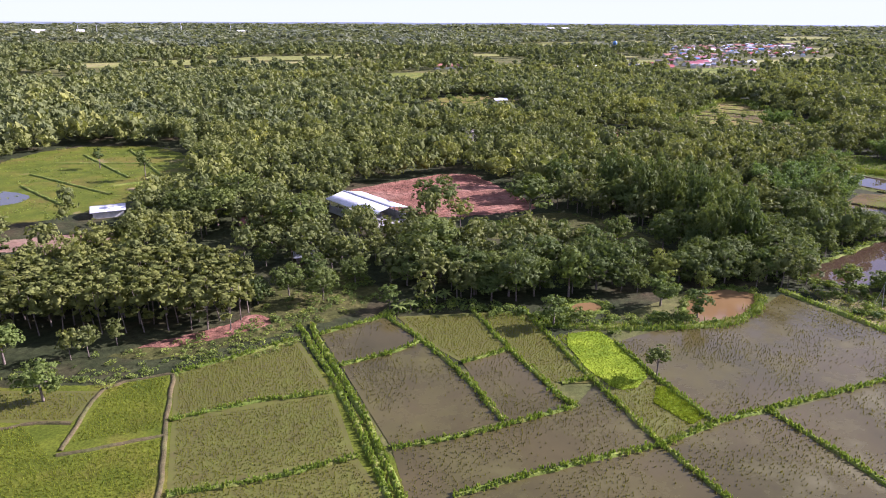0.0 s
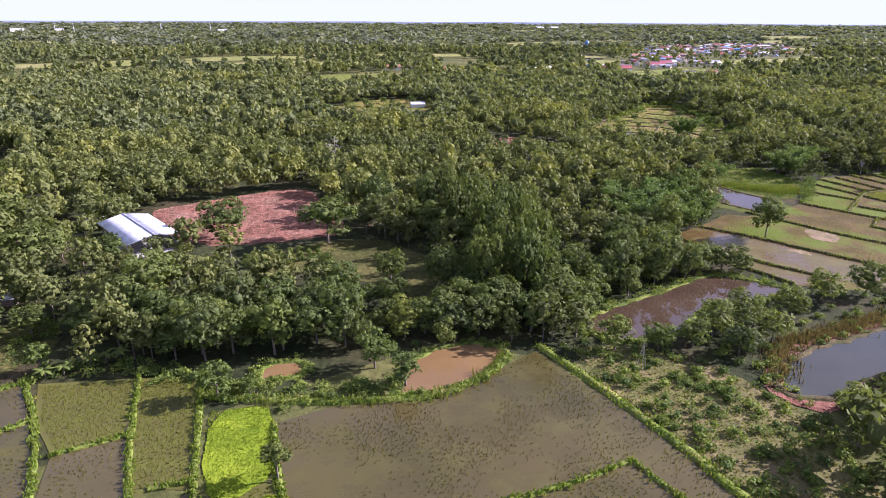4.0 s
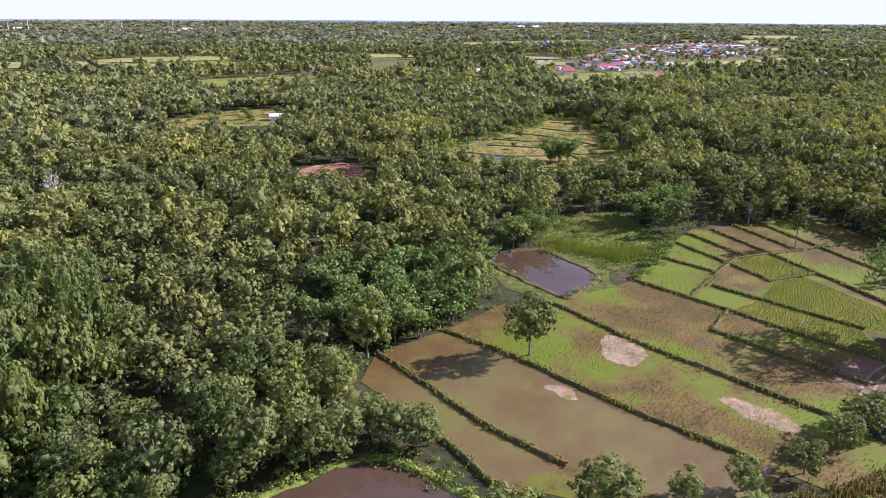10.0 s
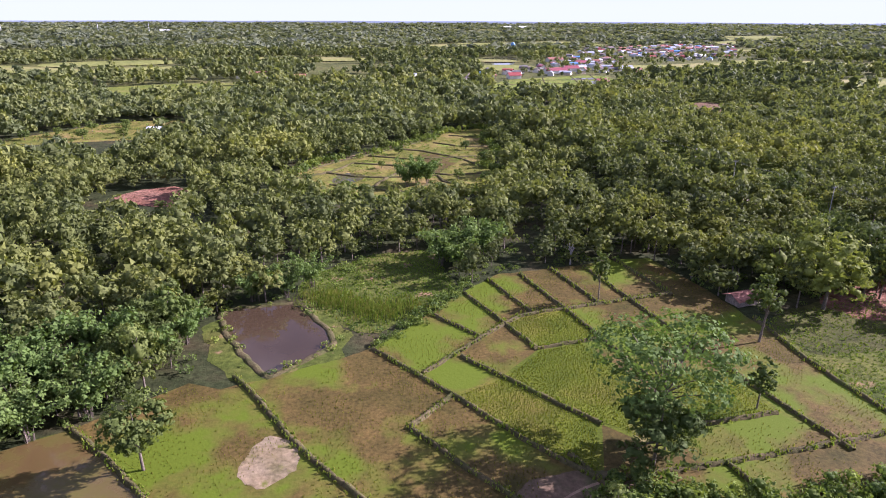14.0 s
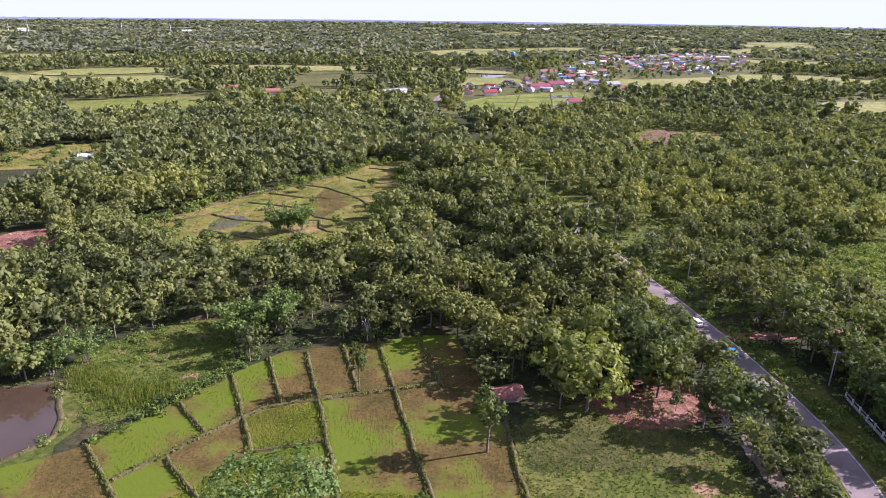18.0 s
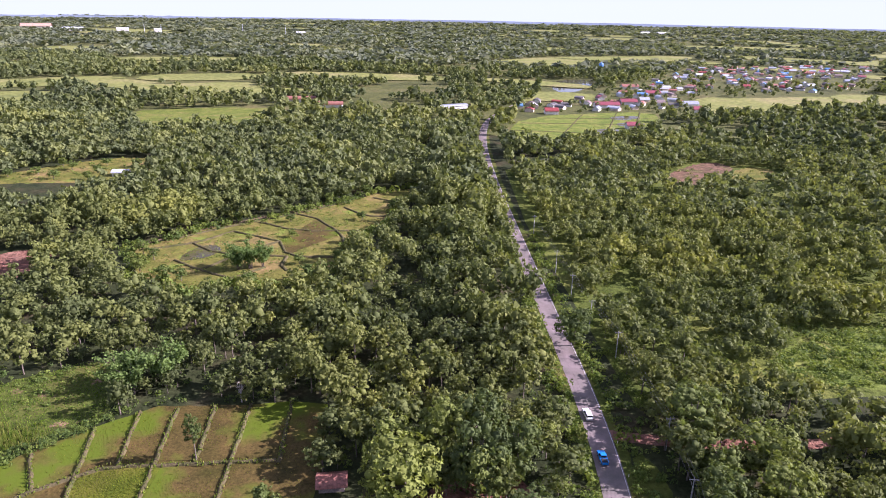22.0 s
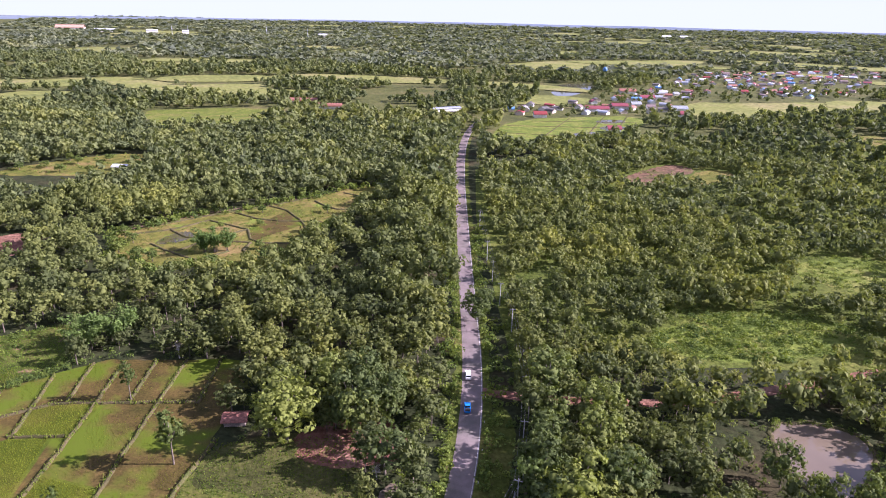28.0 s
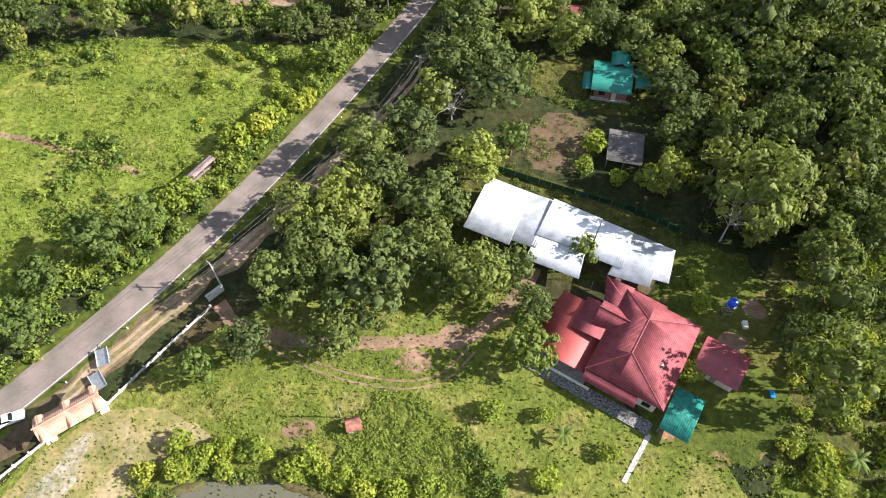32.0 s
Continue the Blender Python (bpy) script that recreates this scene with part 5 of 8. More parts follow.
for x in (-0.4, 0.4):
    for y in (-0.5, 0.5):
        tube_part("wheel", cart, black_rubber, [(x - 0.05, y, 0.18), (x + 0.05, y, 0.18)], (0.18, 0.18), 10)
walkway = [at_house(7.8, -11.2), at_house(7.3, -20.6)]
ribbon("garden_path", walkway, 0.8, 0.12, concrete, "narrow pale concrete garden path", "path", 0.05)

# ---- cottage, grey shelter, hidden houses ----
cot = thing("green_cottage", 390.2, 209.8, 4, "brick cottage with a turquoise green metal roof", "house")
box_part("wall", cot, wall_brick, -3.6, 3.8, -3.8, 4.0, 0, 3.1)
sheet("roof", cot, roof_green, (-4.6, -4.7, 2.9), (4.6, -4.7, 2.9), (4.6, 0.6, 4.3), (-4.6, 0.6, 4.3), 0.4, 0.02)
sheet("roof", cot, roof_green, (-4.6, 5.2, 3.2), (4.6, 5.2, 3.2), (4.6, 0.6, 4.3), (-4.6, 0.6, 4.3), 0.4, 0.02)
for q in (-1, 1):
    sheet("wing_roof", cot, roof_green, (1.6 + q * 2.3, 3.6, 3.5), (1.6 + q * 2.3, 8.6, 3.5), (1.6, 8.6, 4.6), (1.6, 3.6, 4.6), 0.4, 0.02)
box_part("wing_wall", cot, wall_brick, -0.2, 3.4, 4.0, 8.0, 0, 3.4)
sheet("lean_to", cot, roof_green, (-6.6, -4.2, 2.4), (-6.6, 1.6, 2.4), (-4.4, 1.6, 2.9), (-4.4, -4.2, 2.9), 0.4, 0.02)
sheet("side_roof", cot, roof_green, (5.4, -1.6, 2.6), (9.0, -1.6, 2.6), (9.0, 5.0, 3.1), (5.4, 5.0, 3.1), 0.4, 0.02)
for x, y in ((-6.3, -4.0), (-6.3, 1.4), (5.6, -1.4), (8.8, -1.4), (8.8, 4.8), (5.6, 4.8), (-4.3, -4.5), (4.3, -4.5), (0, -4.5)):
    box_part("post", cot, wood_dark, x - 0.08, x + 0.08, y - 0.08, y + 0.08, 0, 2.5)
box_part("porch_floor", cot, concrete, -4.4, 4.4, -4.7, -3.8, 0, 0.3)
box_part("window", cot, dark_glass, -2.6, -1.2, -3.86, -3.78, 1.0, 2.2)
box_part("door", cot, wall_white, 0.4, 1.4, -3.86, -3.78, 0.3, 2.3)

shelter = thing("grey_shelter", 395.7, 189.4, 3, "open shelter with a flat dark grey sheet roof", "shelter")
sheet("roof", shelter, roof_grey, (-3.8, -4.4, 2.6), (3.8, -4.4, 2.6), (3.8, 4.4, 3.1), (-3.8, 4.4, 3.1), 0.6, 0.015)
for x in (-3.5, 0, 3.5):
    for y in (-4.1, 4.1):
        box_part("post", shelter, wood_grey, x - 0.08, x + 0.08, y - 0.08, y + 0.08, 0, 2.7)

brown = thing("brown_roofed_house", 385.5, 249.5, 17, "house with a faded brown tile roof among trees", "house")
box_part("wall", brown, wall_white, -5.4, 6.0, -3.6, 3.8, 0, 3.3)
hip = (-6.4, 7.0, -4.6, 4.8)
sheet("roof_slope", brown, roof_brown, (-6.6, -4.8, 3.2), (7.0, -4.8, 3.2), (7.0, 0, 5.0), (-6.6, 0, 5.0), 0.3)
sheet("roof_slope", brown, roof_brown, (-6.6, 4.8, 3.2), (7.0, 4.8, 3.2), (7.0, 0, 5.0), (-6.6, 0, 5.0), 0.3)
for q in (-1, 1):
    sheet("gable_slope", brown, roof_brown, (3.6 + q * 2.2, -6.6, 3.4), (3.6 + q * 2.2, 0, 3.4), (3.6, 0, 4.7), (3.6, -6.6, 4.7), 0.3)
box_part("porch_wall", brown, wall_white, 1.9, 5.3, -6.0, -3.6, 0, 3.3)
box_part("window", brown, dark_glass, -3.6, -2.0, -3.68, -3.58, 1.0, 2.3)
box_part("door", brown, wood_dark, 3.1, 4.1, -6.08, -5.98, 0, 2.1)
gable_house(378.5, 232, 5, 7.5, 5, 2.8, 1.2, wall_brick, roof_red, "low house with a dark red roof under trees", over=0.5, wave=0.35)

# ---- the gate, the wall and what stands before it ----
gate = thing("gatehouse", 316.0, 105.6, 51, "entrance gate with a terracotta tiled roof on white pillars", "gate")
for q in (-1, 1):
    sheet("roof_slope", gate, roof_terracotta, (-5.2, q * 2.3, 3.9), (5.2, q * 2.3, 3.9), (5.2, 0, 5.2), (-5.2, 0, 5.2), 0.24)
    for x in (-4.3, 0.0, 4.3):
        for s in (-1, 1):
            sheet("dormer_slope", gate, roof_terracotta, (x + s * 0.8, q * 2.4, 4.0), (x + s * 0.8, 0.3 * q, 4.72), (x, 0.1 * q, 5.22), (x, q * 2.4, 4.6), 0.24, 0.02)
        bm = bmesh.new()
        bm.faces.new([bm.verts.new(p) for p in ((x - 0.7, q * 2.3, 3.95), (x + 0.7, q * 2.3, 3.95), (x, q * 2.3, 4.5))])
        part("dormer_gable", bm, wall_white, gate)
tube_part("ridge_cap", gate, roof_terracotta, [(-5.3, 0, 5.28), (5.3, 0, 5.28)], (0.14, 0.14), 5)
for x in (-4.3, 4.3):
    box_part("pillar", gate, wall_white, x - 0.45, x + 0.45, -0.9, 0.9, 0, 4.0, bevel=0.04)
    box_part("buttress", gate, wall_cream, x - 0.2, x + 0.2, -2.9, -0.9, 3.4, 3.8)
box_part("beam", gate, wall_white, -3.85, 3.85, -0.3, 0.3, 3.5, 4.0)
for x in (-2.0, 2.0):
    g = box_part("gate_leaf", gate, steel, x - 1.85, x + 1.85, -0.04, 0.0, 0.15, 0.25, "grey steel gate leaf")
    box_part("rail", g, steel, x - 1.85, x + 1.85, -0.04, 0.0, 1.7, 1.8)
    for k in range(13):
        box_part("bar", g, steel, x - 1.83 + 0.3 * k, x - 1.79 + 0.3 * k, -0.035, -0.005, 0.25, 1.7)


def garden_wall(pts, label, post=wall_white, tall=1.6):
    """White posts, a low panel and a rail, bay by bay."""
    t = thing("garden_wall", pts[0][0], pts[0][1], 0, label, "wall")
    o = Vector(pts[0])
    way = [Vector(p) - o for p in steps(pts, 2.6)]
    for p in way:
        box_part("post", t, post, p.x - 0.16, p.x + 0.16, p.y - 0.16, p.y + 0.16, 0, tall, bevel=0.02)
    for a, b in zip(way, way[1:]):
        d = (b - a).normalized()
        s = Vector((d.y, -d.x)) * 0.06
        for z0, z1, nm in ((0, 0.65, "panel"), (1.25, 1.38, "rail"))[:2 if tall > 1.2 else 1]:
            bm = bmesh.new()
            vs = [bm.verts.new((*(q + k * s), z)) for z in (z0, z1) for q, k in ((a, 1), (b, 1), (b, -1), (a, -1))]
            for f in ((3, 2, 1, 0), (4, 5, 6, 7), (0, 1, 5, 4), (1, 2, 6, 5), (2, 3, 7, 6), (3, 0, 4, 7)):
                bm.faces.new([vs[i] for i in f])
            part(nm, bm, concrete, t)
    return t


garden_wall([(318.9, 109.6), (321.5, 117), (325, 126), (327, 131)], "low weathered grey garden wall with posts", concrete, 0.95)
garden_wall([(312.6, 101.2), (309, 94), (304, 82)], "low weathered grey garden wall with posts", concrete, 0.95)
sign = thing("sign_wall", 326.8, 133.6, 62, "short white masonry wall beside the drive", "wall")
box_part("panel", sign, wall_white, -1.7, 1.7, -0.2, 0.2, 0, 1.7, bevel=0.03)
box_part("cap", sign, concrete, -1.85, 1.85, -0.3, 0.3, 1.7, 1.85, bevel=0.03)


def wheel(parent, x, y, r):
    w = tube_part("wheel", parent, black_rubber, [(x - 0.11, y, r), (x - 0.1, y, r), (x + 0.1, y, r), (x + 0.11, y, r)], (r * 0.8, r, r, r * 0.8), 14)
    tube_part("rim", w, steel, [(x - 0.13, y, r), (x - 0.12, y, r), (x + 0.12, y, r), (x + 0.13, y, r)], (0.02, r * 0.6, r * 0.6, 0.02), 10)


def pickup(x, y, turn, paint, label, bed=True, cargo=None, z=0.1):
    """A car along y: body with bonnet, cab, glass, lights and wheels."""
    t = thing("pickup_truck" if bed else "car", x, y, turn, label, "pickup" if bed else "car", z=z)
    prof = [(-2.5, 0.5), (-2.5, 1.05), (-0.6, 1.1), (0.75, 1.1), (2.3, 0.98), (2.5, 0.75), (2.5, 0.4), (-2.4, 0.4)]
    bm = bmesh.new()
    L = [bm.verts.new((-0.88, a, b)) for a, b in prof]
    R = [bm.verts.new((0.88, a, b)) for a, b in prof]
    bm.faces.new(L)
    bm.faces.new(R[::-1])
    n = len(prof)
    for k in range(n):
        bm.faces.new((L[k], R[k], R[(k + 1) % n], L[(k + 1) % n]))
    bmesh.ops.recalc_face_normals(bm, faces=bm.faces)
    bmesh.ops.bevel(bm, geom=bm.edges[:], offset=0.06, segments=2, affect="EDGES")
    part("body", bm, paint, t)
    back = -0.75 if bed else -2.2
    cab = [(back, 1.08), (back + 0.15, 1.72), (0.2, 1.74), (1.0, 1.08)]
    for nm, mat, w0, w1, lo, hi in (("cab", paint, 0.84, 0.70, 0.0, 0.93), ("roof", paint, 0.72, 0.66, 0.90, 1.0)):
        bm = bmesh.new()
        rows = []
        for s in (lo, hi):
            w = w0 + (w1 - w0) * (s - lo) / (hi - lo)
            y0, y1, z0 = cab[0][0] + (cab[1][0] - cab[0][0]) * s, cab[3][0] + (cab[2][0] - cab[3][0]) * s, 1.08 + 0.66 * s
            rows.append([bm.verts.new(p) for p in ((-w, y0, z0), (w, y0, z0), (w, y1, z0), (-w, y1, z0))])
        bm.faces.new(rows[1])
        for k in range(4):
            bm.faces.new((rows[0][k], rows[0][(k + 1) % 4], rows[1][(k + 1) % 4], rows[1][k]))
        bmesh.ops.bevel(bm, geom=bm.edges[:], offset=0.03, segments=1, affect="EDGES")
        part(nm, bm, mat, t)
    ring = []
    for s in (0.1, 0.86):
        w = 0.84 - 0.14 * s / 0.93
        y0, y1 = cab[0][0] + (cab[1][0] - cab[0][0]) * s, cab[3][0] + (cab[2][0] - cab[3][0]) * s
        ring.append([Vector(p) for p in ((-w, y0, 1.08 + 0.66 * s), (w, y0, 1.08 + 0.66 * s), (w, y1, 1.08 + 0.66 * s), (-w, y1, 1.08 + 0.66 * s))])
    for k, nm in enumerate(("rear_window", "side_window", "windscreen", "side_window")):
        quad = [ring[0][k], ring[0][(k + 1) % 4], ring[1][(k + 1) % 4], ring[1][k]]
        mid = sum(quad, Vector()) / 4
        out = (quad[1] - quad[0]).cross(quad[3] - quad[0]).normalized() * 0.02
        bm = bmesh.new()
        bm.faces.new([bm.verts.new(mid + (p - mid) * 0.88 + out) for p in quad])
        bmesh.ops.solidify(bm, geom=bm.faces[:], thickness=0.015)
        part(nm, bm, dark_glass, t)
    if bed:
        box_part("load_bed", t, black_rubber if cargo is None else cargo, -0.72, 0.72, -2.35, -0.85, 0.95, 1.13 if cargo is None else 1.5, bevel=0.04)
    for q in (-1, 1):
        box_part("headlight", t, roof_white, q * 0.7 - 0.13, q * 0.7 + 0.13, 2.40, 2.53, 0.72, 0.88)
        box_part("tail_light", t, roof_red_flat, q * 0.78 - 0.07, q * 0.78 + 0.07, -2.54, -2.45, 0.7, 1.0)
        for y in (-1.5, 1.55):
            wheel(t, q * 0.82, y, 0.35)
    return t


pickup(304.9, 102.6, -50, car_white, "white pickup truck parked by the gate", z=0.06)
pickup(336.0, 295.6, 14, car_blue, "dark pickup truck with a bright blue load on the road", cargo=None)
pickup(332.2, 312.5, 16, car_white, "white car on the asphalt road", bed=False)
for x, y, a, lab in ((313.6, 116.7, 40, "flat steel farm trailer parked on the verge"), (315.2, 112.6, 55, "small blue-grey steel farm cart beside the wall")):
    t = thing("farm_trailer", x, y, a, lab, "trailer")
    box_part("deck", t, steel, -1.0, 1.0, -1.7, 1.7, 0.5, 0.62)
    for q in (-1, 1):
        box_part("side_board", t, roof_zinc, q * 1.0 - 0.03, q * 1.0 + 0.03, -1.7, 1.7, 0.62, 0.95)
        wheel(t, q * 0.9, -0.4, 0.3)
    tube_part("drawbar", t, steel, [(0, 1.7, 0.55), (0, 3.0, 0.45)], (0.05, 0.05))

hut = thing("spirit_hut", 360.0, 117.0, 30, "tiny open hut with a rusty pitched roof beside a pole", "hut")
for q in (-1, 1):
    sheet("roof_slope", hut, roof_rust, (-1.3, q * 1.2, 1.7), (1.3, q * 1.2, 1.7), (1.3, 0, 2.3), (-1.3, 0, 2.3), 0.2, 0.015)
for x in (-1, 1):
    for y in (-0.9, 0.9):
        box_part("post", hut, wood_grey, x - 0.06, x + 0.06, y - 0.06, y + 0.06, 0, 1.8)
box_part("floor", hut, wood_grey, -1.1, 1.1, -1.0, 1.0, 0.4, 0.5)
stall = thing("roadside_shelter", 310.9, 159.4, 73, "long narrow shelter with a faded pink roof", "shelter")
for q in (-1, 1):
    sheet("roof_slope", stall, roof_brown, (-3.6, q * 1.0, 2.3), (3.6, q * 1.0, 2.3), (3.6, 0, 2.7), (-3.6, 0, 2.7), 0.3, 0.015)
for x in (-3.3, 0, 3.3):
    for y in (-0.8, 0.8):
        box_part("post", stall, wood_grey, x - 0.06, x + 0.06, y - 0.06, y + 0.06, 0, 2.4)
box_part("bench", stall, wood_grey, -3.2, 3.2, -0.3, 0.3, 0.4, 0.47)

# ---- fences, markers, bare trees ----
garden_wall([(354.7, 277), (354.2, 262), (353.2, 250), (353.0, 238)], "long whitewashed boundary fence beside the road verge")
for k in range(17):
    y = 112 + 12.0 * k
    a, b = next((a, b) for a, b in zip(ROAD, ROAD[1:]) if b[1] <= y <= a[1])
    s = (y - b[1]) / (a[1] - b[1])
    t = thing("guide_post", b[0] + (a[0] - b[0]) * s + 4.0, y - 1.0, 0, "short white roadside guide post with a dark cap", "guide post", "guide posts along the road")
    box_part("post", t, wall_white, -0.08, 0.08, -0.08, 0.08, 0, 0.75)
    box_part("cap", t, black_rubber, -0.085, 0.085, -0.085, 0.085, 0.75, 0.9)
mesh_fence = thing("mesh_fence", 369, 178, 0, "low dark green mesh fence behind the white shed", "fence")
fence_line = [Vector(p) - Vector((369, 178)) for p in steps([(369, 178), (377, 177), (390, 175.6), (400, 174.6), (409, 172)], 2.2)]
for p in fence_line:
    tube_part("post", mesh_fence, steel, [(p.x, p.y, 0), (p.x, p.y, 1.6)], (0.04, 0.04), 5)
for a, b in zip(fence_line, fence_line[1:]):
    bm = bmesh.new()
    bm.faces.new([bm.verts.new(p) for p in ((a.x, a.y, 0.05), (b.x, b.y, 0.05), (b.x, b.y, 1.5), (a.x, a.y, 1.5))])
    bmesh.ops.solidify(bm, geom=bm.faces[:], thickness=0.03)
    part("panel", bm, net_green, mesh_fence)
tripod = thing("steel_tripod", 104.9, 136.1, 0, "thin steel tripod mast on the mound", "mast")
for a in (0.4, 2.5, 4.6):
    tube_part("leg", tripod, steel, [(math.cos(a) * 1.1, math.sin(a) * 1.1, 0), (0, 0, 5.5)], (0.05, 0.04), 5)
tube_part("tip", tripod, steel, [(0, 0, 5.4), (0, 0, 6.3)], (0.04, 0.02), 5)
dr = np.random.default_rng(8)
for x, y, h, r in ((357.5, 188, 11, 4.2), (417, 172, 15, 5.0), (20.9, 313.2, 11, 4.5), (321.9, 261.6, 5, 1.6), (242.6, 296.9, 7, 1.2)):
    t = thing("dead_tree", x, y, float(dr.uniform(2.6, 368.8)), "leafless pale grey dead tree with bare branches", "tree")
    L = broad_lobes(dr, h, r, 0.35, 14)
    V, F = trunk_arrays(dr, h, 0.2, L, 12)
    me = mesh_np("trunk", V, F, dead_wood, smooth=True)
    new("trunk", me).parent = t
    tw = []
    for lx, ly, lz, lr, _ in L[1:]:
        for _k in range(4):
            d = dr.normal(size=3) * lr * 0.9
            tw.append(tube([(lx * 0.75, ly * 0.75, lz - 0.3), (lx + d[0], ly + d[1], lz + abs(d[2]))], [0.05, 0.012], 4))
    new("branchwork", mesh_np("branchwork", *join(tw), dead_wood)).parent = t

# ---- poles and wires ----
def pole(x, y, turn, h, label="grey concrete power pole with a crossarm"):
    t = thing("power_pole", x, y, turn, label, "power pole", "power poles along the road")
    tube_part("post", t, concrete, [(0, 0, -0.2), (0, 0, h)], (0.17, 0.10), 8)
    box_part("crossarm", t, concrete, -1.0, 1.0, -0.07, 0.07, h - 0.7, h - 0.55)
    for q in (-0.9, -0.3, 0.3, 0.9):
        tube_part("insulator", t, roof_brown, [(q, 0, h - 0.55), (q, 0, h - 0.3)], (0.06, 0.04), 6)
    return t


POLES = [(303, 92), (327.4, 135.2), (343.2, 175.4), (347.4, 197.6), (349.5, 218), (351, 238), (355.5, 260), (353.5, 282), (350.8, 303), (340, 345), (332, 366), (325, 387), (318, 410), (305, 455)]
for k, (x, y) in enumerate(POLES):
    a, b = POLES[max(0, k - 1)], POLES[min(len(POLES) - 1, k + 1)]
    pole(x, y, math.degrees(math.atan2(b[1] - a[1], b[0] - a[0])) + 90, 9.5)


def cable(pts, h0, h1, off, sag, name="power_cable", label="thin dark power cable"):
    V = []
    a, b = Vector((*pts[0], h0)), Vector((*pts[1], h1))
    d = (b - a).normalized()
    s = Vector((d.y, -d.x, 0)) * off
    way = [a.lerp(b, k / 10) + s - Vector((0, 0, sag * 4 * (k / 10) * (1 - k / 10))) for k in range(11)]
    V, F = tube(way, [0.022] * 11, 4)
    return tagged(new(name, mesh_np(name, V, F, wire_mat)), label, "cable", "power cables")


for a, b in zip(POLES, POLES[1:]):
    for off in (-0.9, 0.0, 0.9):
        cable((a, b), 9.2, 9.2, off, 0.7)
drop = thing("service_pole", 357.3, 118.0, 0, "short wooden service pole in the grass", "pole")
tube_part("post", drop, wood_grey, [(0, 0, -0.2), (0, 0, 6)], (0.1, 0.07), 6)
box_part("crossarm", drop, wood_grey, -0.4, 0.4, -0.05, 0.05, 5.5, 5.6)
cable(((357.3, 118.0), (372, 148)), 5.8, 6.5, 0.0, 0.6)

# ---- warehouse and farm sheds in the west ----
ware = thing("warehouse", -18, 205.8, -48, "white metal-roofed warehouse with open dark gable end", "warehouse")
for q in (-1, 1):
    sheet("roof_slope", ware, roof_white, (-13, q * 7.2, 4.5), (13, q * 7.2, 4.5), (13, 0, 6.0), (-13, 0, 6.0), 0.5, 0.02)
    box_part("side_wall", ware, roof_zinc, -12.4, 12.4, q * 6.3 - 0.1, q * 6.3 + 0.1, 0, 2.4)
    for k in range(6):
        box_part("column", ware, steel, -12.2 + 4.8 * k, -12.0 + 4.8 * k, q * 6.0 - 0.1, q * 6.0 + 0.1, 0, 4.7)
tube_part("ridge_cap", ware, roof_white, [(-13.1, 0, 6.08), (13.1, 0, 6.08)], (0.16, 0.16), 5)
box_part("floor_slab", ware, concrete, -12.4, 12.4, -6.2, 6.2, 0, 0.15)
for k in range(4):
    t = thing("concrete_pipe", -41.7 + 1.2 * k, 222.6 + 0.9 * k, 0, "upright pale concrete ring pipe", "pipe", "stacked concrete pipes")
    tube_part("ring", t, wall_white, [(0, 0, 0), (0, 0, 1.9), (0, 0, 1.9), (0, 0, 0.2)], (0.5, 0.5, 0.4, 0.4), 12)
gable_house(-102, 206.5, 25, 9.0, 7.5, 2.3, 0.9, wall_white, roof_white, "small field shed with a pale blue-white metal roof", "shed", windows=False, name="field_shed")
gable_house(-51.6, 191.6, 25, 6, 7, 2.8, 1.2, wood_dark, roof_rust, "farmhouse with a rusty red roof among trees", "house")
gable_house(-29.8, 164.5, 12, 4.5, 3.6, 2.0, 0.7, wood_grey, roof_zinc, "open farm hut with a grey tin roof", "hut", windows=False, name="farm_hut")
gable_house(277.9, 272.3, 20, 5.5, 4.2, 1.8, 0.9, wood_grey, roof_rust, "field hut with a patched rusty tin roof", "hut", windows=False, name="field_hut")
gable_house(50.2, 500, 15, 9, 6, 2.6, 1.2, wall_white, roof_white, "white-roofed farm shed in a clearing", "shed", windows=False, name="farm_shed")
gable_house(183, 838, 40, 36, 9, 3.5, 1.4, wall_white, roof_zinc, "long low grey-roofed barn", "barn", windows=False, name="long_barn", wave=1.2)

# ---- the village and what stands far off ----
vr = np.random.default_rng(21)
ROOFS = [(roof_white, "white"), (roof_zinc, "grey zinc"), (roof_rust, "rusty"), (roof_red_flat, "red"), (roof_grey, "dark grey"), (roof_zinc, "grey zinc"), (roof_brown, "brown"), (roof_rust, "rusty"), (roof_grey, "dark grey"), (roof_pink, "faded red"), (roof_brown, "brown"), (roof_zinc, "grey zinc"), (roof_white, "white"), (roof_blue, "blue")]
spots = []
for zone, count, apart in (([(455, 1329), (516, 1494), (863, 1671), (741, 1327), (667, 1168), (615, 1126), (515, 1114), (437, 1036), (402, 1016), (398, 1168)], 150, 14), ([(245, 886), (301, 972), (427, 1108), (432, 940), (370, 888), (256, 830)], 34, 17)):
    want = len(spots) + count
    while len(spots) < want:
        x, y = vr.uniform(245, 863), vr.uniform(824, 1671)
        if inside(np.array([[x, y]]), zone)[0] and not inside(np.array([[x, y]]), PONDS["lake"][1])[0] and all((x - a) ** 2 + (y - b) ** 2 > apart ** 2 for a, b in spots):
            spots.append((x, y))
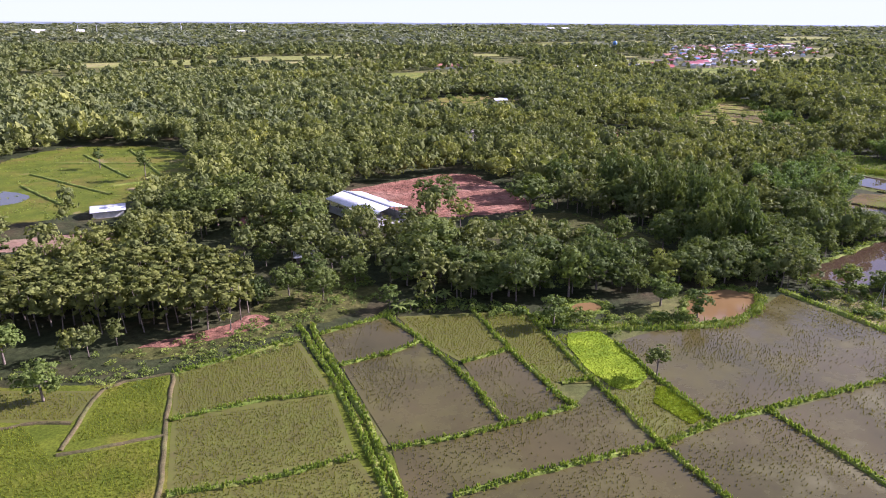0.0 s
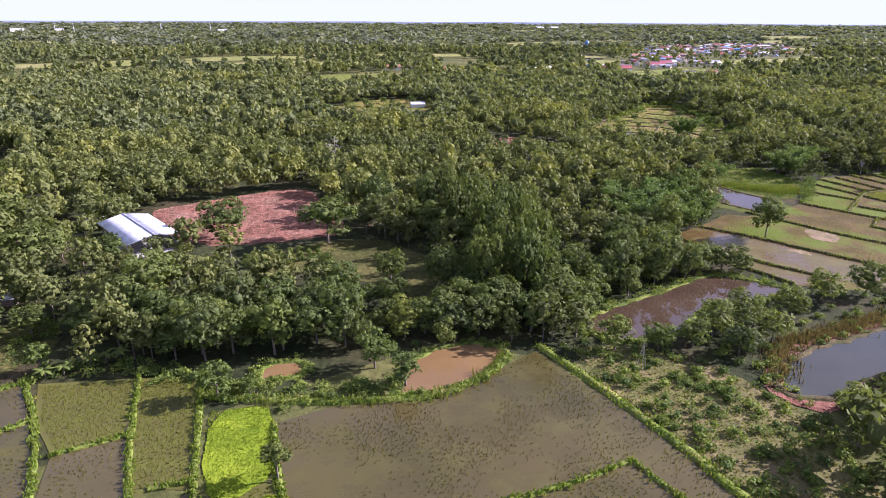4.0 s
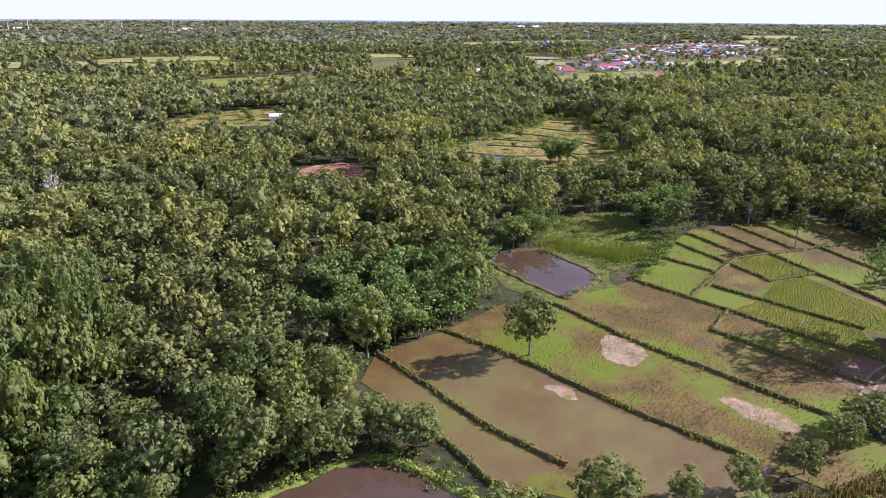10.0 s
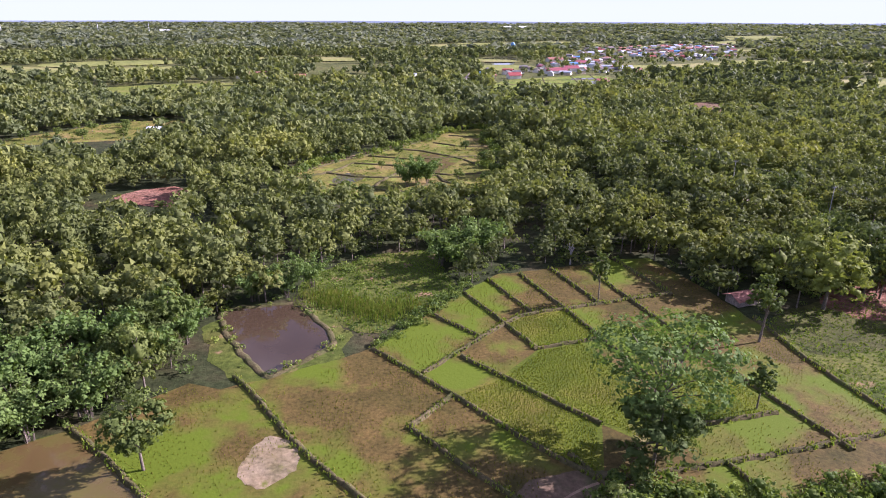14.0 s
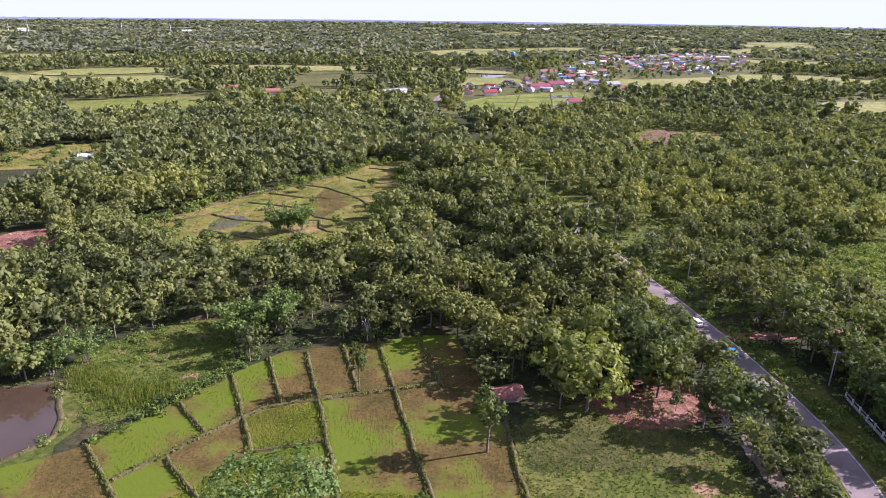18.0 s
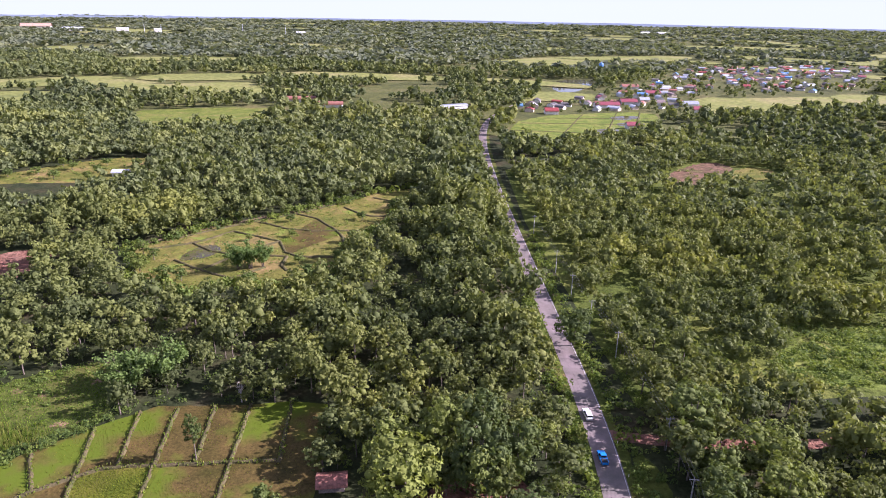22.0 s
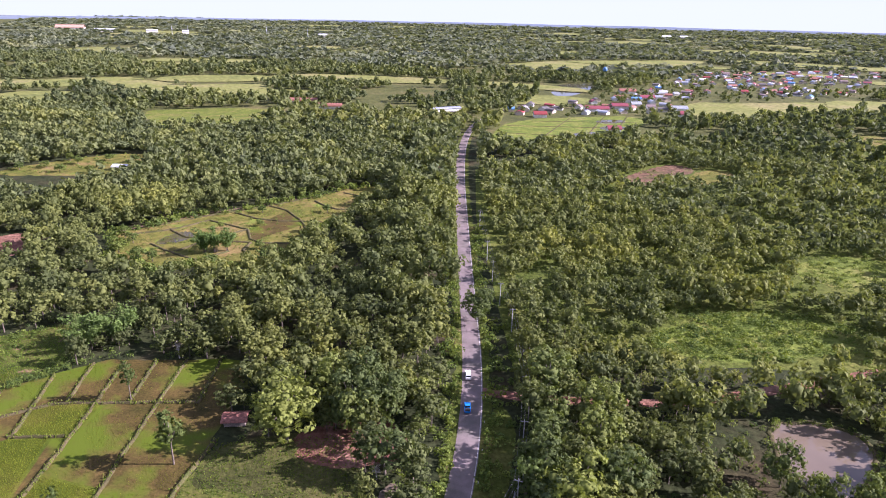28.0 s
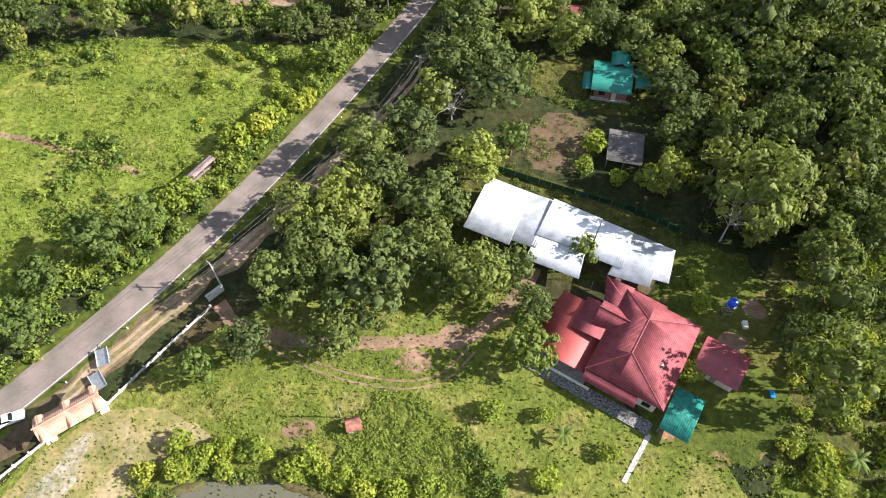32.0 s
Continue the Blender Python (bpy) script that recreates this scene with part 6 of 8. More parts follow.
for k, (x, y) in enumerate(spots):
    m, c = ROOFS[int(vr.integers(0, len(ROOFS)))]
    gable_house(x, y, float(vr.uniform(-30, 30)) + (90 if vr.random() < 0.5 else 0), float(vr.uniform(8, 13)), float(vr.uniform(6, 9)), float(vr.uniform(2.2, 3.0)), float(vr.uniform(1.6, 2.6)), wall_white if vr.random() < 0.6 else wall_cream, m,
                "village house with a %s roof" % c, "house", "village houses", wave=2.0, windows=False, name="village_house")
for x, y, w, d, m, c in ((342, 903, 26, 13, roof_pink, "pinkish red"), (366, 937, 18, 12, roof_pink, "pinkish red"), (374, 1098, 22, 14, roof_rust, "rusty red"), (364, 771, 12, 8, roof_pink, "pinkish red"), (399, 1032, 18, 12, roof_pink, "pinkish red"),
                         (432, 940, 18, 10, roof_zinc, "grey zinc"), (287, 837, 13, 9, roof_red_flat, "dark red"), (435, 897, 10, 8, roof_pink, "pinkish red"), (14, 837, 34, 9, roof_rust, "rusty brown"), (59, 808, 30, 8, roof_rust, "rusty brown")):
    gable_house(x, y, 18, w, d, 3.4, 2.8, wall_white, m, "large building with a %s roof" % c, "house", "village houses", wave=2.0, windows=False, name="village_house")
tower = thing("water_tower", 336, 1300, 0, "pale blue village water tower", "water tower")
for x in (-2, 2):
    for y in (-2, 2):
        tube_part("leg", tower, steel, [(x, y, 0), (x * 0.8, y * 0.8, 12)], (0.3, 0.3), 5)
tube_part("tank", tower, roof_blue, [(0, 0, 11.5), (0, 0, 12), (0, 0, 17), (0, 0, 19)], (2.5, 3.8, 3.8, 0.2), 12)
factory = thing("factory_hall", -1690, 2300, 33, "long factory hall with a salmon-pink roof on the plain", "factory")
box_part("wall", factory, wall_white, -48, 48, -20, 20, 0, 14)
for q in (-1, 1):
    sheet("roof_slope", factory, roof_terracotta, (-50, q * 22, 13.5), (50, q * 22, 13.5), (50, 0, 24), (-50, 0, 24), 5.0, 0.1)
for x, y, w in ((-1560, 2330, 70), (-1390, 2380, 40), (-1250, 2390, 24), (-700, 2420, 30), (520, 3300, 60), (600, 3330, 40)):
    gable_house(x, y, 33, w, 18, 9, 4, wall_white, roof_white, "white factory building far off", "factory", "far factory buildings", wave=6, windows=False, name="factory_building")
for x, y in ((-1130, 2150), (-1085, 2175), (-880, 2340), (-700, 2300)):
    t = thing("steel_mast", x, y, 0, "thin pale steel mast far off", "mast", "far masts")
    tube_part("shaft", t, roof_white, [(0, 0, 0), (0, 0, 30)], (1.0, 0.6), 5)
    tube_part("tip", t, roof_white, [(0, 0, 30), (0, 0, 36)], (0.4, 0.2), 4)

# far rise of land; haze painted in as glow, height fitted to the view
V, F = [], []
for k in range(241):
    a = radians(-70 + 0.6 * k)
    h = 17 + 6 * max(0.0, -math.sin(a)) + 2.5 * noise.noise(Vector((a * 9, 0, 0))) + 1.5 * noise.noise(Vector((a * 60, 0, 0)))
    for z in (-5, h):
        V.append((200 + 4800 * math.sin(a), 150 + 4800 * math.cos(a), z))
F = [(2 * k, 2 * k + 2, 2 * k + 3, 2 * k + 1) for k in range(240)]
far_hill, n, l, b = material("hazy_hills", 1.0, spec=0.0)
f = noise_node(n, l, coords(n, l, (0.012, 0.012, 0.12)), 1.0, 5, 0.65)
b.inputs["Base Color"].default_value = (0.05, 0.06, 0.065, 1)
# emission stands in for the haze; the hills are no light source
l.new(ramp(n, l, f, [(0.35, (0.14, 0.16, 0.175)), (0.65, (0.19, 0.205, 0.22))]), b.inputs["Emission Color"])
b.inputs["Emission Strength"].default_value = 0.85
tagged(new("backdrop", mesh_np("backdrop", V, F, far_hill)), "low rise at the horizon with haze painted in as blue-grey glow", "backdrop", kind="structure")

# ---- single trees ----
leaf_woody = leaf_mat("deep_green_leaves", [(0.0, (0.08, 0.115, 0.033)), (1.0, (0.115, 0.148, 0.036))], "random")
leaf_gum = leaf_mat("olive_leaves", [(0.0, (0.125, 0.15, 0.04)), (1.0, (0.165, 0.18, 0.046))], "random")
tr = np.random.default_rng(3)


def tree_kind(name, h, r, n, leaf, mat, low=0.3, count=8, r0=0.22, label="", limbs=5, tall=0.8, flat=2.2, forms=4, core=True):
    """Several forms of one kind of tree, as meshes: (trunk, crown) each."""
    out = []
    for _ in range(forms):
        lobes = broad_lobes(tr, h, r, low, count, tall)
        leafy = leaves(tr, *clumped(tr, n, lobes, 8, 0.045 * r), leaf, 3, flat)
        cv, cf = cored(tr, lobes, leafy, 0.52, 12) if core else leafy
        out.append((mesh_np("trunk", *trunk_arrays(tr, h, r0, lobes, limbs), bark, smooth=True), mesh_np("crown", cv, cf, mat)))
    return name, h, r, out, label


KINDS = {  # height, crown radius, leaves, leaf size
    "broad": tree_kind("broadleaf_tree", 11, 4.6, 2500, 0.225, leaf_tree, 0.06, 22, label="dark green broadleaf tree with a dense rounded crown"),
    "light": tree_kind("young_tree", 8, 3.4, 1800, 0.185, leaf_light, 0.12, 16, label="light yellow-green tree with a loose leafy crown"),
    "tall": tree_kind("slender_tree", 14, 2.6, 1500, 0.21, leaf_woody, 0.22, 18, 0.2, label="slender tree with a narrow crown on a bare trunk", limbs=6),
    "spread": tree_kind("spreading_tree", 18, 8.5, 4600, 0.235, leaf_bamboo, 0.40, 40, 0.3, label="tall spreading tree with an airy feathery light green crown", limbs=14, tall=0.5, forms=1, core=False),
    "dark": tree_kind("dark_tree", 11, 4.6, 2500, 0.225, leaf_woody, 0.06, 22, label="dense dark green tree", forms=2),
    "gum": tree_kind("plantation_tree", 12, 1.9, 520, 0.33, leaf_gum, 0.12, 13, 0.1, label="slim plantation tree with a straight pale trunk"),
}
tree_no = {}


def tree(kind, x, y, h, r, label=""):
    name, h0, r0, forms, lab = KINDS[kind]
    k = tree_no[kind] = tree_no.get(kind, -1) + 1
    t = thing(name, x, y, float(tr.uniform(2.6, 368.8)), label or lab, "tree", "" if kind != "gum" else "rows of plantation trees")
    t.scale = (r / r0, r / r0, h / h0)
    for nm, me in zip(("trunk", "crown"), forms[k % len(forms)]):
        new(nm, me).parent = t
    return t


# by the house, along the road and over the drive: (x, y, crown radius)
TREES_HOUSE = [(400, 215, 4.6), (403, 207, 4.4), (394, 223, 4.4), (384, 225, 4.4), (405, 193, 3.8), (407, 200, 4.2), (349, 154, 4.4), (363, 153, 4.0), (354, 217, 6.2), (365, 196, 6.0), (351, 180, 5.0), (343, 172, 5.0), (337, 152, 4.6), (344, 158, 4.8), (360, 162, 5.6), (366, 174, 4.8), (340, 137, 5.2), (344, 145, 5.2), (354, 138, 6.4), (352, 130, 3.6), (358, 148, 4.8), (373, 148, 5.0), (378, 151, 3.8), (384.0, 145, 3.0), (338, 125, 3.2), (354, 201, 5.4), (368, 222, 5.2), (378, 219, 4.4), (360, 208, 5.0), (349, 165, 4.6), (352, 190, 4.4)]
for x, y, r in TREES_HOUSE:
    tree("broad", x, y, r * 1.9 + 3.0, r * 1.3)
TREES_LIGHT = [(385.5, 136.5, 4.6), (316.8, 211.9, 3.4), (287.8, 207.8, 3.4), (372, 183, 4.2), (366, 146, 3.8), (332, 118, 3.6), (370, 208, 3.0), (297, 126, 4.2), (299, 117, 4.4), (303, 136, 5.4), (307.5, 143, 4.8), (326, 197, 4.2), (410, 225, 5.4), (391, 160, 3.0), (329, 269, 3.0), (327, 232, 3.6), (299.3, 213.8, 1.9), (86.4, 151.6, 4.2), (96.1, 153.5, 3.8), (101.9, 144.1, 3.4), (110.5, 143.9, 3.0), (61.8, 130.4, 3.2), (55.7, 136.6, 3.6), (29.9, 126.2, 3.2), (35, 127.8, 1.6), (-60.6, 97.4, 3.6), (-75, 109.8, 4.0), (-5.1, 134.6, 2.6)]
for x, y, r in TREES_LIGHT:
    tree("light", x, y, r * 1.9 + 1.0, r * 1.08)
TREES_EAST = [(372, 241, 4.6), (381, 239.5, 4.4), (393, 241, 4.8), (397, 250, 5.0), (371, 254, 4.2), (386, 237, 4.2), (374, 228, 3.8), (383, 229, 3.6), (420, 176, 9.0), (416, 194, 5.6), (426, 198, 6.2), (421, 231, 8.0), (435, 239, 7.0), (444, 223, 7.2), (438, 209, 6.8), (431, 212, 5.8), (440, 192, 7.4), (443, 176, 6.2), (443, 161, 5.0), (434, 158, 6.5), (433, 168, 6.0), (434, 144, 7.6), (428, 151, 3.2), (404, 181, 4.0), (344.2, 233.5, 6.8), (327.2, 350.1, 6.4), (288.3, 207.8, 5.4), (314.8, 212.9, 3.8), (314.8, 203.8, 4.0), (357, 307, 8.0), (371, 298, 7.0), (368, 261, 8.6), (359, 229, 6.6), (361, 269, 6.2), (360, 281, 6.0), (359, 292, 5.6), (364, 256, 6.4), (372, 284, 6.8), (378, 270, 6.6), (421, 277, 4.6), (429, 276, 4.8), (436, 284, 4.6), (441, 293, 4.4), (414, 286, 4.4)]
for x, y, r in TREES_EAST:
    tree("broad", x, y, (r * 1.55 + 2.5) * (1.45 if x > 400 else 1.15), r)
TREES_MID = [(123.6, 150.3, 4.6), (131.2, 154.1, 4.8), (134.2, 147, 4.0), (125.5, 142.1, 4.2), (167.7, 171.1, 5.0), (155.1, 166.5, 4.6), (144.2, 159.4, 4.0), (140.1, 186.7, 4.2), (132.1, 184.5, 4.6), (117.9, 145.5, 3.6), (151.2, 129.1, 4.6), (159, 133, 5.0), (135.2, 120.8, 3.4), (143.3, 123, 4.0), (169.5, 132.7, 5.0), (179.9, 135.3, 5.0), (189.3, 139.9, 5.0), (144.1, 185.8, 3.6), (136.1, 188.6, 3.8), (179, 174.4, 2.6), (187.4, 176.1, 2.8), (197.8, 179.7, 3.0), (206, 185.3, 3.2), (230, 200.4, 3.6), (222.4, 192, 4.6), (212.4, 189.9, 4.0)]
for x, y, r in TREES_MID:
    tree("broad", x, y, r * 1.5 + 1.5, r * 0.95)
TREES_WEST = [(78.8, 189.3, 6.0), (79.8, 178.9, 6.0), (78.8, 168.5, 5.0), (75, 199.8, 6.0), (68.4, 208.4, 6.0), (60.1, 217.7, 6.0), (32, 158.4, 5.4), (47.5, 154.2, 5.0), (56.8, 162.5, 4.0), (29.9, 145.9, 4.0), (3.2, 161.5, 8.4), (12.4, 149.1, 5.6), (19.6, 144.9, 6.0), (-17.4, 185.4, 5.4), (-35, 184.4, 8.0), (35.3, 207.3, 8.6), (4.3, 210.4, 7.6), (-62.8, 194.8, 7.6), (-61.8, 212.5, 8.0), (-74.2, 197.9, 6.4), (43.3, 145.9, 6.0), (27.9, 141.8, 5.4), (79.7, 157.1, 5.6), (71, 156.2, 5.4), (94.1, 158.7, 6.4), (-39.1, 160.5, 3.0), (-2, 148, 5.0), (6.2, 153.2, 5.5)]
for x, y, r in TREES_WEST:
    tree("dark", x, y, r * 1.45 + 2.5, r)
for x, y, h, r in ((323.2, 264, 14, 6.8), (309.5, 277, 19, 7.0), (326.5, 281, 6, 3.0), (316.8, 284.4, 17, 6.4), (307.6, 290.7, 18, 6.4), (322, 295, 9, 4.2), (87.4, 167.1, 21.0, 4.5), (91.4, 170.6, 13, 4), (90.3, 179.5, 22.0, 4.5), (94.3, 183, 13.6, 4), (90.3, 191.9, 22.0, 4.5), (94.3, 195.4, 13.6, 4), (86.5, 205.6, 22.0, 4.5), (90.5, 209.1, 13.6, 4), (78.9, 215.3, 21.0, 4.5), (82.9, 218.8, 13, 4), (70.4, 223.9, 20.0, 4.2), (74.4, 227.4, 17.3, 3.7), (68.2, 174, 12, 4.6), (65.3, 212.5, 12, 4.5), (299.4, 286.8, 17, 6.2), (311.7, 274.4, 15, 5.4), (295, 268.5, 19, 9.0), (289.3, 280, 15, 6.0), (77.8, 165.4, 20.0, 4.2), (81.8, 168.9, 17.3, 3.7), (83.6, 175.6, 21.0, 4.5), (87.6, 179.1, 13, 4), (82.7, 188.1, 22.0, 4.5), (86.7, 191.6, 13.6, 4), (78.8, 198.7, 21.0, 4.5), (82.8, 202.2, 13, 4), (72.2, 209.3, 20.0, 4.2), (76.2, 212.8, 17.3, 3.7), (64.3, 222, 20.0, 4.5), (68.3, 225.5, 12.4, 4), (47.8, 228.2, 17, 5.5), (55.8, 176.1, 10, 4.0), (45.5, 165.7, 11, 4.5), (39.3, 176, 9, 3.6), (-20.6, 138.7, 9, 4.0), (-28.8, 140.8, 9, 3.8), (-35, 136.7, 7, 3.0), (-14.4, 148, 8, 3.6), (-24.7, 150.1, 8, 3.4)):
    tree("dark" if x < 100 else "broad", x, y, h, r)
for x, y, h, r in ((244.5, 272.7, 14, 2.2), (273, 252.8, 17, 3.6), (261.3, 228.6, 11, 2.3), (302.2, 230, 9, 1.9), (-110.4, 254.3, 13, 3.0), (-138.4, 274.2, 10, 2.6)):
    tree("tall", x, y, h, r)
tree("dark", 163.8, 213.2, 13.5, 5.0, "lone dark green tree on a paddy bund")
tree("tall", 45.2, 105.5, 8.0, 2.2, "small lone tree beside the bright seedbed")
tree("spread", 241.5, 219.8, 21, 11.5)
tree("dark", 242.0, 217.6, 9.5, 5.0)
tree("dark", 238.6, 212.9, 13.5, 6.4, "dense dark tree below the tall spreading tree")
for x, y, r in ((235.8, 209.1, 1.8), (156.4, 381.5, 3.0), (215.4, 392.7, 2.6), (180, 364.6, 3.0), (188.5, 442.3, 2.6), (148.1, 386.3, 3.2), (220.9, 454.3, 2.8), (164.3, 434.2, 3.4), (180.5, 454.3, 3.2), (194.9, 476, 3.6), (207.2, 499.6, 3.4), (227.9, 422.2, 3.4), (231.1, 398.2, 3.6), (225.6, 377.6, 3.8), (206.3, 367.6, 3.4), (174.4, 363, 3.8), (158.7, 369.3, 3.4), (231.1, 472.1, 3.4), (198.6, 422.2, 2.2), (182.7, 412.2, 2.0), (-10.5, 477.7, 3.2), (1.8, 487.6, 3.0), (12.2, 503.4, 3.6), (0.3, 509.3, 3.4), (24.6, 519.2, 3.2), (32.3, 501.4, 3.0), (44.8, 521.1, 3.4), (58.5, 507.4, 3.2), (17.8, 481.7, 3.4), (38, 485.7, 3.0)):
    tree("light", x, y, r * 1.8, r)
for k in range(20):
    for j in range(13):
        x, y = -113 + 4.2 * k + float(tr.uniform(-0.6, 0.6)) + 0.6 * j, 118.1 + 3.9 * j + float(tr.uniform(-0.6, 0.6)) + 0.35 * k
        if inside(np.array([[x, y]]), plantation)[0]:
            tree("gum", x, y, float(tr.uniform(11.5, 13.0)), float(tr.uniform(2.4, 3.1)))


# bamboo: arching stems with feathery leaves
def bamboo_meshes(n=12, h=11):
    stems, P, N = [], [], []
    for _ in range(n):
        a, lean = tr.uniform(0, 6.28), tr.uniform(0.25, 0.62)
        hh = h * tr.uniform(0.75, 1.1)
        base = np.array((math.cos(a), math.sin(a), 0)) * tr.uniform(0.1, 0.7)
        way = [base + np.array((math.cos(a) * lean * hh * s * s, math.sin(a) * lean * hh * s * s, hh * (s - 0.28 * s ** 3))) for s in (0, 0.25, 0.5, 0.75, 1.0)]
        stems.append(tube([tuple(p) for p in way], [0.06, 0.06, 0.05, 0.035, 0.015], 4))
        s = tr.uniform(0.3, 1.02, 170)
        C = np.array([np.interp(s, (0, 0.25, 0.5, 0.75, 1.0), [p[i] for p in way]) for i in range(3)]).T
        d = tr.normal(size=(170, 3))
        P.append(C + d * (0.75 - 0.35 * s)[:, None])
        N.append(d / np.linalg.norm(d, axis=1)[:, None] + np.array((0, 0, 0.6)))
    P, N = np.concatenate(P), np.concatenate(N)
    cv, cf = leaves(tr, P, N / np.linalg.norm(N, axis=1)[:, None], 0.27, 3, 0.9)
    return [mesh_np("cane", *c, bark) for c in stems] + [mesh_np("foliage", cv, cf, leaf_bamboo)]


BAMBOO = [bamboo_meshes() for _ in range(3)]
for k, (x, y, s) in enumerate(((139, 234.3, 1.1), (149.1, 226.3, 1.0), (133, 226.3, 1.1), (133, 217.1, 1.0), (142, 246.6, 1.1), (143.1, 220.2, 0.9), (153.1, 243.3, 1.0), (212.6, 292.7, 1.1), (218, 299.4, 1.1), (171.5, 275.1, 0.8), (163.9, 273.1, 0.8), (176.2, 281.5, 0.8), (125.4, 220.8, 1.0), (126.3, 236.2, 1.1), (208, 296, 0.9), (134, 242.5, 1.0), (156, 252.3, 0.8), (199, 382.6, 1.1), (202.8, 385.7, 0.9), (195.2, 380.6, 0.9))):
    t = thing("bamboo_clump", x, y, k * 67.0, "arching feathery green bamboo clump", "bamboo", "bamboo at the paddy edge")
    t.scale = (s * 1.2, s * 1.2, s * 1.15)
    for me in BAMBOO[k % 3]:
        new(me.name.split(".")[0], me).parent = t


def frond_plant(name, x, y, h, n, length, droop, wide, label, category, mat, group=""):
    """A stem with a crown of bent fronds: palms and bananas."""
    t = thing(name, x, y, float(tr.uniform(2.6, 368.8)), label, category, group)
    tube_part("stem", t, bark, [(0, 0, -0.1), (0.1, 0, h * 0.5), (0, 0.1, h)], (0.16, 0.13, 0.1), 6)
    for k in range(n):
        a, up = 2 * math.pi * k / n + float(tr.uniform(-0.2, 0.2)), float(tr.uniform(0.3, 0.9))
        V, F = [], []
        for j in range(7):
            s = j / 6
            c = Vector((math.cos(a) * length * s, math.sin(a) * length * s, h + length * (up * s - droop * s * s)))
            w = wide * math.sin(math.pi * min(0.97, 0.12 + 0.85 * s))
            p = Vector((-math.sin(a), math.cos(a), 0)) * w
            V += [c - p - Vector((0, 0, w * 0.5)), c, c + p - Vector((0, 0, w * 0.5))]
        F = [(3 * j + q, 3 * j + q + 1, 3 * j + q + 4, 3 * j + q + 3) for j in range(6) for q in (0, 1)]
        ob = new("frond", mesh_np("frond", V, F, mat))
        ob.parent = t
    return t


for x, y in ((439, 133), (361, 246), (364, 249), (367, 245), (358, 250), (371, 248), (144.3, 126.1), (155.1, 121)):
    frond_plant("palm", x, y, float(tr.uniform(2.5, 4.5)), 11, 2.6, 0.75, 0.28, "small palm with arching green fronds", "palm", leaf_light)
for x, y in ((-0.5, 134), (3.1, 136.6), (7.2, 139.7), (10.9, 141.3), (14.5, 142.8), (-3.1, 132.5), (5.2, 138.2), (187.4, 172.1), (170.5, 162.9), (393.5, 124.5)):
    frond_plant("banana_plant", x, y, float(tr.uniform(1.4, 2.4)), 8, 2.0, 0.7, 0.36, "banana plant with broad torn green leaves", "banana plant", leaf_light)

# ---- woods ----
SPINE = [(-55.5, 136.7), (47.4, 147), (145.1, 195.9), (230.1, 271.7), (330, 290), (370, 220), (390, 140)]
keep_clear = [p for _, p in CLEARINGS.values()] + [p for _, p in PONDS.values()] + [p for _, p in PADDIES_A + PADDIES_B] + FAR_FIELDS
open_south = [(-75, 40), (-71.9, 109.8), (-42.2, 113.9), (-20.6, 128.3), (-6.2, 134.6), (82.6, 144.5), (91.2, 148.3), (130.4, 64), (60, 20)]
placed_zone = [(330, 205), (318, 140), (296, 112), (290, 60), (450, 60), (450, 128), (428, 140), (412, 168), (408, 228), (350, 228), (340, 205)]
VILLAGE = [(240, 815), (330, 815), (440, 870), (560, 1000), (680, 1120), (770, 1330), (880, 1690), (500, 1510), (440, 1330), (380, 1170), (290, 990)]
BUILT = [(-17.4, 206.3, 15), (-102, 205.2, 7), (-55.6, 182.3, 7), (-35, 157.4, 5), (278.2, 270.9, 6), (51.3, 498.5, 9), (385, 250, 10), (378, 232, 6), (390, 210, 9), (396, 189, 6), (311, 159, 4), (240.6, 218.9, 8), (316, 106, 8), (-41.2, 222.9, 4)]


def free(P, margin_road=5.5, spur=3.2):
    ok = np.ones(len(P), bool)
    for poly in keep_clear:
        xs, ys = [p[0] for p in poly], [p[1] for p in poly]
        near = np.nonzero((P[:, 0] > min(xs)) & (P[:, 0] < max(xs)) & (P[:, 1] > min(ys)) & (P[:, 1] < max(ys)))[0]
        ok[near[inside(P[near], poly)]] = False
    ok &= line_dist(P, ROAD) > margin_road
    ok &= line_dist(P, SPUR) > spur
    for x, y, r in BUILT:
        ok &= np.hypot(P[:, 0] - x, P[:, 1] - y) > r
    return ok


def seen(P):
    """Which points fall in the camera's view along its path, with a margin."""
    x, y = P[:, 0], P[:, 1]
    return (x > np.minimum(-0.72 * y - 45, 340 - 1.2 * (y - 100))) & (x < np.maximum(np.maximum(230 + 0.70 * (y - 137), 298 + 0.52 * (y - 155)), 385 + 0.37 * (y - 90)) + 50)


def jitter_grid(rng, x0, x1, y0, y1, step):
    X, Y = np.meshgrid(np.arange(x0, x1, step), np.arange(y0, y1, step))
    return np.c_[X.ravel(), Y.ravel()] + rng.uniform(-0.45, 0.45, (X.size, 2)) * step


def lump(P, scale, z=0.0):
    return np.array([noise.noise(Vector((x * scale, y * scale, z))) for x, y in P])


rng = np.random.default_rng(11)


def along(line, n, width, closed=False):
    pts = np.array(steps(list(line) + (list(line[:1]) if closed else []), 0.5))
    return pts[rng.integers(0, len(pts), n)] + rng.normal(0, width, (n, 2))


def within(poly, n):
    xs, ys = [p[0] for p in poly], [p[1] for p in poly]
    q = np.c_[rng.uniform(min(xs), max(xs), n * 3), rng.uniform(min(ys), max(ys), n * 3)]
    return q[inside(q, list(poly))][:n]


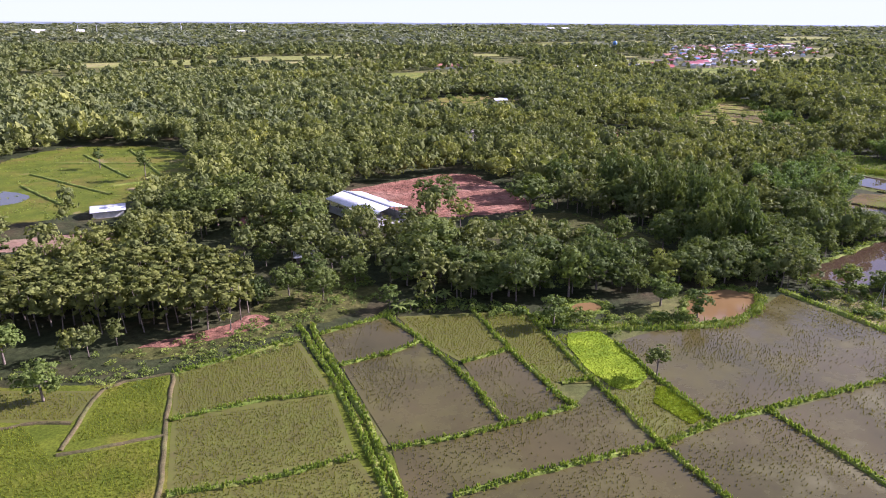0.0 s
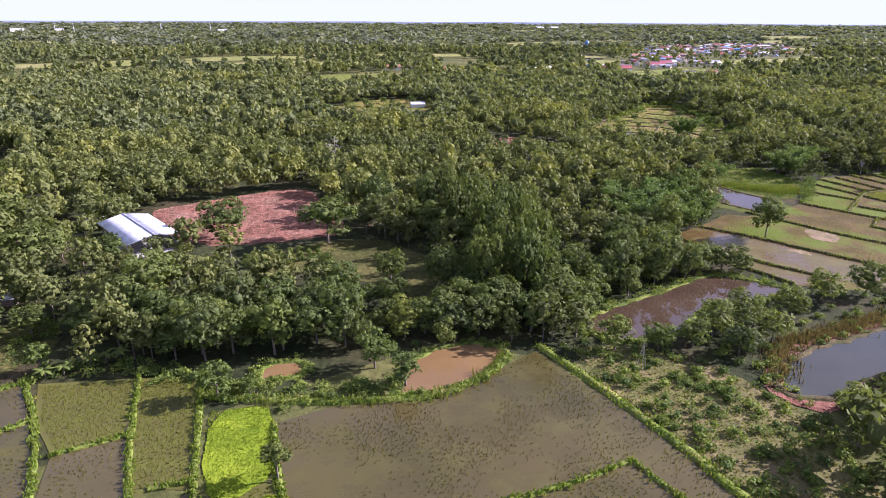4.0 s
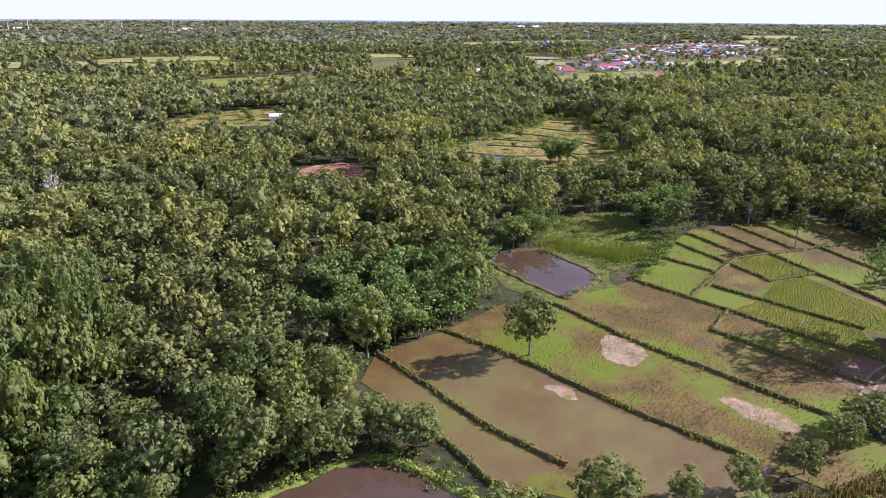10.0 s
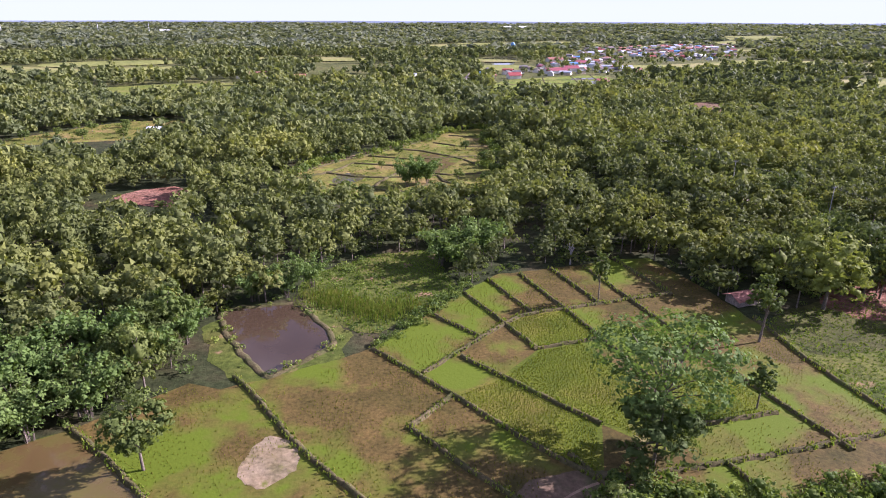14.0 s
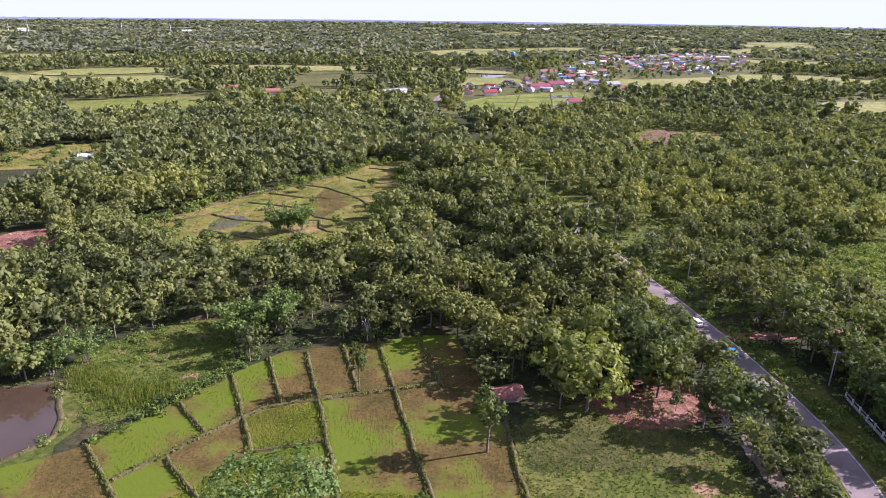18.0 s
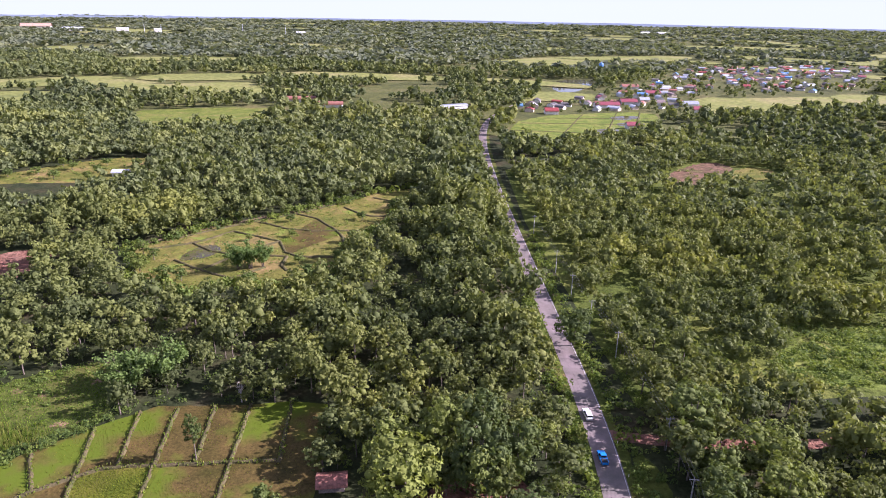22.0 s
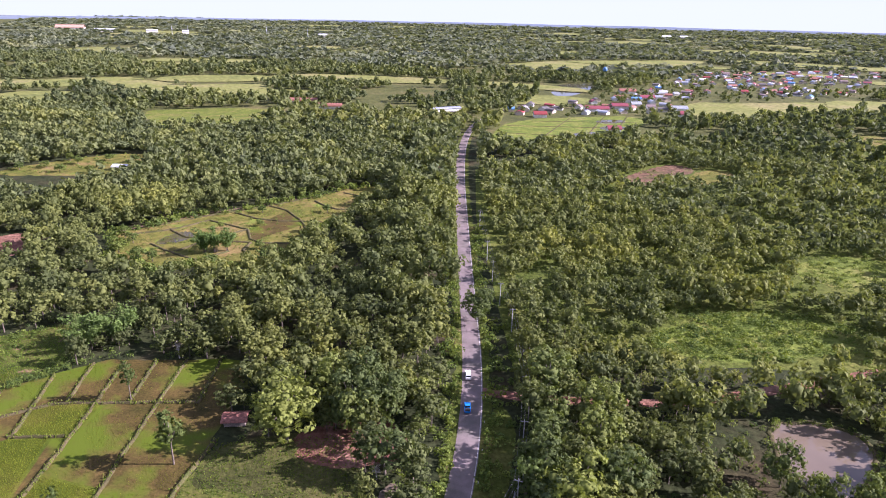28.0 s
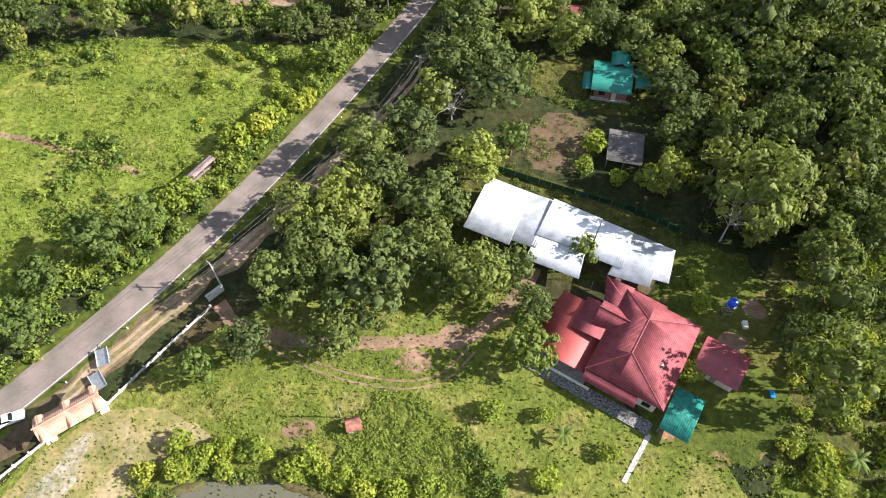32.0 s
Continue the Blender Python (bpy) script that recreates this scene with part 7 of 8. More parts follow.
near_protos, mid_protos, far_leafy, bush_protos = [], [], [], []
for k in range(8):
    h, r = rng.uniform(9, 12.5), rng.uniform(3.2, 4.4)
    lobes = broad_lobes(rng, h, r, rng.uniform(0.1, 0.25), 16)
    near_protos.append(cored(rng, lobes, leaves(rng, *clumped(rng, 620, lobes, 6, 0.2), 0.34, 3, 2.2), 0.54, 6))
    mid_protos.append(cored(rng, lobes, leaves(rng, *crown_points(rng, 120, lobes), 0.6, 3, 2.6), 0.75, 1))
    far_leafy.append(leaves(rng, *crown_points(rng, 46, lobes), 1.2, 3, 3.2))
for k in range(5):
    lobes = [(rng.uniform(-0.6, 0.6), rng.uniform(-0.6, 0.6), rng.uniform(0.3, 0.9), rng.uniform(0.5, 0.8), 0.8) for _ in range(4)]
    bush_protos.append(leaves(rng, *crown_points(rng, 36, lobes), 0.21, 3))
far_protos = [leaves(rng, *crown_points(rng, 10, broad_lobes(rng, 9.5, 4, 0.05, 10)), 2.9, 3, 2.8) for _ in range(8)]

P = jitter_grid(rng, -330, 640, 60, 700, 5.2)
P = P[seen(P)]
keep_clear.append([(-28.4, 440), (59.4, 450.1), (66, 481.8), (-22.6, 476.7)])
keep_clear.append([(414, 296), (444, 302), (430, 280), (418, 284)])
keep_clear.append([(-112, 216), (-97, 214), (-84, 192), (-98, 189)])
keep_clear.append([(262, 955), (312, 955), (332, 1035), (268, 1035)])
keep_clear.append([(88.1, 359.8), (94.4, 348.3), (123.3, 338.8), (121.5, 354.3)])
keep_clear.append([(135, 214), (148.1, 223.2), (194.1, 249.9), (213.4, 278.7), (222.5, 290.1), (265.3, 302.4), (284.2, 224.1), (275.2, 208.1), (235.7, 201), (209.7, 193.1), (184.6, 170.2), (155.1, 176.6)])
keep_clear.append([(155, 261.4), (161.9, 242.1), (174.3, 230.7), (193.2, 247.9), (181.8, 262)])
P = P[free(P) & free(P + (0, 6), 0, 0) & free(P + (0, 12), 0, 0) & ~inside(P, open_south) & ~inside(P, placed_zone) & ~inside(P, mound) & ~inside(P, plantation)]
by_hand = np.array([(t[0], t[1]) for t in TREES_EAST + TREES_MID + TREES_WEST + TREES_LIGHT])
for a, b in by_hand:
    P = P[np.hypot(P[:, 0] - a, P[:, 1] - b) > 3.8]
roadside = [(x + 7.5, y) for x, y in ROAD]
P = P[line_dist(P, roadside) > 7.0]
P = P[(line_dist(P, ROAD) > 10) | (P[:, 1] < 265) | (P[:, 1] > 370)]
P = P[line_dist(P, [(128.4, 134.9), (136.2, 146.1), (157, 155.3), (179.9, 166.3), (197.8, 173.7), (237.6, 186.8)]) > 8.5]
dist, scrub, thin, clump = line_dist(P, SPINE), inside(P, scrub_zone), rng.random(len(P)), lump(P, 0.02)
gap = lump(P, 0.045, 7.0)
ok = np.where(scrub, (thin < 0.97) & (gap < np.where(P[:, 0] < 425, 0.4, 0.22)), (thin < 0.97) & (gap < 0.42))
P, dist, scrub, clump = P[ok], dist[ok], scrub[ok], clump[ok]
n = len(P)
yaw, size = rng.uniform(0, 6.28, n), rng.uniform(0.5, 1.18, n) * (1 + 0.25 * clump)
size = np.where(scrub, size * np.where(P[:, 1] < 400, 1.0, 0.92), size)
west_side = ~scrub & (line_dist(P, ROAD[2:7]) < 40)
size = np.where(west_side, size * 1.3, size)
size = np.where((P[:, 0] > 420) & (P[:, 1] < 270), size * 1.25, size)
sz = size * rng.uniform(0.75, 1.2, n)
tint = np.clip(0.45 + 0.5 * clump + rng.normal(0, 0.17, n), 0, 1)
tint = np.where(scrub, np.clip(tint + 0.1, 0, 1), tint)
pick = rng.integers(0, 8, n)
near, far = dist < 58, dist > 215
front = line_dist(P, [(26.8, 140.7), (68.1, 157.3), (106.8, 177.2), (140.1, 201.9), (155, 246.3)]) < 13
front |= (line_dist(P, [(330, 322), (352, 262), (372, 228)]) < 9) & (P[:, 0] > 342)
front |= line_dist(P, [(145.3, 125.1), (202.3, 143.4), (239.5, 165.4), (269.2, 200.1)]) < 12
front |= line_dist(P, [(405, 236), (450, 215), (452, 150)]) < 16
front &= ~scrub
for i in np.nonzero(front)[0]:
    tree("light" if tint[i] > 0.72 else "dark" if tint[i] < 0.33 else "broad", float(P[i, 0]), float(P[i, 1]), 11 * float(sz[i]), 4.3 * float(size[i]))
near &= ~front
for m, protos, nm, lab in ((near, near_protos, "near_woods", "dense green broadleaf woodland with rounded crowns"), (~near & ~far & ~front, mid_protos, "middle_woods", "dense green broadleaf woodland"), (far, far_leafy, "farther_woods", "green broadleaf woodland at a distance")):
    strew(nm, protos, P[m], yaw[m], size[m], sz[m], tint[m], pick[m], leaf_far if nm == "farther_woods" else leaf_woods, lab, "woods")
tp = join([tube([(0, 0, 0), (0.1, 0, 3), (0, 0.1, 6)], [0.2, 0.16, 0.08], 4)])
m = (dist < 70) & ~front
strew("woodland_trunks", [tp], P[m], yaw[m], size[m], sz[m], np.zeros(m.sum()), np.zeros(m.sum(), int), bark, "grey-brown trunks below the woodland crowns", "trunks")

Q = []
for y0, y1, half, step in ((700, 1300, 1150, 11), (1300, 2300, 1900, 16), (2300, 4600, 3600, 27)):
    q = jitter_grid(rng, 200 - half, 200 + half, y0, y1, step)
    Q.append(np.c_[q, np.full(len(q), step / (9.0 if step < 12 else 8.0))])
for x0, x1 in ((-1100, -330), (640, 1500)):
    q = jitter_grid(rng, x0, x1, 150, 700, 11)
    Q.append(np.c_[q, np.full(len(q), 11 / 10.0)])
Q = np.concatenate(Q)
Q = Q[(np.abs(Q[:, 0] - 200) < 200 + Q[:, 1] * 0.9) & seen(Q)]
ok = free(Q[:, :2], 8) & free(Q[:, :2] + (0, 32), 0) & ~(inside(Q[:, :2], VILLAGE) & (rng.random(len(Q)) < 0.62))
g = lump(Q[:, :2] * (0.5, 1.0), 0.008, 3.0) + 0.5 * lump(Q[:, :2], 0.03, 5.0)
ok &= (g < 0.28) & (rng.random(len(Q)) < 0.9)
Q = Q[ok]
more = within([(120, 850), (235, 850), (262, 960), (262, 1060), (150, 1010)], 110)
Q = np.concatenate([Q, np.c_[more, np.full(len(more), 1.1)]])
n = len(Q)
c = lump(Q[:, :2], 0.006, 9.0)
tint = np.clip(0.45 + 0.5 * c + rng.normal(0, 0.16, n), 0, 1)
s = rng.uniform(0.55, 1.25, n) * np.where(inside(Q[:, :2], VILLAGE), 0.6, 1.0)
yaw2, tall2, pick2 = rng.uniform(0, 6.28, n), np.minimum(Q[:, 2], 1.15) * s * rng.uniform(0.7, 1.3, n), rng.integers(0, 8, n)
m = Q[:, 2] < 1.3
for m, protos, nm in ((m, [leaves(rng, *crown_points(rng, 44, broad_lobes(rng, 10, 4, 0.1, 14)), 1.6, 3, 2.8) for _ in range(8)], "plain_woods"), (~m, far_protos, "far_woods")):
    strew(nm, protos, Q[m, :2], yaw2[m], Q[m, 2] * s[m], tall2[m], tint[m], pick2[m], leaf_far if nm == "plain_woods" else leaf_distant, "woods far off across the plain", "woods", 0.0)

# ---- shrubs ----
SHRUBS = [(389, 190, 3.2), (388, 183, 2.4), (396, 181.5, 2.4), (413, 161, 2.2), (414, 156, 2.2), (311, 153, 3.6), (307, 152, 3.4), (314, 170, 4.0), (318, 175, 3.6), (323, 184, 3.4), (319, 178, 3.2), (334, 106.5, 2.2), (346, 108.5, 2.4), (355, 109.5, 2.8), (338, 107, 2.2), (381, 126, 2.4), (390, 127.5, 1.7), (401, 124, 1.9), (392, 116, 2.6), (413, 141, 2.4), (341, 108, 2.0), (331, 101, 2.0), (361, 109, 2.0), (370, 109.5, 2.4), (375, 111, 2.4), (402, 183, 3.6), (408, 187, 3.6)]
SB = []
for k in range(4):
    lobes = [(float(tr.uniform(-0.55, 0.55)), float(tr.uniform(-0.55, 0.55)), float(tr.uniform(0.35, 0.9)), float(tr.uniform(0.45, 0.65)), 0.85) for _ in range(6)]
    cv, cf = leaves(tr, *crown_points(tr, 420, lobes), 0.11, 3)
    stems = join([tube([(0, 0, -0.05), (x * 0.5, y * 0.5, z * 0.5), (x, y, z)], [0.03, 0.025, 0.01], 4) for x, y, z, _, _ in lobes[:4]])
    SB.append((mesh_np("woody_base", *stems, bark), mesh_np("foliage", cv, cf, leaf_garden)))
sr = np.random.default_rng(17)
CROP = []
for _, me in SB:
    me = me.copy()
    me.materials[0] = leaf_light
    CROP.append(me)
for x, y in along([(330, 99), (338, 105.5), (347, 108), (358, 109), (368, 108), (376, 103)], 26, 1.0):
    SHRUBS.append((float(x), float(y), float(sr.uniform(1.2, 2.4))))
for x, y in within([(424, 90), (428, 128), (430, 170), (450, 175), (452, 90)], 150):
    SHRUBS.append((float(x), float(y), float(sr.uniform(1.3, 2.6))))
for x, y in within([(296, 196), (317.9, 199.8), (324, 190), (312, 160), (300, 178)], 16):
    SHRUBS.append((float(x), float(y), float(sr.uniform(1.0, 2.0))))
for k, (x, y, r) in enumerate(SHRUBS):
    t = thing("shrub", x, y, k * 41.0, "rounded bright green garden shrub", "shrub")
    t.scale = (r, r, r * 0.95)
    for nm, me in zip(("woody_base", "foliage"), SB[k % 4]):
        new(nm, me).parent = t
yellow_petals = plain_mat("yellow_petals", (0.75, 0.50, 0.03), 0.7)
bv, bf = leaves(tr, *crown_points(tr, 70, [(0, 0, 0.6, 0.6, 0.8)]), 0.09, 3)
blossoms = mesh_np("blossoms", bv, bf, yellow_petals)
for u, v, r in ((-17.2, -9.6, 1.0), (-16.6, -12.6, 0.8), (-18.4, -11.4, 0.9)):
    t = thing("flowering_shrub", *at_house(u, v), 40 * r, "small shrub with bright yellow blossom beside the terrace", "shrub")
    t.scale = (r, r, r)
    for nm, me in zip(("woody_base", "foliage", "blossoms"), (*SB[1], blossoms)):
        new(nm, me).parent = t
for k in range(3):
    for j in range(9):
        t = thing("crop_bush", 17.6 + 2.2 * j - 1.0 * k, 186.5 + 1.0 * j + 3.4 * k, 31.0 * j, "dark green bush in a planted row", "shrub", "rows of crop bushes")
        t.scale = (1.0, 1.0, 1.3)
        for nm, me in zip(("woody_base", "foliage"), (SB[(j + k) % 4][0], CROP[(j + k) % 4])):
            new(nm, me).parent = t

B = []


def bushes(P, lo, hi, tall=1.0, hue=0.5, spread=0.25):
    P = np.asarray(P)
    B.append(np.c_[P, rng.uniform(lo, hi, len(P)), np.full(len(P), tall), np.clip(rng.normal(hue, spread, len(P)), 0, 1)])


ROAD_NEAR = ROAD[5:16]
q = along(ROAD_NEAR, 2600, 4.5)
q = q[(line_dist(q, ROAD) > 4.2) & ~((q[:, 1] < 225) & (line_dist(q, [(x + 8, y - 2) for x, y in ROAD]) < 7.5))]
bushes(q, 0.6, 1.9, 1.0, 0.6)
q = along([(326, 206), (318, 172), (310, 152), (300, 134), (288, 112)], 420, 2.0)
bushes(q[line_dist(q, ROAD) > 4.5], 0.9, 2.0, 1.0, 0.8)
q = within(CLEARINGS["roadside_meadow"][1], 1600)
bushes(q[lump(q, 0.06, 4.0) > 0.12], 0.3, 1.2, 0.5, 0.85, 0.2)
bushes(within([(345, 320), (330, 370), (317.9, 420.8), (330, 520), (420, 560), (560, 480), (480, 350), (420, 345)], 2600), 0.5, 1.5, 0.7, 0.65)
bushes(within(scrub_zone, 900), 0.7, 1.7, 0.7, 0.65)
bushes(within(mound, 220), 0.5, 1.5, 0.8, 0.4)
bushes(within(CLEARINGS["farm_clearing"][1], 130), 0.6, 1.6, 0.8, 0.6)
bushes(within(CLEARINGS["shaded_meadow"][1], 60), 0.3, 0.8, 0.6, 0.4)
bushes(within(CLEARINGS["farm_yard"][1], 200), 0.4, 1.2, 0.7, 0.45)
bushes(within(CLEARINGS["valley_field"][1], 260), 0.4, 1.2, 0.6, 0.8)
bushes(within(CLEARINGS["shed_yard"][1], 130), 0.3, 0.9, 0.7, 0.45)
bushes(within(CLEARINGS["cottage_yard"][1], 110), 0.3, 0.9, 0.7, 0.45)
bushes(within(CLEARINGS["kitchen_garden"][1], 110), 0.3, 0.8, 0.7, 0.5)
q = within(CLEARINGS["roadside_meadow"][1], 900)
bushes(q[lump(q, 0.04, 8.0) > 0.08], 0.9, 2.4, 0.65, 0.6, 0.3)
bushes(along(CLEARINGS["valley_field"][1], 420, 2.0, True), 1.0, 2.6, 1.1, 0.55)
bushes(within(CLEARINGS["weedy_ground"][1], 300), 0.5, 1.4, 0.9, 0.95, 0.15)
bushes(along([(372, 203), (384, 202), (398, 204)], 60, 0.6), 0.5, 0.9, 0.9, 0.4)
bushes(along([(378.5, 121), (383, 113), (390, 106), (397, 101)], 90, 1.2), 0.6, 1.4, 0.9, 0.5)
bushes(within([(172.5, 286.9), (188.5, 304.9), (198.9, 295.5), (193.2, 279.8), (181.8, 270)], 40), 0.5, 1.3, 0.8, 0.5, 0.2)
for nm, nn, w in (("brown_channel", 320, 1.4), ("canal", 260, 1.6), ("muddy_pool", 90, 0.9), ("square_pond", 40, 1.0), ("garden_pond", 260, 1.4), ("woodland_pond", 120, 1.4), ("red_pool", 60, 0.8)):
    r = rounded(PONDS[nm][1], 2)
    q = along(r, nn, w, True)
    bushes(q[~inside(q, [((x - np.mean([a for a, _ in r])) * 0.93 + np.mean([a for a, _ in r]), (y - np.mean([b for _, b in r])) * 0.93 + np.mean([b for _, b in r])) for x, y in r])], 0.5, 1.2, 0.8, 0.6)
bushes(along([(194.1, 250.9), (199.7, 259.6), (209.8, 274), (215.2, 286.6)], 110, 1.0), 0.5, 1.2, 1.0, 0.3)
bushes(along([(-71.9, 105.7), (-53.5, 104.6), (-42.2, 109.8), (-30.9, 117), (-22.6, 123.2)], 150, 2.2), 0.4, 1.0, 0.6, 0.65)
bushes(along([(-6.2, 133.5), (14.4, 136.6), (26.8, 130.4), (39.1, 127.3), (57.7, 128.3)], 170, 1.6), 0.5, 1.4, 0.9, 0.5)
bushes(along([(231, 208.4), (255.2, 203.3), (275.2, 208.1), (291.3, 208.8), (309.7, 211.8)], 330, 2.2), 0.8, 2.0, 1.0, 0.45)
bushes(within([(422, 70), (428, 128), (430, 170), (455, 170), (455, 70)], 650), 0.5, 1.3, 0.8, 0.85)
bushes(along([(330, 98), (338, 105), (347, 108), (358, 109), (368, 108), (378, 100)], 60, 1.6), 0.4, 0.8, 0.7, 0.85)
bushes(within(CLEARINGS["wood_edge_grass"][1], 420), 0.6, 2.2, 0.7, 0.65, 0.3)
bushes(within(CLEARINGS["scrub_clearing"][1], 110), 0.5, 1.4, 0.7, 0.85)
bushes(within([(357, 115.4), (362.4, 123.6), (368, 125.8), (374.7, 122), (381.4, 119.2), (379.8, 111.9), (365.3, 107.9), (360, 109.6)], 520), 0.35, 0.95, 0.6, 0.88, 0.15)
bushes(within([(344, 122), (362, 124), (360, 112), (346, 111)], 90), 0.2, 0.6, 0.5, 0.85)
bushes(within([(336, 121), (344, 126), (362, 132), (372, 131), (366, 128), (350, 127)], 110), 0.3, 0.6, 0.5, 0.7)
bushes(along([(333, 118), (338, 113), (345, 109.5), (353, 109)], 60, 0.6), 0.3, 0.7, 0.6, 0.9)
q = jitter_grid(rng, 60, 420, 110, 340, 5.0)
q = q[free(q, 5) & ~inside(q, open_south) & ~inside(q, placed_zone)]
bushes(q, 0.7, 1.6, 0.9, 0.35)
B = np.concatenate(B)
B = B[(line_dist(B[:, :2], ROAD) > 4.0) & seen(B[:, :2])]
for x, y, r in BUILT:
    B = B[np.hypot(B[:, 0] - x, B[:, 1] - y) > min(r, 6)]
fine_bushes = []
for k in range(5):
    lobes = [(rng.uniform(-0.6, 0.6), rng.uniform(-0.6, 0.6), rng.uniform(0.3, 0.9), rng.uniform(0.4, 0.7), 0.8) for _ in range(6)]
    fine_bushes.append(cored(rng, lobes, leaves(rng, *crown_points(rng, 100, lobes), 0.14, 3), 0.7, 1))
big = (line_dist(B[:, :2], [(47.4, 136.6), (145.2, 135.2), (193.1, 168.9), (235.7, 206.1), (289.3, 194.6), (330, 150), (340, 110), (440, 100)]) < 32) & (B[:, 2] > 1.0)
for m, protos, lab in ((big, fine_bushes, "leafy green bushes along banks and roadsides"), (~big, bush_protos, "low green bushes and weeds in tangled clumps")):
    n = int(m.sum())
    strew("undergrowth", protos, B[m, :2], rng.uniform(0, 6.28, n), B[m, 2], B[m, 2] * B[m, 3], B[m, 4], rng.integers(0, 5, n), leaf_shrub, lab, "undergrowth")

# ---- herbs in meadow and garden ----
herb_protos = [leaves(rng, *crown_points(rng, 9, [(rng.uniform(-0.4, 0.4), rng.uniform(-0.4, 0.4), 0.15, rng.uniform(0.3, 0.6), 0.5) for _ in range(3)]), 0.19, 3, 1.2) for _ in range(6)]
H = []
for poly, count, lo, hi, hue in ((CLEARINGS["roadside_meadow"][1], 9000, 0.4, 1.1, 0.75), (CLEARINGS["orchard_grass"][1], 1800, 0.3, 0.8, 0.4), (CLEARINGS["valley_field"][1], 1500, 0.5, 1.2, 0.85), (CLEARINGS["west_paddies"][1], 1200, 0.5, 1.2, 0.8),
                                 (CLEARINGS["side_lawn"][1], 700, 0.25, 0.7, 0.6), (CLEARINGS["weedy_ground"][1], 2200, 0.5, 1.3, 0.7), (CLEARINGS["reed_meadow"][1], 900, 0.4, 0.9, 0.3)):
    q = within(poly, count)
    q = q[lump(q, 0.09, 6.0) + rng.normal(0, 0.25, len(q)) > -0.1]
    H.append(np.c_[q, rng.uniform(lo, hi, len(q)), np.clip(rng.normal(hue, 0.2, len(q)), 0, 1)])
H = np.concatenate(H)
H = H[(line_dist(H[:, :2], ROAD) > 4.2) & ~inside(H[:, :2], [at_house(u, v) for u, v in ((-17, -12), (14, -12), (18, 10), (2, 12), (-12, 12))]) & ~inside(H[:, :2], PONDS["garden_pond"][1])]
n = len(H)
strew("herbs", herb_protos, H[:, :2], rng.uniform(0, 6.28, n), H[:, 2], H[:, 2] * rng.uniform(0.6, 1.2, n), H[:, 3], rng.integers(0, 6, n), leaf_shrub, "low leafy herbs and weeds in the grass", "herbs")

# ---- rice and grass ----
def blades(rng, h, w, k=2):
    V, F = [], []
    for j in range(k):
        a = math.pi * j / k + rng.uniform(-0.3, 0.3)
        c, s = math.cos(a) * w, math.sin(a) * w
        V += [(-c, -s, 0), (c, s, 0), (rng.uniform(-0.4, 0.4) * w, rng.uniform(-0.4, 0.4) * w, h)]
        F.append((3 * j, 3 * j + 1, 3 * j + 2))
    return np.array(V), np.array(F)


rice_protos = [blades(rng, 0.34, 0.09) for _ in range(4)]
R = []
for kind, poly in PADDIES_A + PADDIES_B:
    if kind == "mud":
        continue
    xs, ys = [p[0] for p in poly], [p[1] for p in poly]
    step = {"rice": 0.42, "green": 0.36, "water": 0.55, "mud": 0.9, "dry": 0.75, "tan": 0.85}[kind]
    turn = rng.uniform(-0.4, 0.6)
    span = max(max(xs) - min(xs), max(ys) - min(ys))
    q = jitter_grid(rng, -span, span, -span, span, step)
    X, Y = np.meshgrid(np.arange(-span, span, step), np.arange(-span, span, step))
    q = np.c_[X.ravel(), Y.ravel()] + rng.normal(0, 0.19 if kind in ("rice", "green", "dry") else 0.3, (X.size, 2))
    c, s = math.cos(turn), math.sin(turn)
    q = np.c_[q[:, 0] * c - q[:, 1] * s + np.mean(xs), q[:, 0] * s + q[:, 1] * c + np.mean(ys)]
    q = q[inside(q, poly)]
    q = q[line_dist(q, poly + poly[:1]) > 0.8]
    if kind in ("water", "mud", "dry", "tan"):
        q = q[lump(q, 0.09, 2.0) + rng.normal(0, 0.2, len(q)) > 0.0]
    hue = {"rice": 0.45, "green": 0.68, "water": 0.2, "mud": 0.15, "dry": 0.5, "tan": 0.25}[kind]
    R.append(np.c_[q, np.clip(rng.normal(hue, 0.14, len(q)), 0, 1)])
for bed in ([(29.9, 122.1), (39.1, 124.2), (41.2, 119), (45.2, 107.6), (39, 100.4), (34.9, 103.5)], [(44.2, 102.4), (47.3, 102.4), (49.3, 93.1), (46.2, 91.1), (42.1, 97.3)]):
    q = within(bed, 2600)
    R.append(np.c_[q, np.full(len(q), 1.0)])
R = np.concatenate(R)
n = len(R)
strew("rice_plants", rice_protos, R[:, :2], rng.uniform(0, 6.28, n), rng.uniform(0.7, 1.3, n), rng.uniform(0.6, 1.2, n), R[:, 2], rng.integers(0, 4, n), rice_blade, "young rice in rows in the paddies", "rice", 0.06)

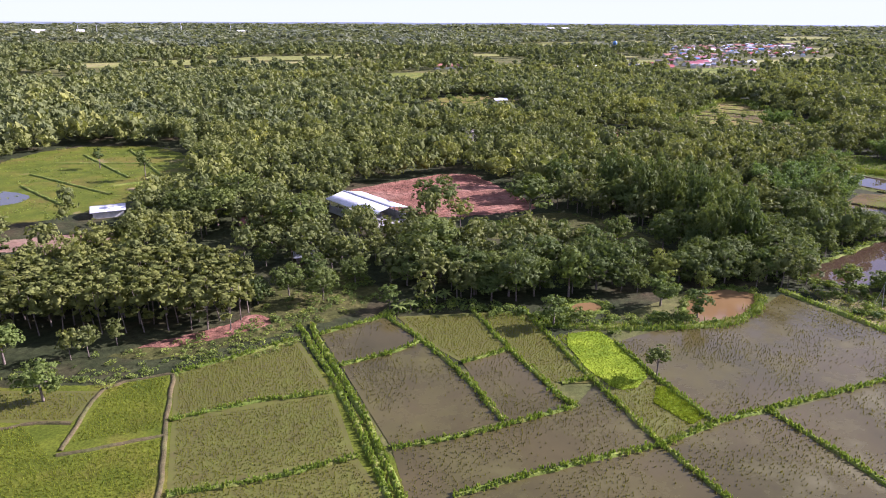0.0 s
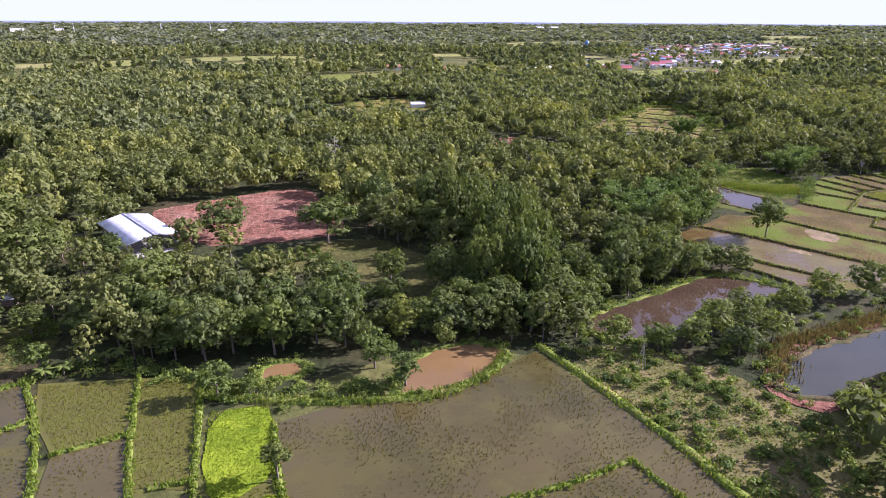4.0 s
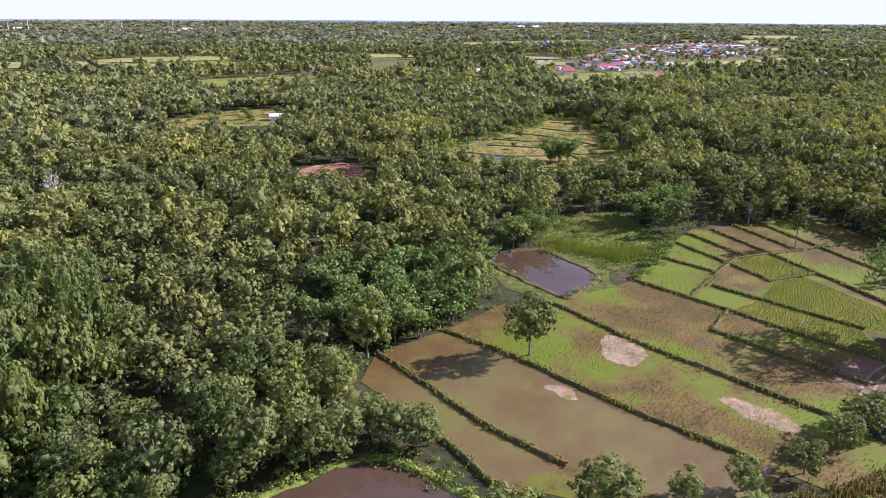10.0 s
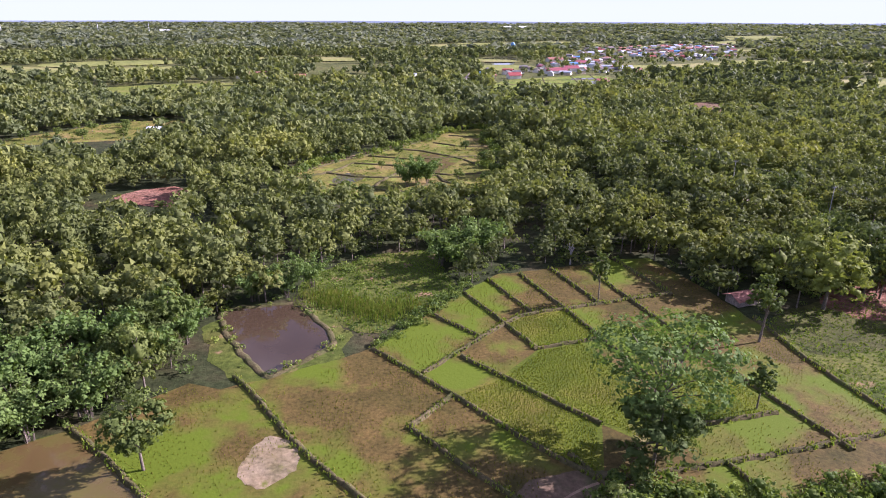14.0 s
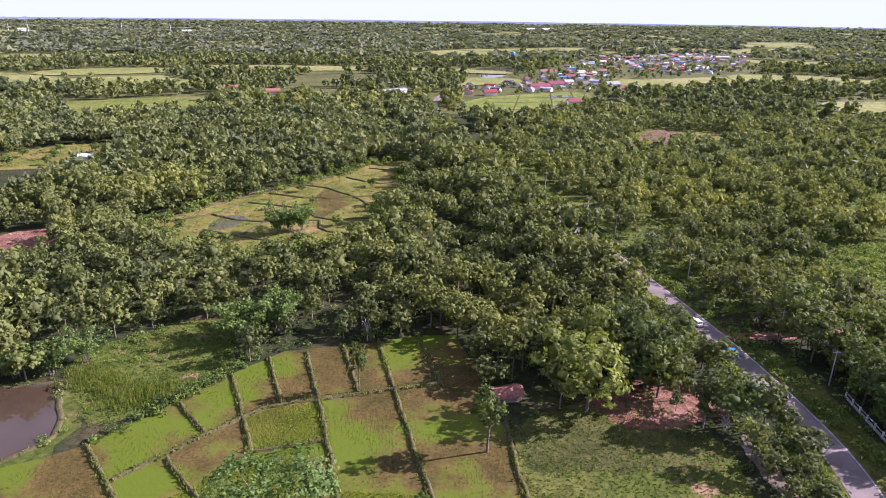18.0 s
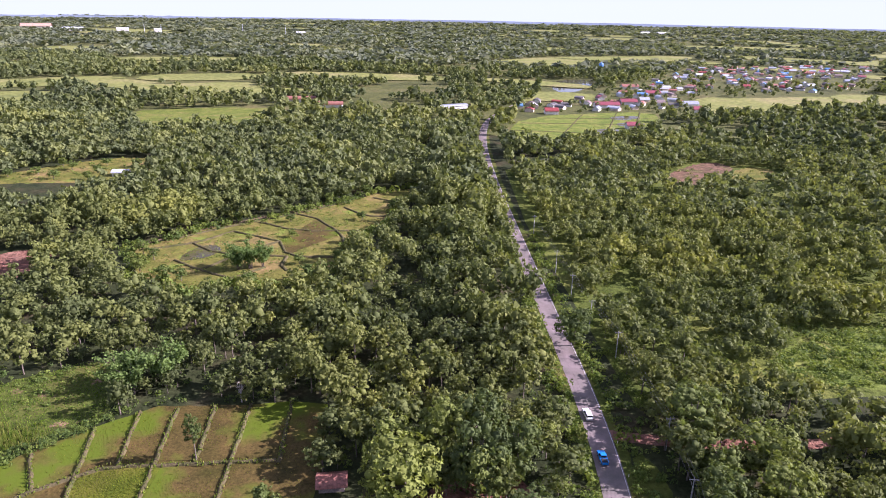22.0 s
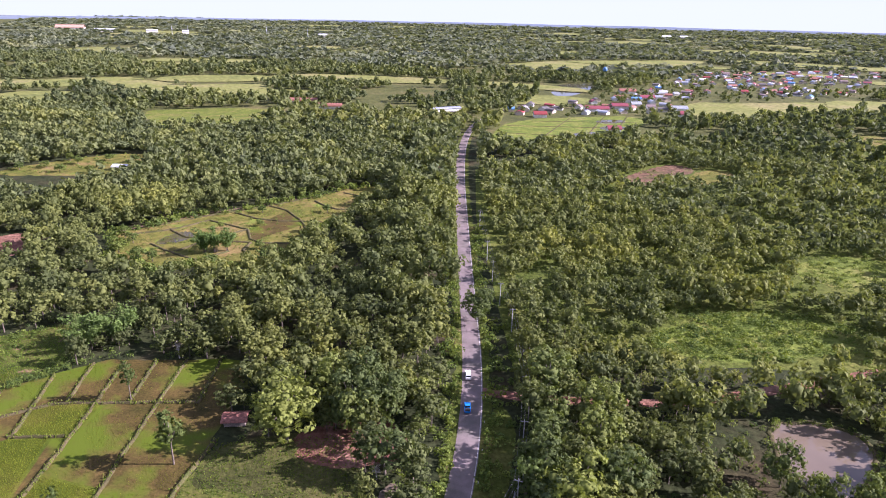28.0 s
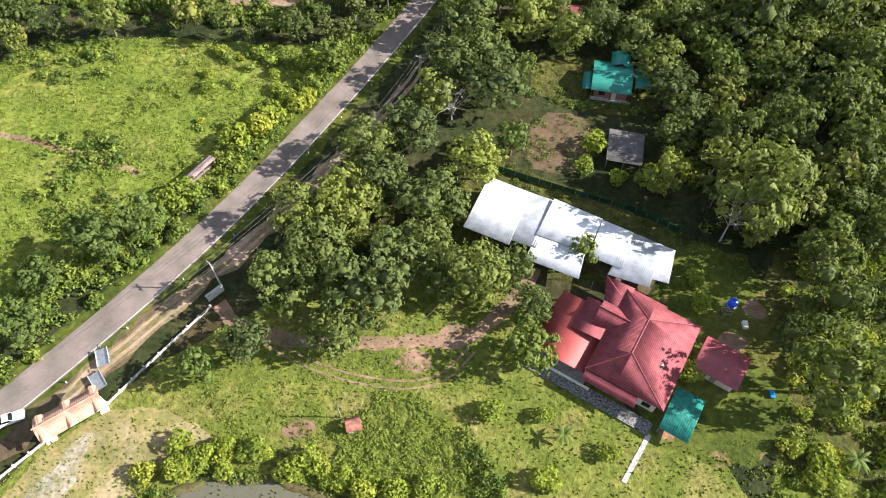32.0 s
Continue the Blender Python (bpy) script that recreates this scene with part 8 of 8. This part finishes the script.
reed = [blades(rng, 1.5, 0.07, 5) for _ in range(6)]
for q, tall, hue, mat, lab in ((along([(128.4, 132.8), (136.2, 146.1), (157, 155.3), (179.9, 166.3), (197.8, 173.7), (237.6, 186.8)], 5200, 1.5), 0.75, 0.55, reed_blade, "brownish dry reeds and tall grass along the canal"),
                               (np.concatenate([along([(178.1, 276.3), (187.5, 271), (194.1, 265.8), (199.8, 271.6)], 1900, 2.6), along(BUNDS_A[-2][1], 400, 0.8)]), 0.9, 0.6, grass_blade, "tall yellow-green reeds by the pond")):
    n = len(q)
    strew("reeds", reed, q, rng.uniform(0, 6.28, n), rng.uniform(0.9, 1.8, n), tall * rng.uniform(0.5, 1.1, n), np.clip(hue + rng.normal(0, 0.25, n), 0, 1), rng.integers(0, 6, n), mat, lab, "reeds", 0.1)

tuft = [blades(rng, 0.5, 0.16, 3) for _ in range(5)]
G = []
for k, pts in BUNDS_A:
    if k != "dry":
        G.append((along(pts, int(10 * sum(math.dist(a, b) for a, b in zip(pts, pts[1:]))), 0.36 if k != "bank" else 0.7), 0.3 if k == "bank" else 0.25, 0.5))
for pts in BUNDS_B:
    G.append((along(pts, int(5 * sum(math.dist(a, b) for a, b in zip(pts, pts[1:]))), 0.4), 0.3, 0.6))
G.append((within(CLEARINGS["reed_meadow"][1], 2500), 0.0, 0.2))
G.append((within(mound, 1500), 0.0, 0.9))
G.append((within(CLEARINGS["roadside_meadow"][1], 9000), 0.0, 0.45))
G.append((within(CLEARINGS["house_garden"][1], 8000), 0.0, 0.55))
G.append((within(CLEARINGS["orchard_grass"][1], 2500), 0.0, 0.4))
q = np.concatenate([np.c_[p, np.full(len(p), z), np.full(len(p), h)] for p, z, h in G])
for z in (0.0, 0.25, 0.3):
    s = q[np.abs(q[:, 2] - z) < 0.01]
    n = len(s)
    low = 0.55 if z == 0.0 else 1.0
    strew("grass_tufts", tuft, s[:, :2], rng.uniform(0, 6.28, n), rng.uniform(0.7, 1.6, n) * (1.3 - 0.3 * low), rng.uniform(0.6, 1.5, n) * low, np.clip(s[:, 3] + rng.normal(0, 0.15, n), 0, 1), rng.integers(0, 5, n), grass_blade, "grass tufts on banks and meadows", "grass", z)
